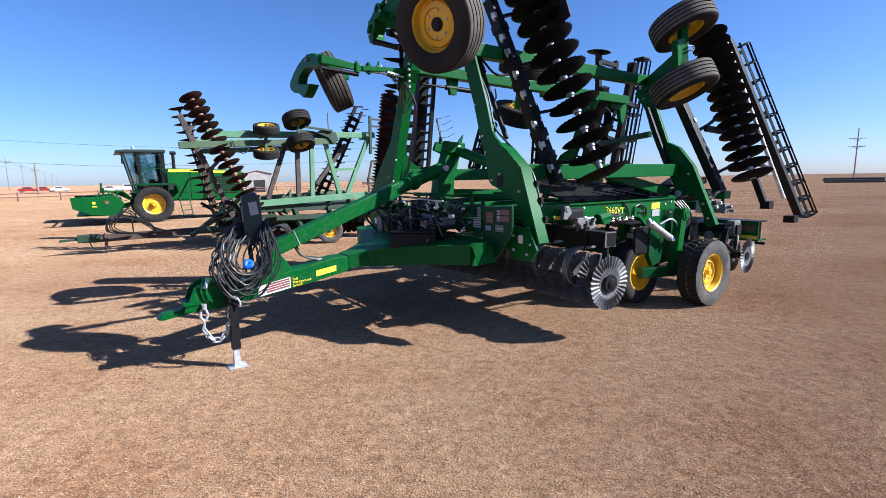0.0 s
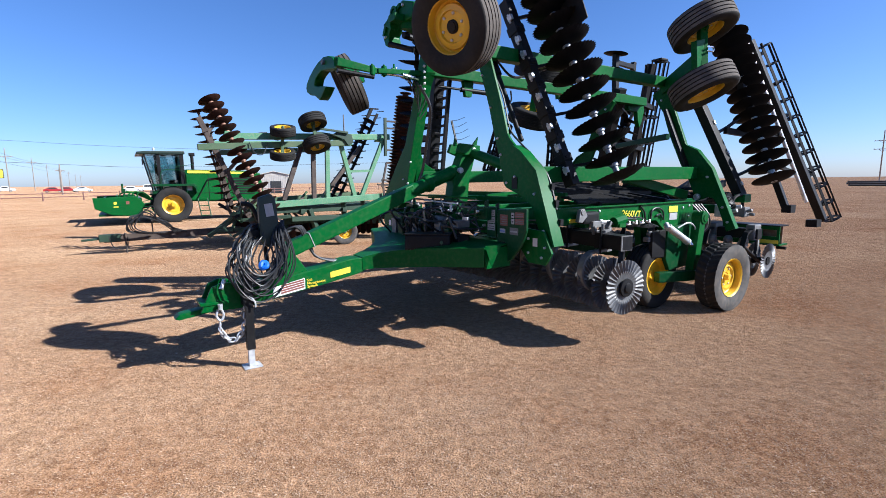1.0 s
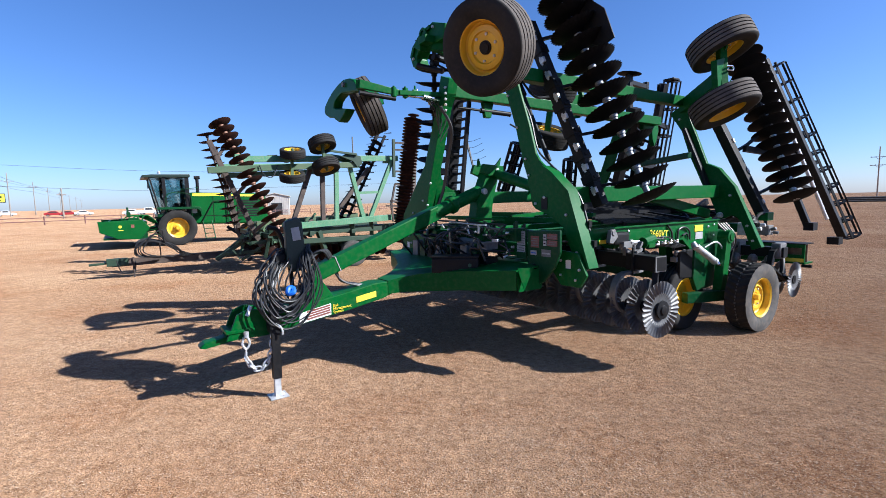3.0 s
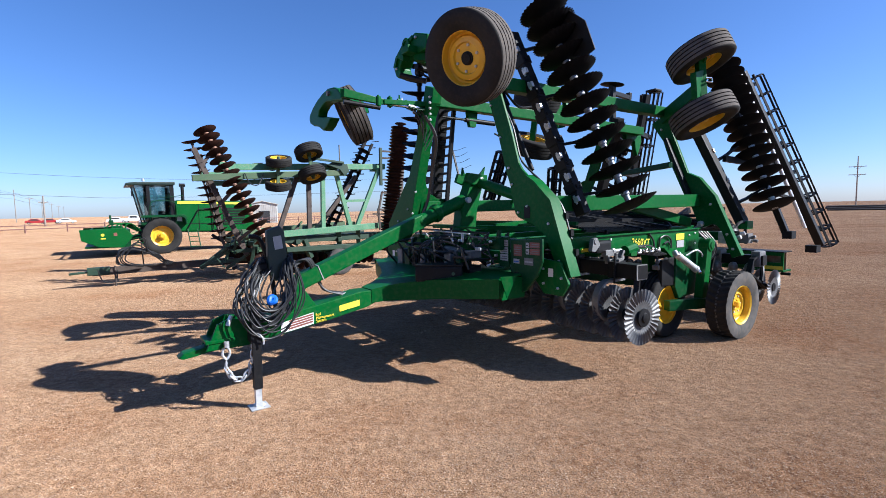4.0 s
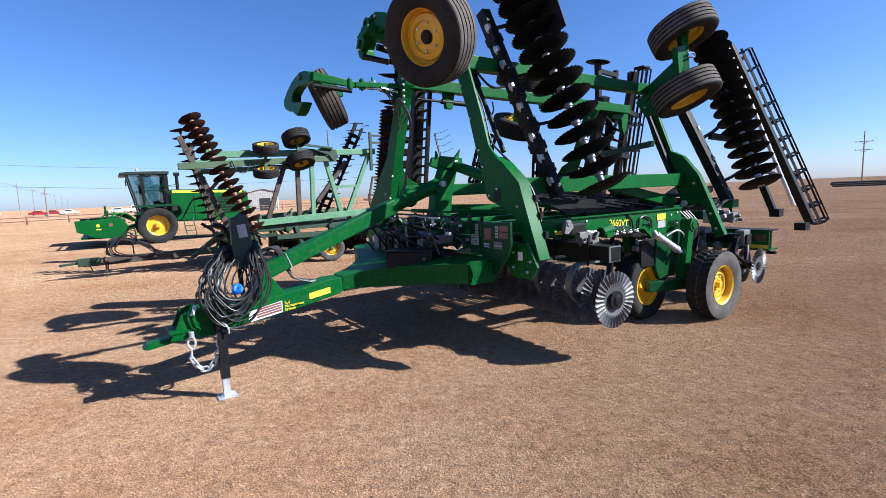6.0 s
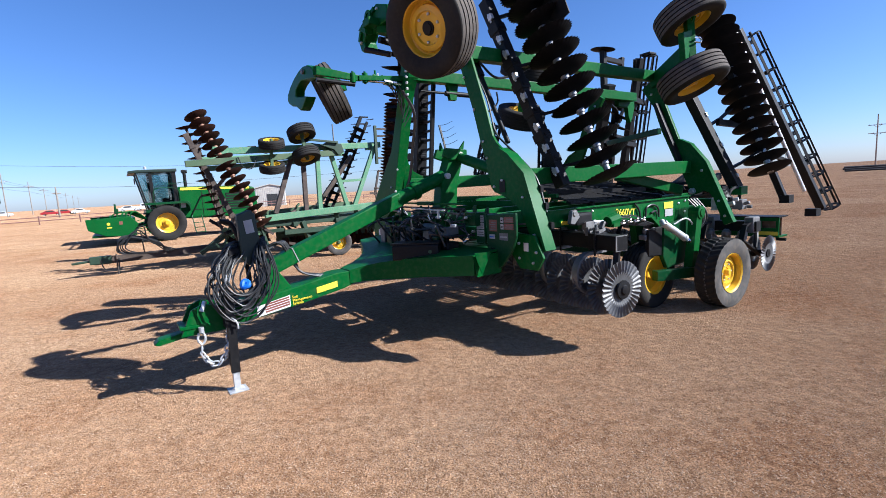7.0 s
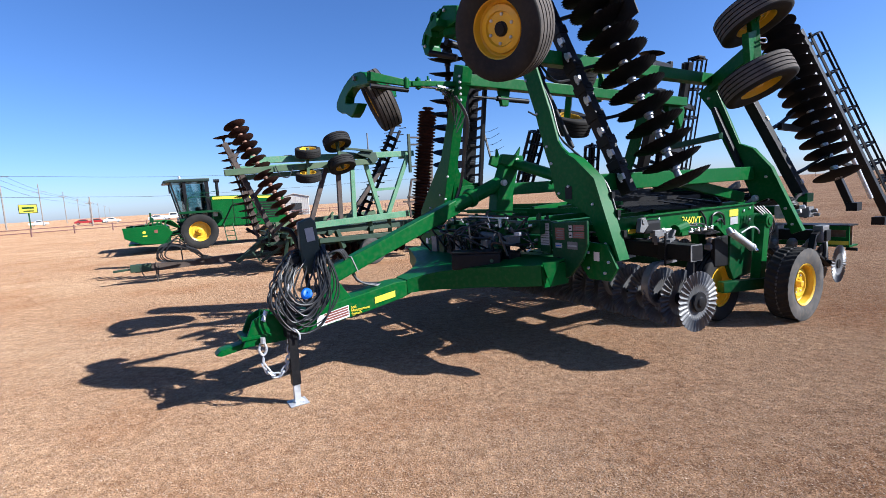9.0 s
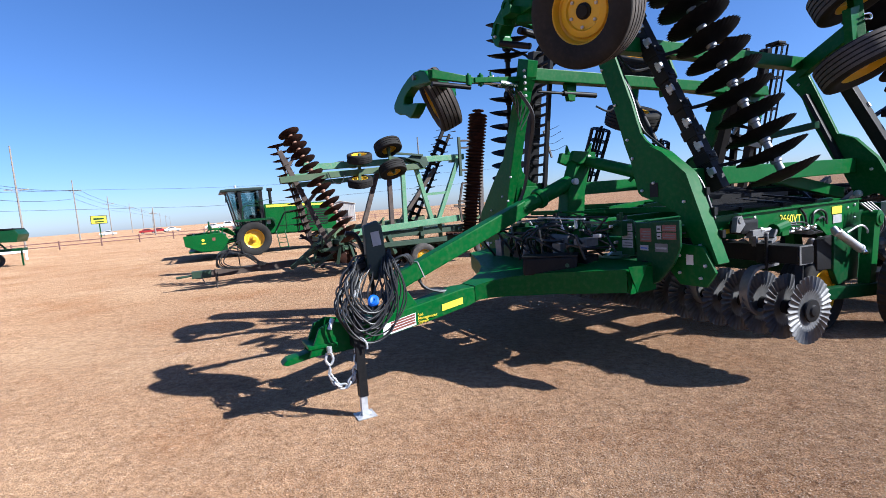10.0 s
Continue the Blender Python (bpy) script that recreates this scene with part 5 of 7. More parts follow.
for i in range(8):
    x, y = 1.0 + random.uniform(-0.06, 0.10), -0.16 + random.uniform(-0.05, 0.05)
    part("coupler", Shape().tube((x, y, 0.74 + 0.03 * i), (x + 0.03, y - 0.01, 0.83 + 0.03 * i), 0.010, 8).tube((x + 0.03, y - 0.01, 0.82 + 0.03 * i), (x + 0.035, y - 0.01, 0.86 + 0.03 * i), 0.007, 8), ZINC, machine)
part("strap", Shape().sweep([(1.19, -0.22, 0.91), (1.225, -0.23, 0.92), (1.23, -0.21, 0.945), (1.205, -0.20, 0.955), (1.185, -0.21, 0.935)], 0.026, 8, 6, closed=True), BLUE, machine, "bright blue strap round the hoses")

# tool tray and hydraulics on the drawbar plate
ta, tb, inward = V(2.60, -0.40, 0), V(2.95, -0.74, 0), V(0.15, 0.15, 0)
tray = part("tool_tray", Shape().plate([ta + V(0, 0, 0.965), tb + V(0, 0, 0.965), tb + V(0, 0, 1.125), ta + V(0, 0, 1.125)], inward), BLACK, machine, "black plastic document tray", bevel=0.02)
part("tray_lid", Shape().plate([ta + V(-0.01, 0.0, 1.127), tb + V(0, -0.01, 1.127), tb + V(0, -0.01, 1.142), ta + V(-0.01, 0, 1.142)], inward * 1.05), BLACK, tray)
emblem = ta.lerp(tb, 0.82) + V(-0.003, -0.003, 1.05)
part("emblem", Shape().lathe([(0.02, 0), (0.02, 0.003)], emblem, (-0.7, -0.7, 0), 6), OLIVE, tray, "small dull emblem shape")
# panel and decal post are coloured darker for the shade they stand in
panel = part("side_panel", Shape().plate([V(3.20, -1.18, 1.41), V(3.20, -1.60, 1.43), V(3.20, -1.60, 1.22), V(3.20, -1.54, 1.08), V(3.20, -1.40, 0.925), V(3.20, -1.22, 0.845), V(3.20, -1.18, 0.90)], (0.03, 0, 0)), DARK_AND_SHADED_GREEN, machine, "green panel with warning decals, darkened for shade", bevel=0.012, at=Matrix.Translation((0.09, 0.09, -0.012)))
decal_post = part("decal_post", Shape().block((3.19, -1.17, 1.13), (3.21, -1.035, 1.425)), DARK_AND_SHADED_GREEN, machine, bevel=0.004, at=Matrix.Translation((0.09, 0.09, -0.012)))


def lined_decal(parent, x, y0, y1, z0, z1, mat, ink, lines, label):
    """A sticker facing forwards, with bars in place of its small print."""
    d = part("decal", Shape().block((x - 0.003, y0, z0), (x, y1, z1)), mat, parent, label)
    s = Shape()
    h = (z1 - z0) / (lines + 1)
    for k in range(lines):
        z = z0 + h * (k + 0.7)
        s.block((x - 0.0055, y0 + 0.008, z), (x - 0.0035, y1 - 0.008 - 0.02 * (k % 2), z + h * 0.42))
    part("print_lines", s, ink, d)


for k in range(3):
    lined_decal(decal_post, 3.189, -1.16, -1.048, 1.195 + 0.072 * k, 1.259 + 0.072 * k, PALE_DECAL, CAST, 2, "pale instruction decal")
lined_decal(panel, 3.199, -1.34, -1.232, 1.252, 1.362, RED, CAST, 4, "red warning decal")
lined_decal(panel, 3.199, -1.308, -1.228, 1.178, 1.222, PALE_DECAL, BLUE, 1, "pale blue decal")
lined_decal(panel, 3.199, -1.435, -1.395, 1.336, 1.386, PALE_DECAL, BLACK, 1, "pale symbol decal")
lined_decal(panel, 3.199, -1.435, -1.395, 1.275, 1.325, PALE_DECAL, BLACK, 1, "pale symbol decal")
lined_decal(panel, 3.199, -1.57, -1.446, 1.340, 1.392, RED, CAST, 2, "red warning decal")
lined_decal(panel, 3.199, -1.57, -1.446, 1.275, 1.330, RED, CAST, 2, "red warning decal")
lined_decal(panel, 3.199, -1.491, -1.374, 1.172, 1.240, CAST, PALE_DECAL, 1, "grey decal")
part("slot", Shape().block((3.196, -1.30, 0.95), (3.199, -1.24, 1.09)), BLACK, panel)
part("bracket", Shape().block((3.0, -0.80, 1.45), (3.02, -0.62, 1.465)).block((3.0, -0.69, 1.37), (3.02, -0.67, 1.45)).tube((3.01, -0.62, 1.458), (3.05, -0.1, 1.47), 0.008, 8), ZINC, machine, "bright pipe bracket")
part("valve_box", Shape().block((3.0, -0.97, 1.295), (3.03, -0.89, 1.325)), PALE_DECAL, machine, bevel=0.004)
for k in range(9):
    y = -0.75 + k * 0.17
    part("valve", Shape().block((3.05, y, 1.02), (3.2, y + 0.12, 1.12 + 0.05 * (k % 3))).tube((3.1, y + 0.06, 1.1), (3.08, y + 0.05, 1.25), 0.018, 8), (BLACK, DARK_AND_SHADED_GREEN, CAST)[k % 3], machine, bevel=0.008)
part("tank", Shape().tube((3.15, -0.45, 1.24), (3.15, -0.2, 1.25), 0.05, 16).block((3.05, -0.75, 1.20), (3.2, -0.6, 1.27)), CAST, machine)
# manifolds and pipework behind the panel
manifold = Shape().block((0, 0, 0), (0.14, 0.16, 0.13)).tube((-0.01, 0.05, 0.09), (-0.06, 0.05, 0.09), 0.02, 8).tube((-0.01, 0.11, 0.05), (-0.06, 0.11, 0.05), 0.02, 8).tube((0.05, 0.05, 0.13), (0.05, 0.05, 0.2), 0.016, 8).tube((0.09, 0.11, 0.13), (0.09, 0.11, 0.18), 0.022, 8)
MANIFOLDS = [manifold.mesh("manifold", m) for m in (DARK_AND_SHADED_GREEN, CAST, BLACK, BLACK_GREEN)]
for k in range(14):
    x, y, z = 3.22 + 0.16 * (k % 4) + random.uniform(-0.03, 0.03), -1.02 + 0.125 * k, 1.12 + random.uniform(0, 0.18)
    part("manifold", MANIFOLDS[k % 4], None, machine, at=Matrix.Translation((x, y, z)))
    part("coupler", Shape().tube((x - 0.06, y + 0.05, z + 0.09), (x - 0.09, y + 0.05, z + 0.09), 0.012, 8), ZINC, machine)
for k in range(12):
    y, z = random.uniform(-1.0, 0.2), random.uniform(1.15, 1.4)
    part("hose", Shape().sweep([(3.1 + random.uniform(0, 0.2), y, z), (3.2, y + random.uniform(-0.2, 0.3), z + random.uniform(0.03, 0.18)), (3.5, y + random.uniform(-0.2, 0.4), z + random.uniform(-0.05, 0.12)), (3.9, y + random.uniform(-0.2, 0.3), 1.25)], 0.008, 6, 6), HOSE, machine)
part("pipe_frame", Shape().box((3.75, -1.15, 1.48), (3.75, 0.9, 1.48), 0.05, 0.05).box((4.3, -1.1, 1.52), (4.3, 0.9, 1.52), 0.04, 0.04).box((3.75, -0.35, 1.5), (4.5, -0.35, 1.54), 0.04, 0.05).box((3.75, -0.75, 1.5), (4.5, -0.75, 1.54), 0.04, 0.05), GREEN, machine)
for i in range(16):
    y0, y1 = random.uniform(-0.85, 0.9), random.uniform(-0.85, 0.9)
    z0 = random.uniform(1.02, 1.12)
    pts = [(2.95 + random.uniform(0, 0.2), y0, z0), (2.9 + random.uniform(-0.1, 0.2), y0 * 0.7 + y1 * 0.3, z0 + random.uniform(0.12, 0.3)), (3.0 + random.uniform(-0.1, 0.2), y0 * 0.3 + y1 * 0.7, z0 + random.uniform(0.1, 0.32)), (3.25 + random.uniform(0, 0.15), y1, z0 + random.uniform(0.0, 0.2))]
    part("hose", Shape().sweep(pts, 0.012, 6, 6), HOSE, machine)
for k in range(3):
    part("hose_pipe", Shape().tube((3.25, -0.8, 1.40 + 0.05 * k), (3.3, 0.9, 1.42 + 0.05 * k), 0.012, 6), (CAST, HOSE, GREEN)[k], machine)

# hoses and fittings on the towers and fork arms
for s in (1, -1):
    P = lambda x, y, z: Vector((x, s * y, z))
    for k in range(3 if s < 0 else 0):
        o = 0.018 * k
        part("hose", Shape().sweep([P(3.44, -0.62 + o, 2.90), P(3.52, -0.50 + o, 2.6), P(3.56, -0.66 + o, 2.2), P(3.56, -0.80 + o, 1.80), P(3.46, -0.92 + o, 1.45), P(3.32, -0.7, 1.3)], 0.011, 6), HOSE, machine)
    if s < 0:
        for k in range(6):
            x = 3.12 + 0.06 * k
            part("hose", Shape().sweep([P(x - 0.05, -0.74, 3.05 - 0.012 * k), P(x + 0.12, -0.70, 3.0), P(x + 0.2, -0.66, 2.93 - 0.04 * k), P(3.46, -0.70 + 0.01 * k, 2.72 - 0.05 * k)], 0.007, 6), HOSE, machine)
        for k in range(7):
            p = P(3.12 + 0.05 * k, -0.74 - 0.03 * (k % 2), 3.09 - 0.025 * k)
            part("fitting", Shape().tube(p, p + V(0.05, 0, -0.01), 0.018, 8).tube(p + V(0.03, 0, 0), p + V(0.03, 0, 0.06), 0.012, 8), ZINC if k % 2 else GREEN, machine)
    if s < 0:
        bolts(machine, [P(3.47, -0.52, 3.12 - 0.07 * k) for k in range(5)], (-1, 0, 0), 0.017)
# lock cylinder under the far wing beam
lock = part("bracket", Shape().plate([V(4.12, 0.58, 3.03), V(4.30, 0.58, 3.03), V(4.26, 0.58, 2.82), V(4.16, 0.58, 2.82)], (0, 0.06, 0)), GREEN, machine, bevel=0.006)
part("lock_tube", Shape().tube((4.62, 0.60, 2.90), (4.1, 0.61, 2.91), 0.032, 12).tube((4.1, 0.61, 2.91), (3.72, 0.62, 2.92), 0.016, 10), BLACK, lock)
part("hose", Shape().sweep([(4.6, 0.58, 2.76), (4.8, 0.56, 2.70), (4.95, 0.55, 2.82), (4.9, 0.5, 2.95)], 0.012, 6), HOSE, machine)
part("hose", Shape().sweep([(3.7, -0.60, 2.98), (4.0, -0.52, 2.86), (4.3, -0.52, 2.92), (4.5, -0.56, 3.0)], 0.014, 6), HOSE, machine)
# bright fittings among the pipework
for k in range(20):
    p = V(2.98 + random.uniform(0, 0.35), random.uniform(-1.0, 0.35), 1.08 + random.uniform(0, 0.34))
    d = V(random.uniform(-1, 0.2), random.uniform(-1, 1), random.uniform(-0.6, 1)).normalized()
    part("fitting", Shape().tube(p, p + d * 0.04, 0.008, 6).tube(p + d * 0.035, p + d * 0.05, 0.012, 6), ZINC if k % 2 else CAST, machine)
# hanging bracket and brace at the far wing's rear
part("hanger_bracket", Shape().plate([V(7.75, 0.56, 3.02), V(8.20, 0.56, 3.04), V(8.22, 0.56, 2.90), V(8.16, 0.56, 2.72), V(8.10, 0.56, 2.62), V(8.04, 0.56, 2.74), V(8.02, 0.56, 2.88), V(7.75, 0.56, 2.90)], (0, 0.08, 0)), GREEN, machine, bevel=0.006)
part("wing_brace", Shape().box((6.5, -0.95, 2.26), (7.11, 0.3, 2.23), 0.06, 0.08), DARK_AND_SHADED_GREEN, machine, bevel=0.008)
# bar added to draw the tower's dark inner edge
part("edge_bar", Shape().box((7.0, -0.60, 2.70), (7.0, -0.97, 1.82), 0.05, 0.10, (1, 0, 0)), BLACK, machine, "dark bar along the inner edge of the tower", bevel=0.01)
# upright post with a bare blade at the far wing's rear
stub = part("blade_post", Shape().box((7.69, 0.80, 3.08), (7.69, 0.82, 3.92), 0.09, 0.09, (1, 0, 0)), BLACK, machine, "black post carrying a flat blade", bevel=0.008)
part("blade", blade_shape(0.21, 0.02).mesh("blade", BLADE), None, stub, at=axis_pose((7.69, 0.825, 3.88), (0.08, -0.1, 1)))
part("blade", blade_shape(0.21, 0.02).mesh("blade", BLADE), None, stub, at=axis_pose((7.66, 0.87, 3.62), (0.08, -0.1, 1)))
part("post_arm", Shape().box((7.70, 0.83, 3.76), (8.38, 0.93, 3.77), 0.07, 0.08).box((8.36, 0.93, 3.70), (8.38, 0.93, 3.86), 0.09, 0.07, (1, 0, 0)), BLACK, stub, bevel=0.008)
part("valve_cluster", Shape().block((7.62, -1.52, 1.12), (7.78, -1.36, 1.26)).tube((7.66, -1.53, 1.2), (7.66, -1.60, 1.22), 0.025, 8).tube((7.74, -1.53, 1.16), (7.74, -1.6, 1.15), 0.025, 8), CAST, machine, bevel=0.01)
part("warning_box", Shape().block((7.75, -1.45, 1.32), (7.95, -1.3, 1.44)), GREEN, machine, bevel=0.008)
# wire cages standing behind the far tower, and thin spring tines
basket(machine, (6.0, 2.27, 1.85), (6.0, 1.88, 2.70), 0.15, 10, 6)
basket(machine, (6.9, 1.55, 1.6), (6.72, 1.32, 2.40), 0.12, 10, 5)
random.seed(21)
tine_post = part("tine_post", Shape().box((5.0, 2.11, 2.72), (5.0, 1.95, 2.28), 0.022, 0.03, (1, 0, 0)), BLACK, machine)
for k in range(3, 7):
    c = V(5.0, 2.24, 3.05).lerp(V(5.0, 1.95, 2.28), k / 7)
    part("spring_tine", Shape().sweep([c, c + V(0.05, -0.10, 0.0), c + V(0.1, -0.26, 0.05 + random.uniform(-0.02, 0.02))], 0.0035, 5, 3), BLACK, tine_post)
# castings, tie rod and hoses over the front gang
part("cast_block", Shape().plate([V(4.10, -1.45, 1.24), V(4.13, -1.45, 1.37), V(4.19, -1.45, 1.38), V(4.24, -1.45, 1.30), V(4.16, -1.45, 1.23)], (0, 0.05, 0)).tube((4.16, -1.46, 1.34), (4.16, -1.40, 1.34), 0.028, 10), CAST, machine, "grey cast lug", bevel=0.006)
part("cast_block", Shape().block((4.20, -1.44, 1.21), (4.46, -1.32, 1.34)), BLACK, machine, bevel=0.03)
part("cast_block", Shape().block((4.31, -1.47, 1.17), (4.47, -1.41, 1.24)).block((4.33, -1.46, 1.08), (4.37, -1.42, 1.17)), CAST, machine, bevel=0.006)
part("cast_block", Shape().block((4.30, -1.50, 1.12), (4.58, -1.46, 1.145)).block((4.30, -1.50, 1.10), (4.33, -1.46, 1.19)).block((4.55, -1.50, 1.12), (4.58, -1.46, 1.17)), CAST, machine, bevel=0.004)
part("tie_rod", Shape().tube((4.46, -1.45, 1.225), (4.60, -1.45, 1.222), 0.018, 10).tube((4.44, -1.45, 1.225), (4.48, -1.45, 1.225), 0.028, 6), ZINC, machine)
for y in (-1.2, -1.42, -1.63):
    part("bearing_cap", Shape().lathe([(0.05, -0.045), (0.062, -0.02), (0.06, 0.02), (0.03, 0.06)], (7.40, y, 0.80), (0, 0, 1), 12).block((7.35, y - 0.04, 0.72), (7.45, y + 0.04, 0.77)), CAST, machine, bevel=0.006)
for x in (5.62, 5.80):
    part("bearing_cap", Shape().lathe([(0.03, -0.03), (0.036, -0.015), (0.034, 0.02), (0.018, 0.035)], (x, -1.30, 1.0), (0, -0.3, 1), 12).block((x - 0.06, -1.33, 0.90), (x + 0.06, -1.25, 0.96)), CAST, machine, bevel=0.006)
for k in range(5):
    part("hose", Shape().sweep([(4.4 + 0.10 * k, -1.33, 1.16 + 0.015 * k), (4.75 + 0.1 * k, -1.40 - 0.01 * k, 1.18 + 0.015 * k), (5.1 + 0.1 * k, -1.38, 1.14), (5.5 + 0.05 * k, -1.36, 1.09)], 0.008, 6), HOSE, machine)
for k in range(4):
    part("fitting", Shape().tube((4.95 + 0.13 * k, -1.42, 1.17 + 0.012 * (k % 2)), (5.02 + 0.13 * k, -1.43, 1.165), 0.014, 8).tube((4.98 + 0.13 * k, -1.42, 1.17), (4.97 + 0.13 * k, -1.46, 1.20), 0.009, 8), ZINC, machine)
part("gear_box", Shape().tube((4.75, -1.40, 1.20), (4.92, -1.41, 1.23), 0.06, 14).block((4.78, -1.46, 1.14), (4.9, -1.38, 1.2)), GREEN, machine, bevel=0.008)
part("hose", Shape().sweep([(6.0, -1.45, 1.06), (6.15, -1.5, 1.12), (6.35, -1.48, 1.05), (6.42, -1.44, 0.92)], 0.010, 6), ZINC, machine, "bright pipe on the lift cylinder")
for k in range(6):
    part("hose", Shape().sweep([(7.0, -1.2 + 0.04 * k, 1.35), (7.2, -1.45, 1.42 - 0.02 * k), (7.4, -1.48, 1.30), (7.5, -1.42 + 0.02 * k, 1.2)], 0.010, 6), HOSE, machine)


# ---- the older folded disc harrow behind it ----
harrow = thing("disc_harrow", ROW, "faded green folding disc harrow with rusty blades, wings raised", "farm implement")
RUSTED_BAR = material("rust_brown_bar", (0.04, 0.0288, 0.024), (0.08, 0.0576, 0.044), 0.75, 0.1, scale=6, fine=40, bump=0.15)
DARK_OLIVE = material("dark_olive_paint", (0.006, 0.026, 0.012), (0.016, 0.042, 0.02), 0.6, scale=3, fine=60, bump=0.1, dust=0.05)
SMALL_TYRE = tyre_shape(0.36, 0.26, 0.19, 4).mesh("tyre", RUBBER)
TINY_TYRE = tyre_shape(0.32, 0.22, 0.19, 4).mesh("tyre", RUBBER)
SMALL_RIM = rim_shape(0.19, 0.24).mesh("rim", YELLOW)
SMALL_HUB = hub_shape(0.06, 0.14).mesh("hub", OLIVE)


def harrow_wing(y0, s):
    """One raised wing in the plane y = y0; s points outwards."""
    Y = lambda off: y0 + s * off
    near = s < 0
    part("wing_beam", Shape().box((1.75 if near else 2.6, Y(0.0), 2.56 if near else 2.62), (5.6, Y(0.0), 2.79), 0.14, 0.15), OLIVE, harrow, "weathered lower wing beam", bevel=0.01)
    part("wing_beam", Shape().box((2.4, Y(-0.25), 2.86), (6.95, Y(-0.2), 3.02), 0.14, 0.16), FADED, harrow, "faded green wing beam", bevel=0.01)
    part("wing_beam", Shape().box((3.45, Y(-0.1), 1.13), (6.85, Y(-0.1), 1.28), 0.16, 0.17), FADED if near else OLIVE, harrow, "faded green wing beam", bevel=0.01)
    braces = (((4.25, 2.65), (3.72, 1.24), RUSTED_BAR), ((4.58, 2.70), (4.54, 1.24), RUSTED_BAR), ((4.98, 2.80), (4.93, 1.26), FADED), ((5.36, 2.80), (5.74, 1.28), FADED), ((6.72, 2.95), (5.96, 1.30), FADED))
    for a, b, m in braces if near else ():
        part("wing_brace", Shape().box((a[0], Y(-0.1), a[1]), (b[0], Y(-0.1), b[1]), 0.10, 0.115, (1, 0, 0)), m, harrow, bevel=0.008)
    if near:
        part("wing_brace", Shape().box((5.62, Y(-0.1), 2.0), (6.26, Y(-0.1), 2.02), 0.06, 0.07), FADED, harrow)
        part("wing_brace", Shape().box((6.2, Y(-0.6), 2.75), (4.95, Y(-0.6), 1.25), 0.10, 0.11, (1, 0, 0)), RUSTED_BAR, harrow, "rust-brown diagonal brace", bevel=0.008)
    if near:
        gang(harrow, (3.24, Y(0.45), 1.0), (2.20, Y(-0.55), 3.70), 16, RUST_MESH, spool_mat=RUST_PALE, spool_r=0.065)
    else:
        gang(harrow, (2.90, 11.3, 0.95), (2.27, 11.3, 3.80), 14, RUST_MESH, spool_mat=RUSTED_BAR)
    bar_low, bar_top = (V(2.95, 8.3, 0.65), V(1.865, 8.3, 3.30)) if near else (V(3.05, 11.5, 0.9), V(2.45, 11.3, 3.5))
    bar = part("gang_bar", Shape().box(bar_low, bar_top, 0.10, 0.12, (1, 0, 0)), RUSTED_BAR, harrow, bevel=0.01)
    for k in range(7):
        c = bar_low.lerp(bar_top, 0.1 + 0.13 * k)
        d = (bar_top - bar_low).normalized()
        part("bar_clamp", Shape().box(c - d * 0.03, c + d * 0.03, 0.135, 0.15, (1, 0, 0)), RUSTED_BAR, bar, bevel=0.008)
    if near:
        gang(harrow, (6.84, 8.0, 0.5), (7.45, 8.0, 4.10), 40, RUST_MESH, spool_mat=RUST, spool_r=0.19)
        part("gang_end", Shape().tube((7.45, 8.0, 4.10), (7.48, 8.0, 4.30), 0.09, 12).lathe([(0.0, 0.0), (0.17, 0.02), (0.17, 0.04), (0.0, 0.06)], (7.48, 8.0, 4.28), (0.1, 0, 1), 18), RUST, harrow)
        part("gang_bar", Shape().box((7.35, Y(-0.1), 0.8), (8.1, Y(-1.0), 4.1), 0.12, 0.12, (1, 0, 0)), RUSTED_BAR, harrow, bevel=0.01)
    for k in (0.15, 0.5, 0.85):
        if near:
            part("hanger", Shape().box(bar_low.lerp(bar_top, k), (3.24 - 1.06 * k, Y(0.45 - k), 1.0 + 2.72 * k), 0.05, 0.07), RUSTED_BAR, harrow)
            part("hanger", Shape().box((7.35 + 0.75 * k, Y(-0.1 - 0.9 * k), 0.8 + 3.3 * k), (6.84 + 0.61 * k, 8.0, 0.5 + 3.6 * k), 0.05, 0.07), OLIVE, harrow)
    if not near:
        return
    for p in ((3.73, Y(0.15), 3.02), (3.69, Y(0.15), 2.42), (4.50, Y(0.2), 3.28), (4.58, Y(0.2), 2.70)):
        d = V(-0.1, 0.32 * s, 1) if p[0] < 4 else V(-0.12, -0.45 * s, 1)
        wheel(harrow, p, d if p[0] < 4 and p[2] > 2.5 else -d, tyre=TINY_TYRE if p[0] < 4 else SMALL_TYRE, rim=SMALL_RIM, hub=SMALL_HUB, label="worn small wheel with yellow rim")
    part("wheel_arm", Shape().box((3.72, Y(0.12), 3.02), (3.69, Y(0.12), 2.42), 0.07, 0.07), OLIVE, harrow)
    part("wheel_arm", Shape().box((4.5, Y(0.18), 3.28), (4.58, Y(0.18), 2.7), 0.07, 0.07), OLIVE, harrow)
    part("wheel_arm", Shape().box((4.54, Y(0.15), 3.0), (5.5, Y(-0.15), 2.95), 0.09, 0.09), DARK_OLIVE, harrow)
    part("wheel_bracket", Shape().plate([V(5.05, Y(0.12), 2.98), V(5.20, Y(0.12), 3.06), V(5.62, Y(0.12), 3.02), V(5.68, Y(0.12), 2.80), V(5.52, Y(0.12), 2.70), V(5.40, Y(0.12), 2.86)], (0, 0.10, 0)).box((4.7, Y(0.16), 3.12), (5.5, Y(0.16), 3.05), 0.05, 0.06), DARK_OLIVE, harrow, "dark green wheel bracket", bevel=0.01)
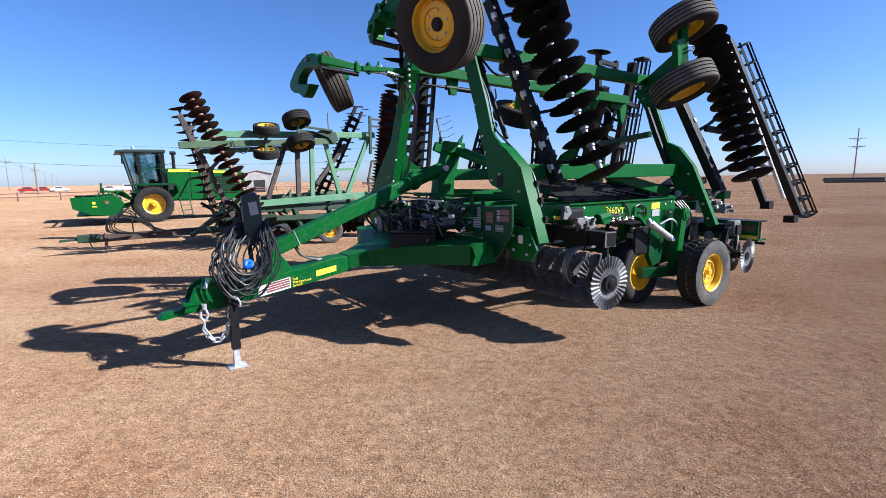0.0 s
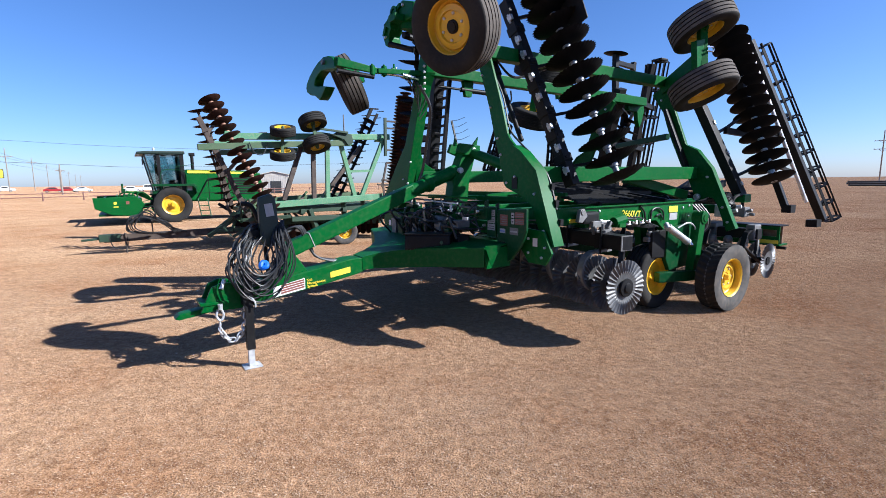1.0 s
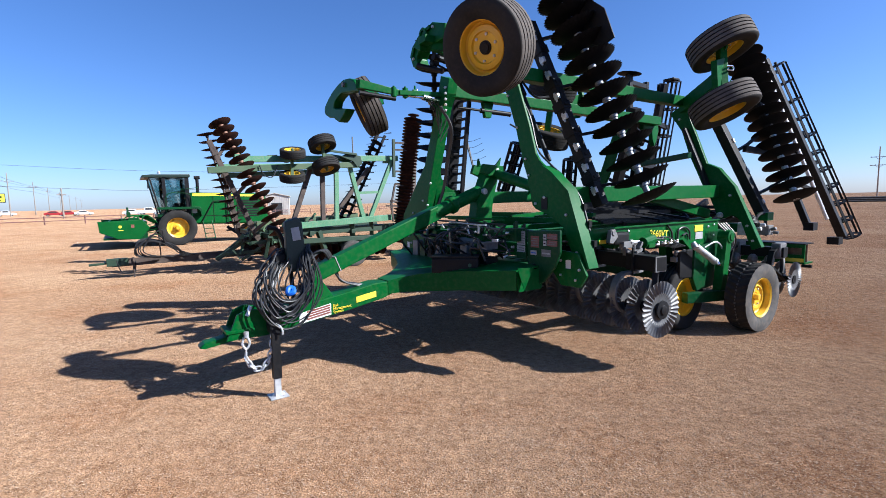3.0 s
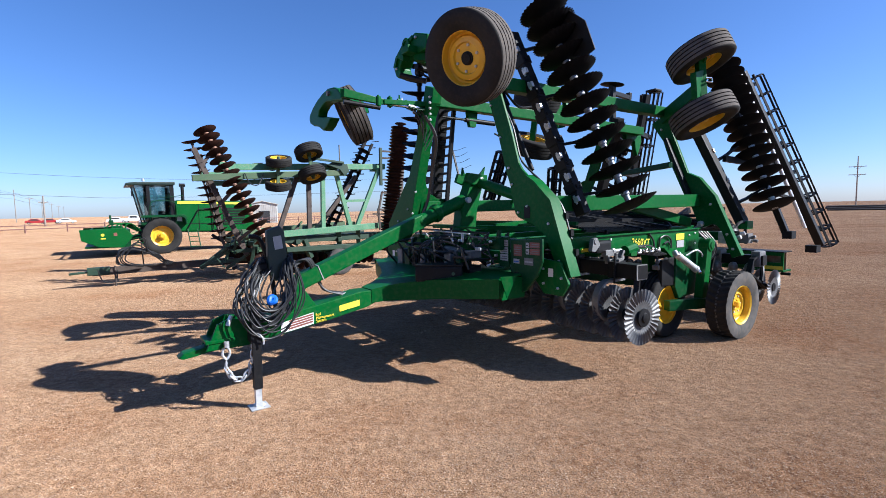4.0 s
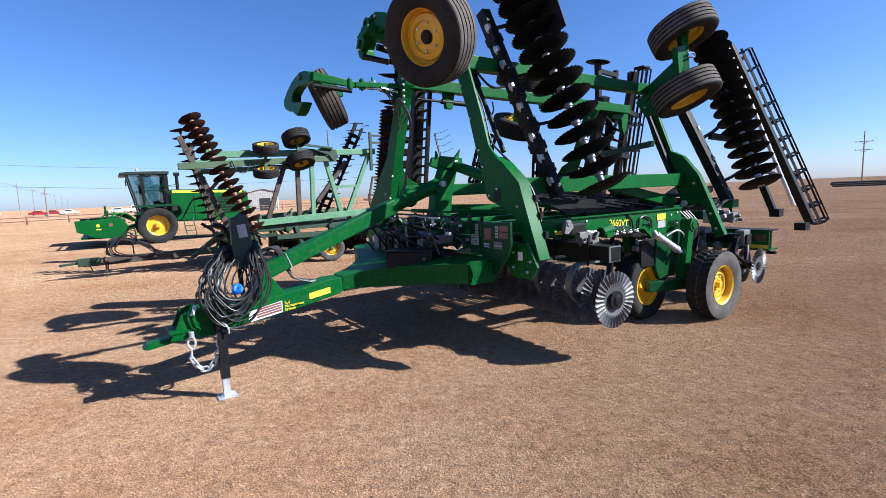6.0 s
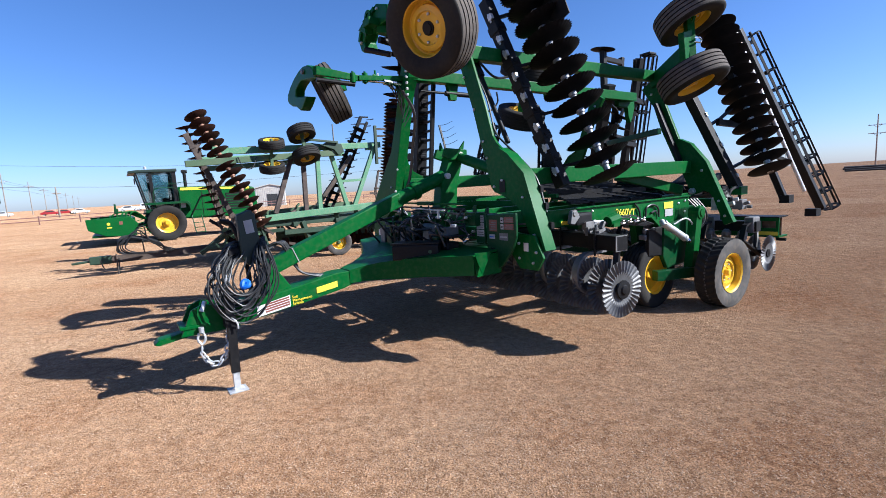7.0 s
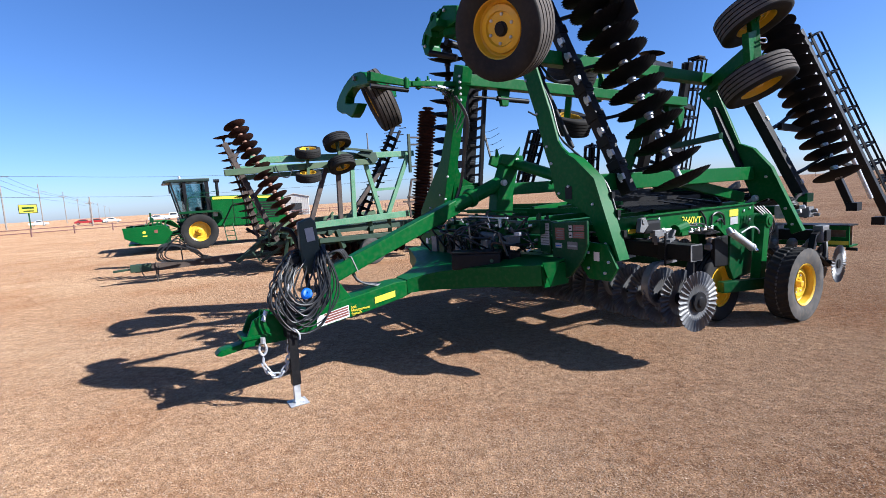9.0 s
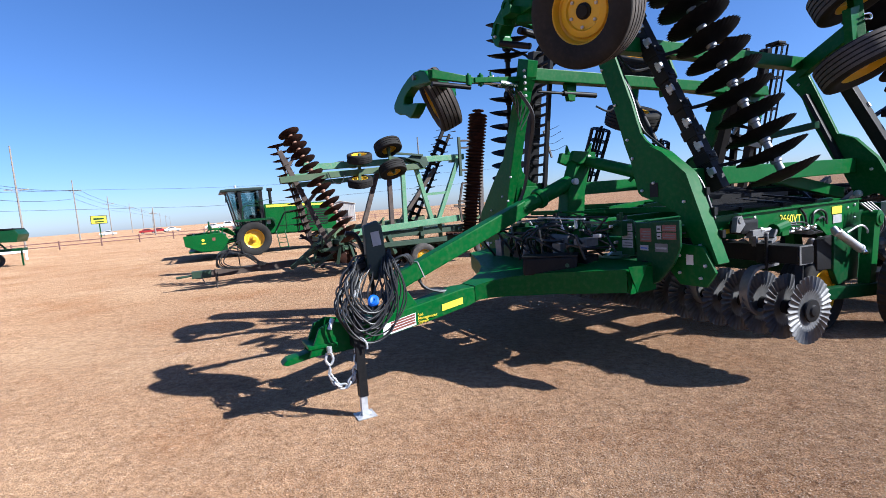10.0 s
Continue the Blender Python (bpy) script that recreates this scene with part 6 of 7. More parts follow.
    part("mast", Shape().tube((5.45, Y(0.0), 3.0), (5.45, Y(0.0), 3.55), 0.02, 8), CAST, harrow)
    part("hose", Shape().sweep([(2.9, Y(0.1), 2.7), (3.0, Y(0.15), 2.45), (3.2, Y(0.15), 2.42), (3.35, Y(0.1), 2.7)], 0.012, 6), HOSE, harrow)
    for x, z in ((2.5, 2.87), (5.36, 2.82), (6.68, 2.96), (4.94, 1.26), (5.84, 1.3), (4.54, 1.24), (3.72, 1.20)):
        part("joint_plate", Shape().plate([V(x - 0.13, Y(-0.19), z - 0.08), V(x + 0.13, Y(-0.19), z - 0.08), V(x + 0.09, Y(-0.19), z + 0.11), V(x - 0.09, Y(-0.19), z + 0.11)], (0, 0.2, 0)), FADED if z > 2 else OLIVE, harrow, bevel=0.008)
    for k in range(5):
        x = 2.6 + 0.8 * k
        part("hose", Shape().sweep([(x, Y(-0.3), 2.95), (x + 0.3, Y(-0.32), 2.86 - 0.04 * (k % 2)), (x + 0.6, Y(-0.3), 2.97), (x + 0.85, Y(-0.3), 3.0)], 0.014, 5), HOSE, harrow)
    # post with rungs and dark frame beside the rear gang
    post = part("wing_post", Shape().box((6.72, Y(0.0), 2.45), (6.74, Y(0.0), 3.55), 0.07, 0.08, (1, 0, 0)), DARK_OLIVE, harrow, "dark green upright post", bevel=0.008)
    for z in (3.45, 3.25, 2.62):
        part("rung", Shape().box((6.74, Y(0.0), z), (7.25, Y(0.05), z), 0.04, 0.05), RUSTED_BAR, post)
    rack = Shape()
    for a, b in (((6.55, 1.55), (6.72, 2.25)), ((6.72, 2.25), (7.05, 2.18)), ((7.0, 1.2), (7.05, 2.18)), ((6.55, 1.75), (7.0, 1.72)), ((6.62, 1.15), (6.58, 1.75)), ((6.4, 1.62), (6.95, 1.58))):
        rack.box((a[0], Y(0.05), a[1]), (b[0], Y(0.05), b[1]), 0.045, 0.05, (1, 0, 0) if abs(a[0] - b[0]) < 0.2 else (0, 0, 1))
    part("rack", rack, RUSTED_BAR, harrow, "dark rusty rack")


harrow_wing(7.95, -1)
harrow_wing(11.1, 1)
for y in (8.8, 10.2):
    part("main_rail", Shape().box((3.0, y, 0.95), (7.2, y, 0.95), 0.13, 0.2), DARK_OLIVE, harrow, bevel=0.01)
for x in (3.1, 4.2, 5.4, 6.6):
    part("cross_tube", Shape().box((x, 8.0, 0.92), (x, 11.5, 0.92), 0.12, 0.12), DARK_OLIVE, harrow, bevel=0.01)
TONGUE_Y = 9.6
part("drawbar", Shape().box((-0.30, TONGUE_Y, 0.37), (3.1, 9.45, 0.42), 0.16, 0.18), RUSTED_BAR, harrow, "long rusty drawbar", bevel=0.01)
part("drawbar_head", Shape().block((-0.40, TONGUE_Y - 0.11, 0.30), (0.05, TONGUE_Y + 0.11, 0.48)).box((-0.75, TONGUE_Y, 0.36), (-0.4, TONGUE_Y, 0.38), 0.12, 0.05), DARK_OLIVE, harrow, bevel=0.015)
part("parking_stand", Shape().tube((0.15, TONGUE_Y - 0.12, 0.0), (0.15, TONGUE_Y - 0.12, 0.5), 0.02, 8), RUSTED_BAR, harrow)
random.seed(8)
for i in range(7):
    a, b = random.uniform(-0.15, 0.15), random.uniform(-0.1, 0.1)
    part("hose", Shape().sweep([(0.85 + a, 9.3 + b, 0.46), (0.35 + a, 9.2 + b, 0.55), (0.30 + a * 0.5, 9.1, 0.80 + b), (0.62 + a, 9.2 + b, 1.02 + a), (0.95 + b, 9.25, 0.75), (1.35 + a, 9.3, 0.46)], 0.014, 6), HOSE, harrow)
part("hose_stand", Shape().tube((0.75, 9.5, 0.42), (0.72, 9.3, 1.05), 0.015, 7), RUSTED_BAR, harrow)
part("hose", Shape().sweep([(-0.2, TONGUE_Y - 0.1, 0.45), (-0.1, TONGUE_Y - 0.12, 0.15), (0.15, TONGUE_Y - 0.12, 0.12), (0.2, TONGUE_Y - 0.1, 0.4)], 0.013, 6), HOSE, harrow)
AXLE_TYRE = tyre_shape(0.35, 0.25, 0.19, 4).mesh("tyre", WORN_RUBBER)
for x, y in ((5.17, 7.54), (7.75, 8.6)):
    wheel(harrow, (x, y, 0.35), V(-0.2, -1, 0), tyre=AXLE_TYRE, rim=SMALL_RIM, hub=SMALL_HUB, label="worn transport wheel with yellow rim")
for s in (8.25, 11.3):
    gang(harrow, (3.3, s, 0.62), (3.0, 9.8, 0.62), 7, RUST_MESH, spool_mat=RUST_PALE)
    gang(harrow, (8.0, s, 0.62), (8.3, 9.8, 0.62), 7, RUST_MESH, spool_mat=RUST_PALE)
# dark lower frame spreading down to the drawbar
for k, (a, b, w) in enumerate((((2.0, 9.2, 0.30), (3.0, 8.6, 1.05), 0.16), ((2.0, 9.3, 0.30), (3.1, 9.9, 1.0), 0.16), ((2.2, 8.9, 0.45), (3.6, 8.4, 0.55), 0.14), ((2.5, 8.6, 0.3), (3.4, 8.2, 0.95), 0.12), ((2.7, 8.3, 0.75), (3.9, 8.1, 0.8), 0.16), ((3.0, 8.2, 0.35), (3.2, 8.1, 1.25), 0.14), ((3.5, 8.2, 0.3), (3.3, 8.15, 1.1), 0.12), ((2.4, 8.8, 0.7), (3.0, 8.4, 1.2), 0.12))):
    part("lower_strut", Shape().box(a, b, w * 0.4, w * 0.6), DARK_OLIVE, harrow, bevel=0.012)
for k in range(40):
    x, y = random.uniform(2.2, 4.4), random.uniform(8.0, 9.0)
    z = random.uniform(0.35, 1.25)
    part("lower_bracket", Shape().box((x, y, z), (x + random.uniform(-0.35, 0.35), y + random.uniform(-0.1, 0.2), z + random.uniform(-0.3, 0.3)), random.uniform(0.03, 0.06), random.uniform(0.03, 0.08)), (DARK_OLIVE, BLACK, RUSTED_BAR, DARK_OLIVE, OLIVE)[k % 5], harrow)
# knobbly pale fittings and arms low at the front of the frame
for i in range(10):
    x, y, z = 2.5 + random.uniform(0, 1.0), 8.1 + random.uniform(0, 0.9), 0.75 + random.uniform(0, 0.6)
    part("fitting", Shape().box((x, y, z), (x + random.uniform(-0.3, 0.3), y + random.uniform(-0.2, 0.2), z + random.uniform(-0.25, 0.25)), 0.08, 0.09), FADED if i % 3 else OLIVE, harrow, bevel=0.012)
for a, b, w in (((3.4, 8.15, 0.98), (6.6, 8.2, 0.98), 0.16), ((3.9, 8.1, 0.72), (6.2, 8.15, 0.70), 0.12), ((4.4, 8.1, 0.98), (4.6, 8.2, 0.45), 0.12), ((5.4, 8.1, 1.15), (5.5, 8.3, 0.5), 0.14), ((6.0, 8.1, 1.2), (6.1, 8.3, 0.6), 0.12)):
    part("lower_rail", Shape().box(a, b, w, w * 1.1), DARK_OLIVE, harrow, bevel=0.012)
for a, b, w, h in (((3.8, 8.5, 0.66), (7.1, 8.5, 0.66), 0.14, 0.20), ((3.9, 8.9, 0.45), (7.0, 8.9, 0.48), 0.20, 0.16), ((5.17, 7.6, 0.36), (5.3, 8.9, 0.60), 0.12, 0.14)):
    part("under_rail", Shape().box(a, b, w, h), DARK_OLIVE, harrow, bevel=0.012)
gang(harrow, (4.0, 8.7, 0.36), (6.7, 9.0, 0.36), 14, RUST_MESH, spool_mat=RUSTED_BAR)
# spiky harrow teeth carried on the far wing
tine_low, tine_top = V(5.40, 9.0, 1.25), V(6.82, 9.0, 3.95)
tine = part("tine_bar", Shape().box(tine_low, tine_top, 0.09, 0.09, (1, 0, 0)).box(tine_low + V(0.24, 0, 0), tine_top + V(0.2, 0, -0.15), 0.07, 0.07, (1, 0, 0)), BLACK, harrow)
DARK_BLADE = blade_shape(0.20, 0.04).mesh("blade", BLADE)
tooth = Shape().tube((0, 0, 0), (-0.24, 0, -0.03), 0.018, 5, 0.006).mesh("tine", BLACK)
for k in range(14):
    c = tine_low.lerp(tine_top, k / 13)
    if k < 12:
        part("blade", DARK_BLADE, None, tine, at=axis_pose(c + V(0.1, 0, 0), tine_top - tine_low))
    part("tine", tooth, None, tine, at=Matrix.Translation(c))
    part("tine", tooth, None, tine, at=Matrix.Translation(c + V(0.42, 0, -0.05)))
    part("rung", Shape().box(c, c + V(0.24, 0, 0.0), 0.03, 0.04), BLACK, tine)

# ---- the windrower in the back row ----
WX = ROW @ Matrix.Translation((2.05, 19.8, 0))
rig = thing("windrower", WX, "green self-propelled windrower with glazed cab and yellow wheel", "farm vehicle")
R2 = 0.79
BIG_TYRE = tyre_mesh(lug_tyre_shape(R2, 0.58, 0.45, 22, 0.055, 2.2), RUBBER, R2)
BIG_RIM = rim_shape(0.45, 0.5, 0.1).mesh("rim", YELLOW)
BIG_HUB = hub_shape(0.16, 0.3).mesh("hub", YELLOW)
for y, d in ((0.2, -1), (2.5, 1)):
    wheel(rig, (0, y, R2), V(0, d, 0), tyre=BIG_TYRE, rim=BIG_RIM, hub=BIG_HUB, label="large drive wheel with yellow rim")
SM_T = tyre_shape(0.4, 0.3, 0.22, 4).mesh("tyre", WORN_RUBBER)
for y, d in ((0.5, -1), (2.2, 1)):
    wheel(rig, (3.4, y, 0.4), V(0, d, 0), tyre=SM_T, rim=SMALL_RIM, hub=SMALL_HUB, label="tail wheel with yellow rim")
part("frame", Shape().box((-0.3, 0.75, 1.05), (3.7, 0.75, 0.95), 0.18, 0.25).box((-0.3, 1.95, 1.05), (3.7, 1.95, 0.95), 0.18, 0.25).box((0, 0.4, 0.95), (0, 2.3, 0.95), 0.3, 0.3), DARK_AND_SHADED_GREEN, rig, bevel=0.02)
hood = part("engine_hood", Shape().plate([V(0.62, 0.35, 0.95), V(3.95, 0.35, 0.85), V(4.05, 0.35, 1.2), V(3.95, 0.35, 2.20), V(3.6, 0.35, 2.32), V(0.62, 0.35, 2.38)], (0, 2.0, 0)), GREEN, rig, "green engine hood with yellow stripe", bevel=0.06)
part("stripe", Shape().box((0.7, 0.345, 2.27), (2.2, 0.345, 2.26), 0.01, 0.12), DECAL_YELLOW, hood, "yellow stripe")
part("stripe", Shape().box((2.3, 0.345, 2.24), (3.7, 0.345, 2.20), 0.01, 0.10), DECAL_YELLOW, hood, "yellow stripe")
part("grille", Shape().block((2.6, 0.335, 1.2), (3.6, 0.35, 2.0)), BLACK, hood, "dark cooling screen")
for k in range(6):
    part("grille_slat", Shape().block((2.62, 0.325, 1.25 + k * 0.125), (3.58, 0.34, 1.29 + k * 0.125)), GREEN, hood)
part("exhaust", Shape().tube((0.98, 0.7, 2.3), (0.98, 0.7, 3.05), 0.07, 14).tube((0.86, 0.7, 3.08), (1.1, 0.7, 3.08), 0.08, 14), BLACK, rig, "black exhaust stack")
cab = part("cab_floor", Shape().block((-0.75, 0.2, 1.28), (0.55, 2.4, 1.42)), DARK_AND_SHADED_GREEN, rig, bevel=0.02)
part("roof", Shape().plate([V(-1.24, 0.14, 3.03), V(-1.22, 0.14, 3.13), V(-0.9, 0.14, 3.17), V(0.64, 0.14, 3.20), V(0.64, 0.14, 3.06), V(-0.6, 0.14, 3.05)], (0, 2.4, 0)), BLACK_GREEN, rig, "dark green cab roof", bevel=0.03)
part("beacon", Shape().lathe([(0.06, 0), (0.06, 0.08), (0.03, 0.12)], (-0.55, 0.5, 3.22), (0, 0, 1), 12), ZINC, rig)
for y in (0.2, 2.3):
    for a, b, w in (((-0.95, 3.05), (-0.62, 1.4), 0.06), ((-0.42, 3.05), (-0.40, 1.4), 0.13), ((0.5, 3.05), (0.5, 1.4), 0.16)):
        part("pillar", Shape().box((a[0], y + 0.03, a[1]), (b[0], y + 0.03, b[1]), 0.06, w, (1, 0, 0)), BLACK, rig, bevel=0.01)
    ob = part("side_glass", Shape().plate([V(-0.93, y + 0.02, 3.03), V(0.45, y + 0.02, 3.03), V(0.45, y + 0.02, 1.45), V(-0.62, y + 0.02, 1.45)], (0, 0.012, 0)), GLASS, rig, "tinted side glass")
    ob.visible_shadow = False
ob = part("windscreen", Shape().plate([V(-0.95, 0.25, 3.03), V(-0.95, 2.28, 3.03), V(-0.64, 2.28, 1.45), V(-0.64, 0.25, 1.45)], (0.012, 0, 0)), GLASS, rig, "large tinted windscreen")
ob.visible_shadow = False
part("rear_wall", Shape().block((0.5, 0.25, 1.4), (0.55, 2.3, 3.04)), DARK_AND_SHADED_GREEN, rig)
part("operator_seat", Shape().block((0.0, 1.0, 1.42), (0.45, 1.55, 1.9)).block((0.3, 1.0, 1.9), (0.45, 1.55, 2.5)), INTERIOR, rig, "dark seat in the cab", bevel=0.05)
part("console", Shape().box((-0.45, 1.25, 1.42), (-0.3, 1.25, 2.05), 0.12, 0.12).lathe([(0.2, 0), (0.2, 0.03), (0.17, 0.03), (0.17, 0)], (-0.28, 1.25, 2.08), (-0.4, 0, 1), 20, closed=True), INTERIOR, rig, "steering column and wheel")
part("platform", Shape().block((-0.85, 0.46, 1.22), (0.75, 0.75, 1.30)), DARK_AND_SHADED_GREEN, rig, bevel=0.01)
part("handrail", Shape().sweep([(0.6, 0.1, 1.3), (0.6, 0.1, 2.2), (0.1, 0.08, 2.35), (-0.35, 0.08, 2.25), (-0.4, 0.08, 1.5)], 0.018, 7).sweep([(0.95, 0.3, 2.6), (0.6, 0.2, 2.55), (0.2, 0.15, 2.5)], 0.014, 6), DARK_AND_SHADED_GREEN, rig)
lad = part("ladder", Shape().box((1.02, 0.1, 1.05), (1.10, -0.1, 0.22), 0.03, 0.04).box((1.42, 0.1, 1.05), (1.50, -0.1, 0.22), 0.03, 0.04), DARK_AND_SHADED_GREEN, rig, "green access ladder")
for k in range(4):
    part("rung", Shape().box((1.04 + 0.02 * k, 0.06 - 0.05 * k, 0.92 - 0.22 * k), (1.44 + 0.02 * k, 0.06 - 0.05 * k, 0.92 - 0.22 * k), 0.08, 0.03), DARK_AND_SHADED_GREEN, lad)
part("body_rail", Shape().tube((1.05, 0.28, 1.05), (1.55, 0.28, 1.95), 0.022, 8).tube((1.55, 0.28, 1.95), (2.15, 0.28, 2.0), 0.022, 8).tube((2.15, 0.28, 2.0), (2.15, 0.28, 1.0), 0.022, 8), BLACK, rig, "dark hand rail on the hood")
part("panel_seam", Shape().block((1.55, 0.338, 1.0), (1.57, 0.349, 2.2)).block((2.42, 0.338, 1.0), (2.44, 0.349, 2.2)).block((0.66, 0.338, 1.28), (3.9, 0.349, 1.30)), BLACK, hood)
part("fender", Shape().plate([V(-0.75, -0.02, 1.62), V(0.85, -0.02, 1.62), V(0.95, -0.02, 1.50), V(0.98, -0.02, 1.28), V(1.02, -0.02, 1.28), V(1.02, -0.02, 1.60), V(0.9, -0.02, 1.72), V(-0.75, -0.02, 1.72)], (0, 0.45, 0)), DARK_AND_SHADED_GREEN, rig, "dark green fender over the drive wheel", bevel=0.01)
part("mirror", Shape().block((-1.05, -0.02, 2.55), (-1.0, 0.15, 2.8)).tube((-1.0, 0.1, 2.9), (-0.9, 0.2, 3.05), 0.015, 6), BLACK, rig, bevel=0.01)
for x in (0.2, 0.55):
    part("work_light", Shape().block((-1.2, x + 0.1, 3.0), (-1.12, x + 0.25, 3.07)), ZINC, rig)
part("lamp", Shape().block((0.62, 0.30, 1.42), (0.85, 0.42, 1.62)), WHITE, rig, "pale work lamp")
# cutting header
head = part("header_end", Shape().plate([V(-2.90, -0.72, 1.18), V(-1.38, -0.72, 1.22), V(-1.10, -0.72, 0.88), V(-1.48, -0.72, 0.40), V(-2.28, -0.72, 0.46), V(-2.86, -0.72, 0.74)], (0, 0.10, 0)), GREEN, rig, "green header end shield", bevel=0.02)
part("decal", Shape().lathe([(0.06, 0), (0.06, 0.004)], (-2.15, -0.722, 0.95), (0, -1, 0), 16), DECAL_YELLOW, head)
part("decal", Shape().block((-2.22, -0.726, 0.78), (-2.05, -0.721, 0.82)), DECAL_YELLOW, head)
part("decal", Shape().block((-1.78, -0.726, 0.90), (-1.66, -0.721, 1.03)), RED, head)
part("header_deck", Shape().plate([V(-2.75, -0.62, 0.42), V(-1.2, -0.62, 0.40), V(-1.2, -0.62, 1.15), V(-1.35, -0.62, 1.15), V(-1.5, -0.62, 0.52), V(-2.75, -0.62, 0.5)], (0, 4.0, 0)), DARK_AND_SHADED_GREEN, rig)
part("header_end", Shape().plate([V(-2.90, 3.4, 1.18), V(-1.38, 3.4, 1.22), V(-1.10, 3.4, 0.88), V(-1.48, 3.4, 0.40), V(-2.28, 3.4, 0.46), V(-2.86, 3.4, 0.74)], (0, 0.10, 0)), GREEN, rig, bevel=0.02)
part("reel", Shape().tube((-2.2, -0.6, 1.0), (-2.2, 3.4, 1.0), 0.12, 12), DARK_AND_SHADED_GREEN, rig)
for k in range(5):
    t = 2 * math.pi * k / 5
    part("reel_bat", Shape().box((-2.2 + 0.42 * math.cos(t), -0.6, 1.0 + 0.25 * math.sin(t)), (-2.2 + 0.42 * math.cos(t), 3.4, 1.0 + 0.25 * math.sin(t)), 0.05, 0.05), GREEN, rig)
for k in range(5):
    part("header_pipe", Shape().sweep([(-2.0 + 0.16 * k, -0.45, 1.10), (-1.92 + 0.15 * k, -0.42, 1.34 + 0.04 * (k % 2)), (-1.5 + 0.10 * k, -0.2, 1.36), (-0.9 + 0.03 * k, 0.1, 1.05)], 0.028, 6), GREEN, rig)
part("header_drive", Shape().block((-1.85, -0.45, 1.12), (-1.45, 0.1, 1.30)).tube((-1.85, -0.4, 1.35), (-1.85, -0.4, 1.75), 0.04, 8).block((-1.9, -0.5, 1.35), (-1.75, -0.3, 1.55)), DARK_AND_SHADED_GREEN, rig, bevel=0.03)
part("lift_arm", Shape().box((-1.2, 0.7, 0.7), (-0.1, 0.75, 0.95), 0.12, 0.16).box((-1.2, 1.95, 0.7), (-0.1, 1.95, 0.95), 0.12, 0.16), BLACK, rig)
for k in range(6):
    part("crop_finger", Shape().tube((-1.35 + 0.05 * k, -0.68, 0.95 - 0.1 * k), (-0.95 + 0.05 * k, -0.7, 1.05 - 0.12 * k), 0.012, 6), GREEN, rig)

# ---- the machine at the edge of the lot ----
edge_at = pose(-31.6, 23.6, 0, 0, 0, 36.87)
cart = thing("seed_cart", edge_at, "dark green farm implement with sloping hopper, parked by the fence", "farm implement")
part("hopper", Shape().plate([V(-0.9, -1.0, 1.55), V(1.2, -1.0, 1.45), V(1.35, -1.0, 1.9), V(1.2, -1.0, 2.2), V(-0.9, -1.0, 2.2)], (0, 2.0, 0)), DARK_AND_SHADED_GREEN, cart, bevel=0.04)
part("lid", Shape().block((-0.95, -1.05, 2.2), (1.15, 1.05, 2.28)), BLACK, cart, bevel=0.02)
part("frame", Shape().box((-1.6, 0, 1.0), (1.3, 0, 1.0), 0.9, 0.16).box((0.6, -0.6, 1.05), (0.2, -0.6, 1.6), 0.1, 0.1).box((-0.5, -0.6, 1.05), (-0.2, -0.6, 1.6), 0.1, 0.1), DARK_AND_SHADED_GREEN, cart, bevel=0.02)
for y, d in ((-0.9, -1), (0.9, 1)):
    wheel(cart, (-0.4, y, 0.4), V(0, d, 0), tyre=SM_T, rim=SMALL_RIM, hub=SMALL_HUB)
part("stand", Shape().box((1.1, 0.0, 0.0), (1.1, 0.0, 1.0), 0.08, 0.08), DARK_AND_SHADED_GREEN, cart)

# ---- distance ----
shed_at = pose(-34.4, 84.5, 0, 0, 0, 20)
shed = thing("shed", shed_at, "long pale metal storage shed with low gable", "building")
wall_s = Shape()
wall_s.plate([V(-2.4, -3, -0.2), V(2.4, -3, -0.2), V(2.4, -3, 3.2), V(0, -3, 3.75), V(-2.4, -3, 3.2)], (0, 8, 0))
part("wall", wall_s, SHED, shed)
for k in range(17):
    part("wall_rib", Shape().block((-2.35 + k * 0.29, -3.04, 0), (-2.30 + k * 0.29, -3.0, 3.15)), SHED, shed)
part("roof", Shape().plate([V(-2.6, -3.2, 3.16), V(0, -3.2, 3.76), V(2.6, -3.2, 3.16), V(2.6, -3.2, 3.26), V(0, -3.2, 3.88), V(-2.6, -3.2, 3.26)], (0, 8.4, 0)), SHED, shed)
# dark slab stands in for the shade inside an open doorway
part("door", Shape().block((-0.6, -3.06, 0), (1.2, -3.02, 2.1)), INTERIOR, shed, "dark panel painted as a shaded doorway")


def utility_pole(x, y, h, arms, label="grey wooden utility pole with crossarm", yaw=40, half=1.25):
    at = pose(x, y, 0, 0, 0, yaw)
    p = thing("utility_pole", at, label, "pole", "utility poles along the road")
    part("shaft", Shape().tube((0, 0, -0.2), (0, 0, h), 0.17, 10, 0.11), WOOD, p)
    for z in arms:
        arm = part("crossarm", Shape().box((-half, 0.15, z), (half, 0.15, z), 0.10, 0.13), WOOD, p)
        for k in (-0.9, -0.4, 0.4, 0.9):
            part("insulator", Shape().lathe([(0.03, 0), (0.06, 0.06), (0.05, 0.14)], (k * half, 0.15, z + 0.06), (0, 0, 1), 8), ZINC, arm)
        part("brace", Shape().box((-0.45 * half, 0.1, z), (0, 0.12, z - 0.4 * half), 0.05, 0.06).box((0.45 * half, 0.1, z), (0, 0.12, z - 0.4 * half), 0.05, 0.06), WOOD, p)
    return p


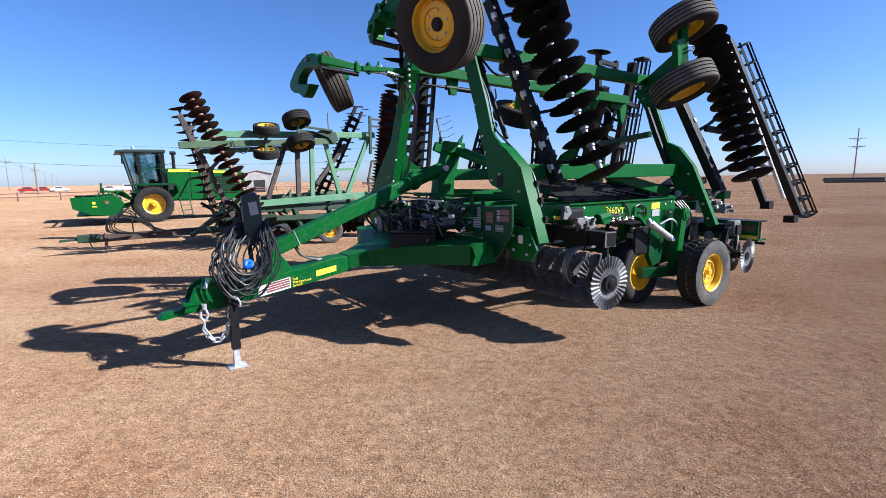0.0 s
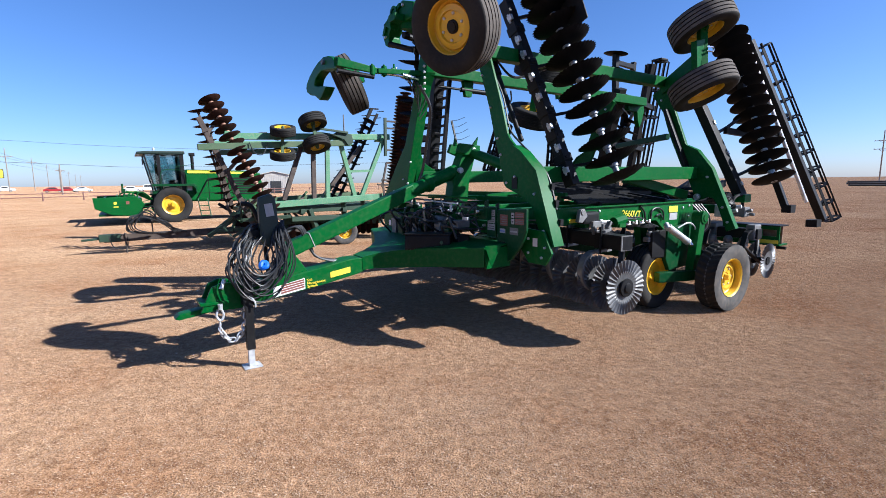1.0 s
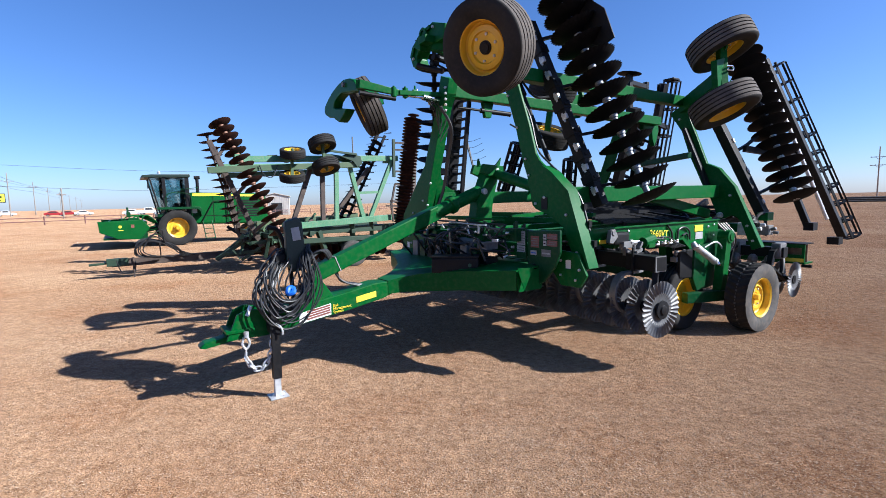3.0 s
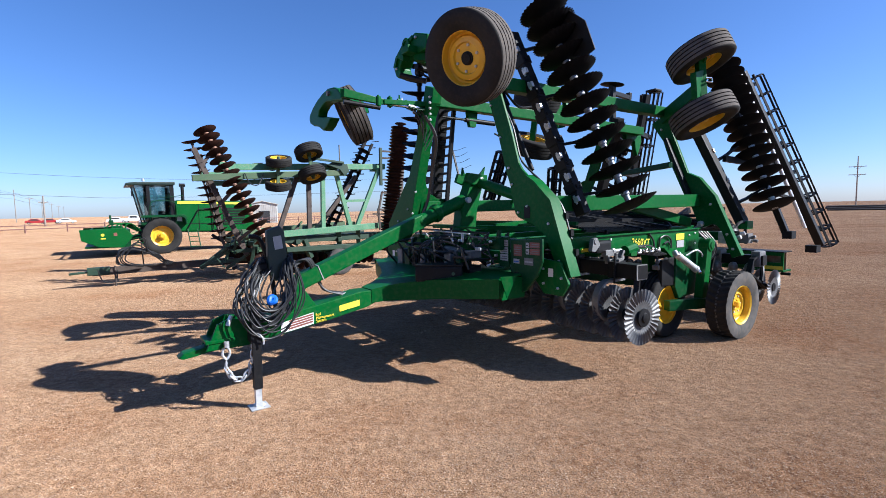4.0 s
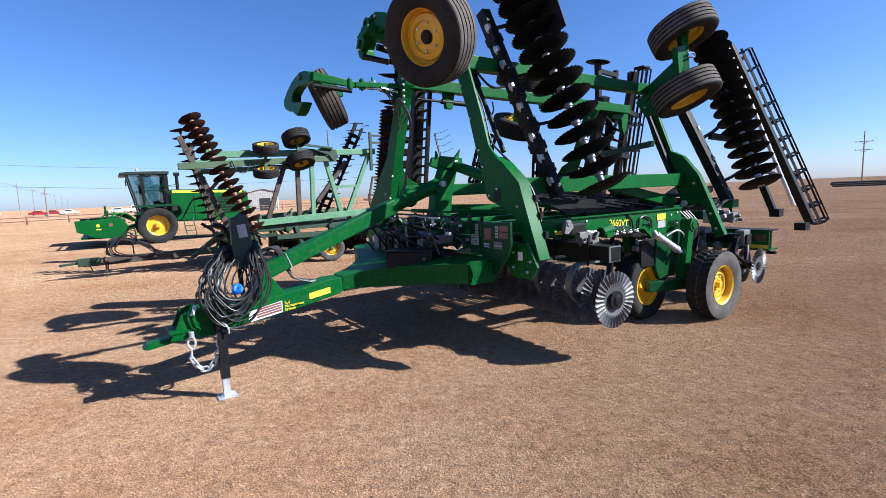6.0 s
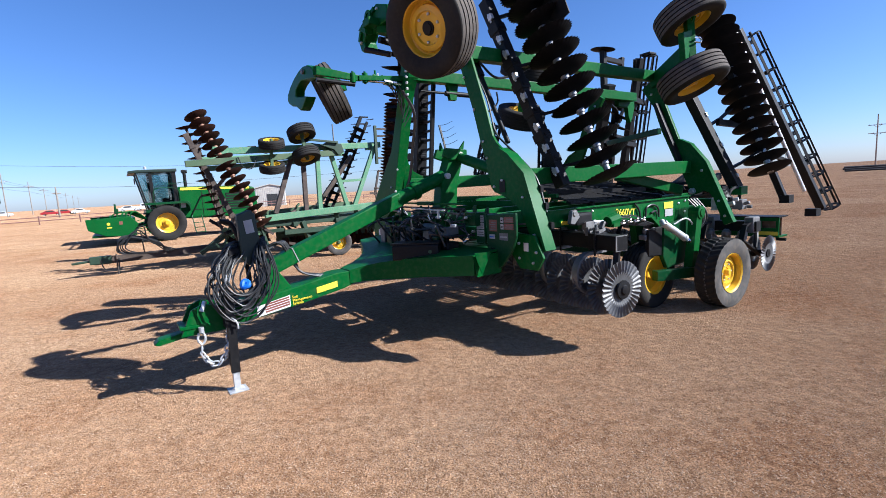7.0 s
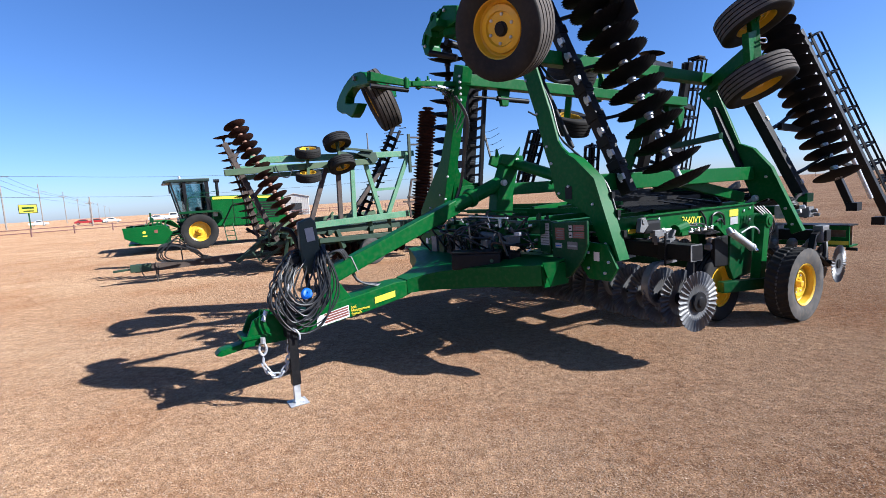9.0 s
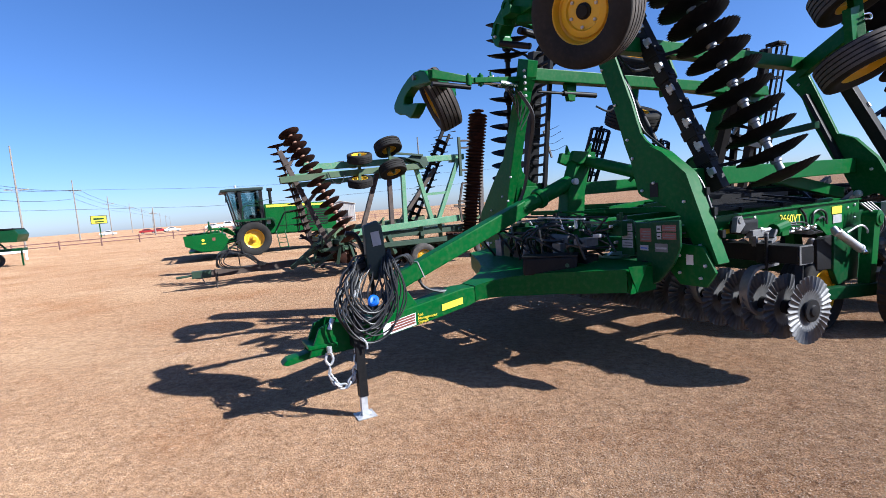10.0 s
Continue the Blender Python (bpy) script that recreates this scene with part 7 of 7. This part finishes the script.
line = [(-86.9, 68.8, 17.5, 10.0), (-111.5, 101.6, 15.0, 12.4), (-142.3, 141.7, 13.6, 11.0), (-176, 186, 13.2, 11.4), (-212, 232, 13.0, 11.4), (-252, 284, 13.0, 11.4), (-298, 344, 13.0, 11.4), (-350, 411, 13.0, 11.4), (-410, 488, 13.0, 11.4)]
for x, y, h, a in line:
    utility_pole(x, y, h, (a,), half=1.7)
utility_pole(-79.8, 90.4, 6.0, (4.7,), "short dark wooden utility pole", half=0.75)
utility_pole(96.2, 115.4, 12.2, (9.8, 7.9), "tall wooden utility pole with two crossarms", -34, 1.6)
utility_pole(230, 350, 11.0, (10.0,))
for k, (dz, off) in enumerate(((0.1, -1.1), (0.1, 1.1), (-2.0, 0.0))):
    pts = []
    for (x, y, h, a), (x2, y2, h2, a2) in zip(line[:6], line[1:7]):
        for i in range(4):
            t = i / 4
            pts.append((x + (x2 - x) * t + off * 0.77, y + (y2 - y) * t + off * 0.64, a + (a2 - a) * t + dz - 0.25 * 4 * t * (1 - t)))
    solid("power_line", Shape().sweep([(-62.0, 36.0, 9.2 + dz)] + pts, 0.035, 5, 1), PIPE_DARK, Matrix.Identity(4), "thin dark overhead power line", "cable")

for pts in ([(-150.0, 66.0, 13.0), (-111.5, 101.6, 12.5), (-93.5, 117.5, 11.8), (-75.0, 129.8, 11.5), (-45.0, 146.0, 11.7), (0.0, 166.0, 12.6)], [(-110.0, 60.0, 7.6), (-79.8, 90.4, 5.95), (-68.6, 98.8, 5.5), (-48.0, 110.2, 5.9), (-15.0, 128.0, 7.0)]):
    solid("power_line", Shape().sweep(pts, 0.03, 5, 4), PIPE_DARK, Matrix.Identity(4), "thin dark overhead power line", "cable")

sign = thing("road_sign", pose(-87.0, 84.0, 0, 0, 0, 46), "yellow roadside sign board on a post", "sign")
board = part("board", Shape().block((-1.4, -0.1, 3.3), (1.4, 0.1, 5.0)), BLACK_GREEN, sign, "yellow lettered board", bevel=0.08)
part("face", Shape().block((-1.28, -0.13, 3.42), (1.28, -0.101, 4.88)), DECAL_YELLOW, board)
part("lettering", Shape().block((-0.9, -0.15, 4.15), (0.9, -0.132, 4.5)).block((-0.7, -0.15, 3.6), (0.8, -0.132, 3.85)), DARK_AND_SHADED_GREEN, board, "unreadable dark lettering bars")
part("post", Shape().box((0, 0, -0.1), (0, 0, 3.35), 0.3, 0.22), DARK_AND_SHADED_GREEN, sign)


def car(x, y, yaw, paint, truck, label):
    at = pose(x, y, 0, 0, 0, yaw)
    c = thing("pickup_truck" if truck else "car", at, label, "vehicle", "cars parked by the road")
    if truck:
        prof = [(-2.7, 0.45), (2.7, 0.45), (2.7, 1.0), (1.2, 1.15), (0.7, 1.85), (-0.9, 1.85), (-1.1, 1.2), (-2.7, 1.2)]
        win = [(-0.8, 1.25), (0.95, 1.25), (0.6, 1.72), (-0.75, 1.72)]
    else:
        prof = [(-2.2, 0.35), (2.2, 0.35), (2.2, 0.75), (1.1, 0.95), (0.45, 1.42), (-0.9, 1.42), (-1.7, 0.98), (-2.2, 0.9)]
        win = [(-1.35, 0.98), (0.8, 0.98), (0.35, 1.33), (-0.85, 1.33)]
    body = part("body", Shape().plate([V(a, -0.9, b) for a, b in prof], (0, 1.8, 0)), paint, c, bevel=0.07)
    for y2 in (-0.915, 0.905):
        part("window", Shape().plate([V(a, y2, b) for a, b in win], (0, 0.01, 0)), INTERIOR, body)
    for x2 in (-1.4, 1.4):
        for y2, d in ((-0.8, -1), (0.8, 1)):
            wheel(c, (x2, y2, 0.34), V(0, d, 0), tyre=CAR_TYRE, rim=CAR_RIM, hub=SMALL_HUB, nuts=False)
    return c


CAR_TYRE = tyre_shape(0.34, 0.22, 0.2, 3).mesh("tyre", RUBBER)
CAR_RIM = rim_shape(0.2, 0.22).mesh("rim", ZINC)
car(-112.8, 124.8, 40, CAR_RED, False, "red saloon car parked by the road")
car(-112.9, 129.6, 40, CAR_RED, False, "red saloon car parked by the road")
car(-109.2, 130.6, 40, CAR_WHITE, False, "white saloon car parked by the road")
car(-84.1, 116.0, 30, CAR_WHITE, False, "white saloon car parked by the road")
car(-81.2, 118.0, 30, CAR_WHITE, True, "white pickup truck parked by the road")
car(-153.6, 151.2, 45, CAR_WHITE, True, "white pickup truck by the sign")

# fence along the road
fence = thing("fence", pose(-56.0, 38.0, 0, 0, 0, 61), "low rail fence of weathered pipe along the road", "fence")
rail = Shape().tube((0, 0, 0), (4.0, 0, 0), 0.05, 6).mesh("rail", FENCE)
fpost = Shape().tube((0, 0, -0.1), (0, 0, 1.0), 0.07, 6).mesh("post", FENCE)
for k in range(24):
    part("post", fpost, None, fence, at=Matrix.Translation((k * 4.0, 0, 0)))
    for z in (0.45, 0.85):
        part("rail", rail, None, fence, at=Matrix.Translation((k * 4.0, 0, z)))
solid("white_barrier", Shape().block((-1.0, -0.06, 0.55), (1.0, 0.06, 0.75)).block((-0.95, -0.08, 0), (-0.8, 0.08, 0.9)).block((0.8, -0.08, 0), (0.95, 0.08, 0.9)), CAR_WHITE, pose(-38.6, 29.6, 0, 0, 0, 50), "low white timber barrier by the fence", "barrier", "white barriers", bevel=0.01)

# stacks of black irrigation pipe on the far side of the lot
random.seed(11)
for k in range(5):
    st = thing("pipe_stack", pose(72.0 + k * 8.6, 86.0 - k * 4.7, 0, 0, 0, -28.6), "low stack of long black irrigation pipes", "pipes", "pipe stacks")
    pm = Shape().tube((-4.1, 0, 0), (4.1, 0, 0), 0.17, 10).mesh("pipe", PIPE_DARK)
    for j in range(3):
        for i in range(6 - j):
            part("pipe", pm, None, st, at=Matrix.Translation((random.uniform(-0.3, 0.3), i * 0.35 + j * 0.175, 0.17 + j * 0.30)))

# ---- dry grass lying over the ground near the path ----
def straw_material():
    m = bpy.data.materials.new("dry_straw")
    m.use_nodes = True
    n, l = m.node_tree.nodes, m.node_tree.links
    geo, ramp = n.new("ShaderNodeNewGeometry"), n.new("ShaderNodeValToRGB")
    while len(ramp.color_ramp.elements) < 4:
        ramp.color_ramp.elements.new(0.5)
    for e, (p, c) in zip(ramp.color_ramp.elements, ((0.0, (0.20, 0.134, 0.087)), (0.3, (0.30, 0.205, 0.134)), (0.7, (0.41, 0.293, 0.198)), (1.0, (0.49, 0.362, 0.252)))):
        e.position, e.color = p, (*c, 1)
    l.new(geo.outputs["Random Per Island"], ramp.inputs[0])
    l.new(ramp.outputs[0], n["Principled BSDF"].inputs["Base Color"])
    n["Principled BSDF"].inputs["Roughness"].default_value = 0.85
    n["Principled BSDF"].inputs["Specular IOR Level"].default_value = 0.2
    return m


def straw_mesh(count):
    """Bent blades round the machine's front and the walk, thinning outwards; each is two triangles lying over at an angle."""
    rng = np.random.default_rng(7)
    r = 9.0 * rng.random(count) ** 0.58 * (1 + 0.16 * rng.standard_normal(count))
    a = rng.uniform(0, 2 * np.pi, count)
    x, y = r * np.sin(a) + 0.2, r * np.cos(a) + 3.4
    t = rng.uniform(0, 2 * np.pi, count)
    length = rng.uniform(0.008, 0.020, count)
    rise = np.radians(rng.uniform(4, 38, count))
    wide = rng.uniform(0.0009, 0.0017, count)
    dx, dy, dz = np.cos(t) * np.cos(rise), np.sin(t) * np.cos(rise), np.sin(rise)
    sx, sy = -np.sin(t) * wide, np.cos(t) * wide
    bend = rng.uniform(-0.5, 0.5, count)
    co = np.zeros((count, 4, 3))
    z0 = rng.uniform(0.0, 0.008, count)
    co[:, 0] = np.stack([x + sx, y + sy, z0], 1)
    co[:, 1] = np.stack([x - sx, y - sy, z0], 1)
    mx, my, mz = x + dx * length * 0.55, y + dy * length * 0.55, z0 + dz * length * 0.7
    co[:, 2] = np.stack([mx - sx * 0.8, my - sy * 0.8, mz], 1)
    ex, ey = x + length * (dx - dy * bend), y + length * (dy + dx * bend)
    co[:, 3] = np.stack([ex, ey, z0 + dz * length * 0.75], 1)
    me = bpy.data.meshes.new("dry_grass")
    me.vertices.add(count * 4)
    me.vertices.foreach_set("co", co.ravel())
    base = (np.arange(count) * 4)[:, None]
    tri = np.concatenate([base + np.array([0, 1, 2]), base + np.array([0, 2, 3])], 1).reshape(-1)
    me.loops.add(len(tri))
    me.loops.foreach_set("vertex_index", tri.astype(np.int32))
    me.polygons.add(count * 2)
    me.polygons.foreach_set("loop_start", np.arange(0, count * 6, 3, dtype=np.int32))
    me.update(calc_edges=True)
    me.materials.append(straw_material())
    return me


grass = new("dry_grass", straw_mesh(900000))
tagged(grass, "short dry straw-coloured grass lying over the lot", "grass", kind="stuff")
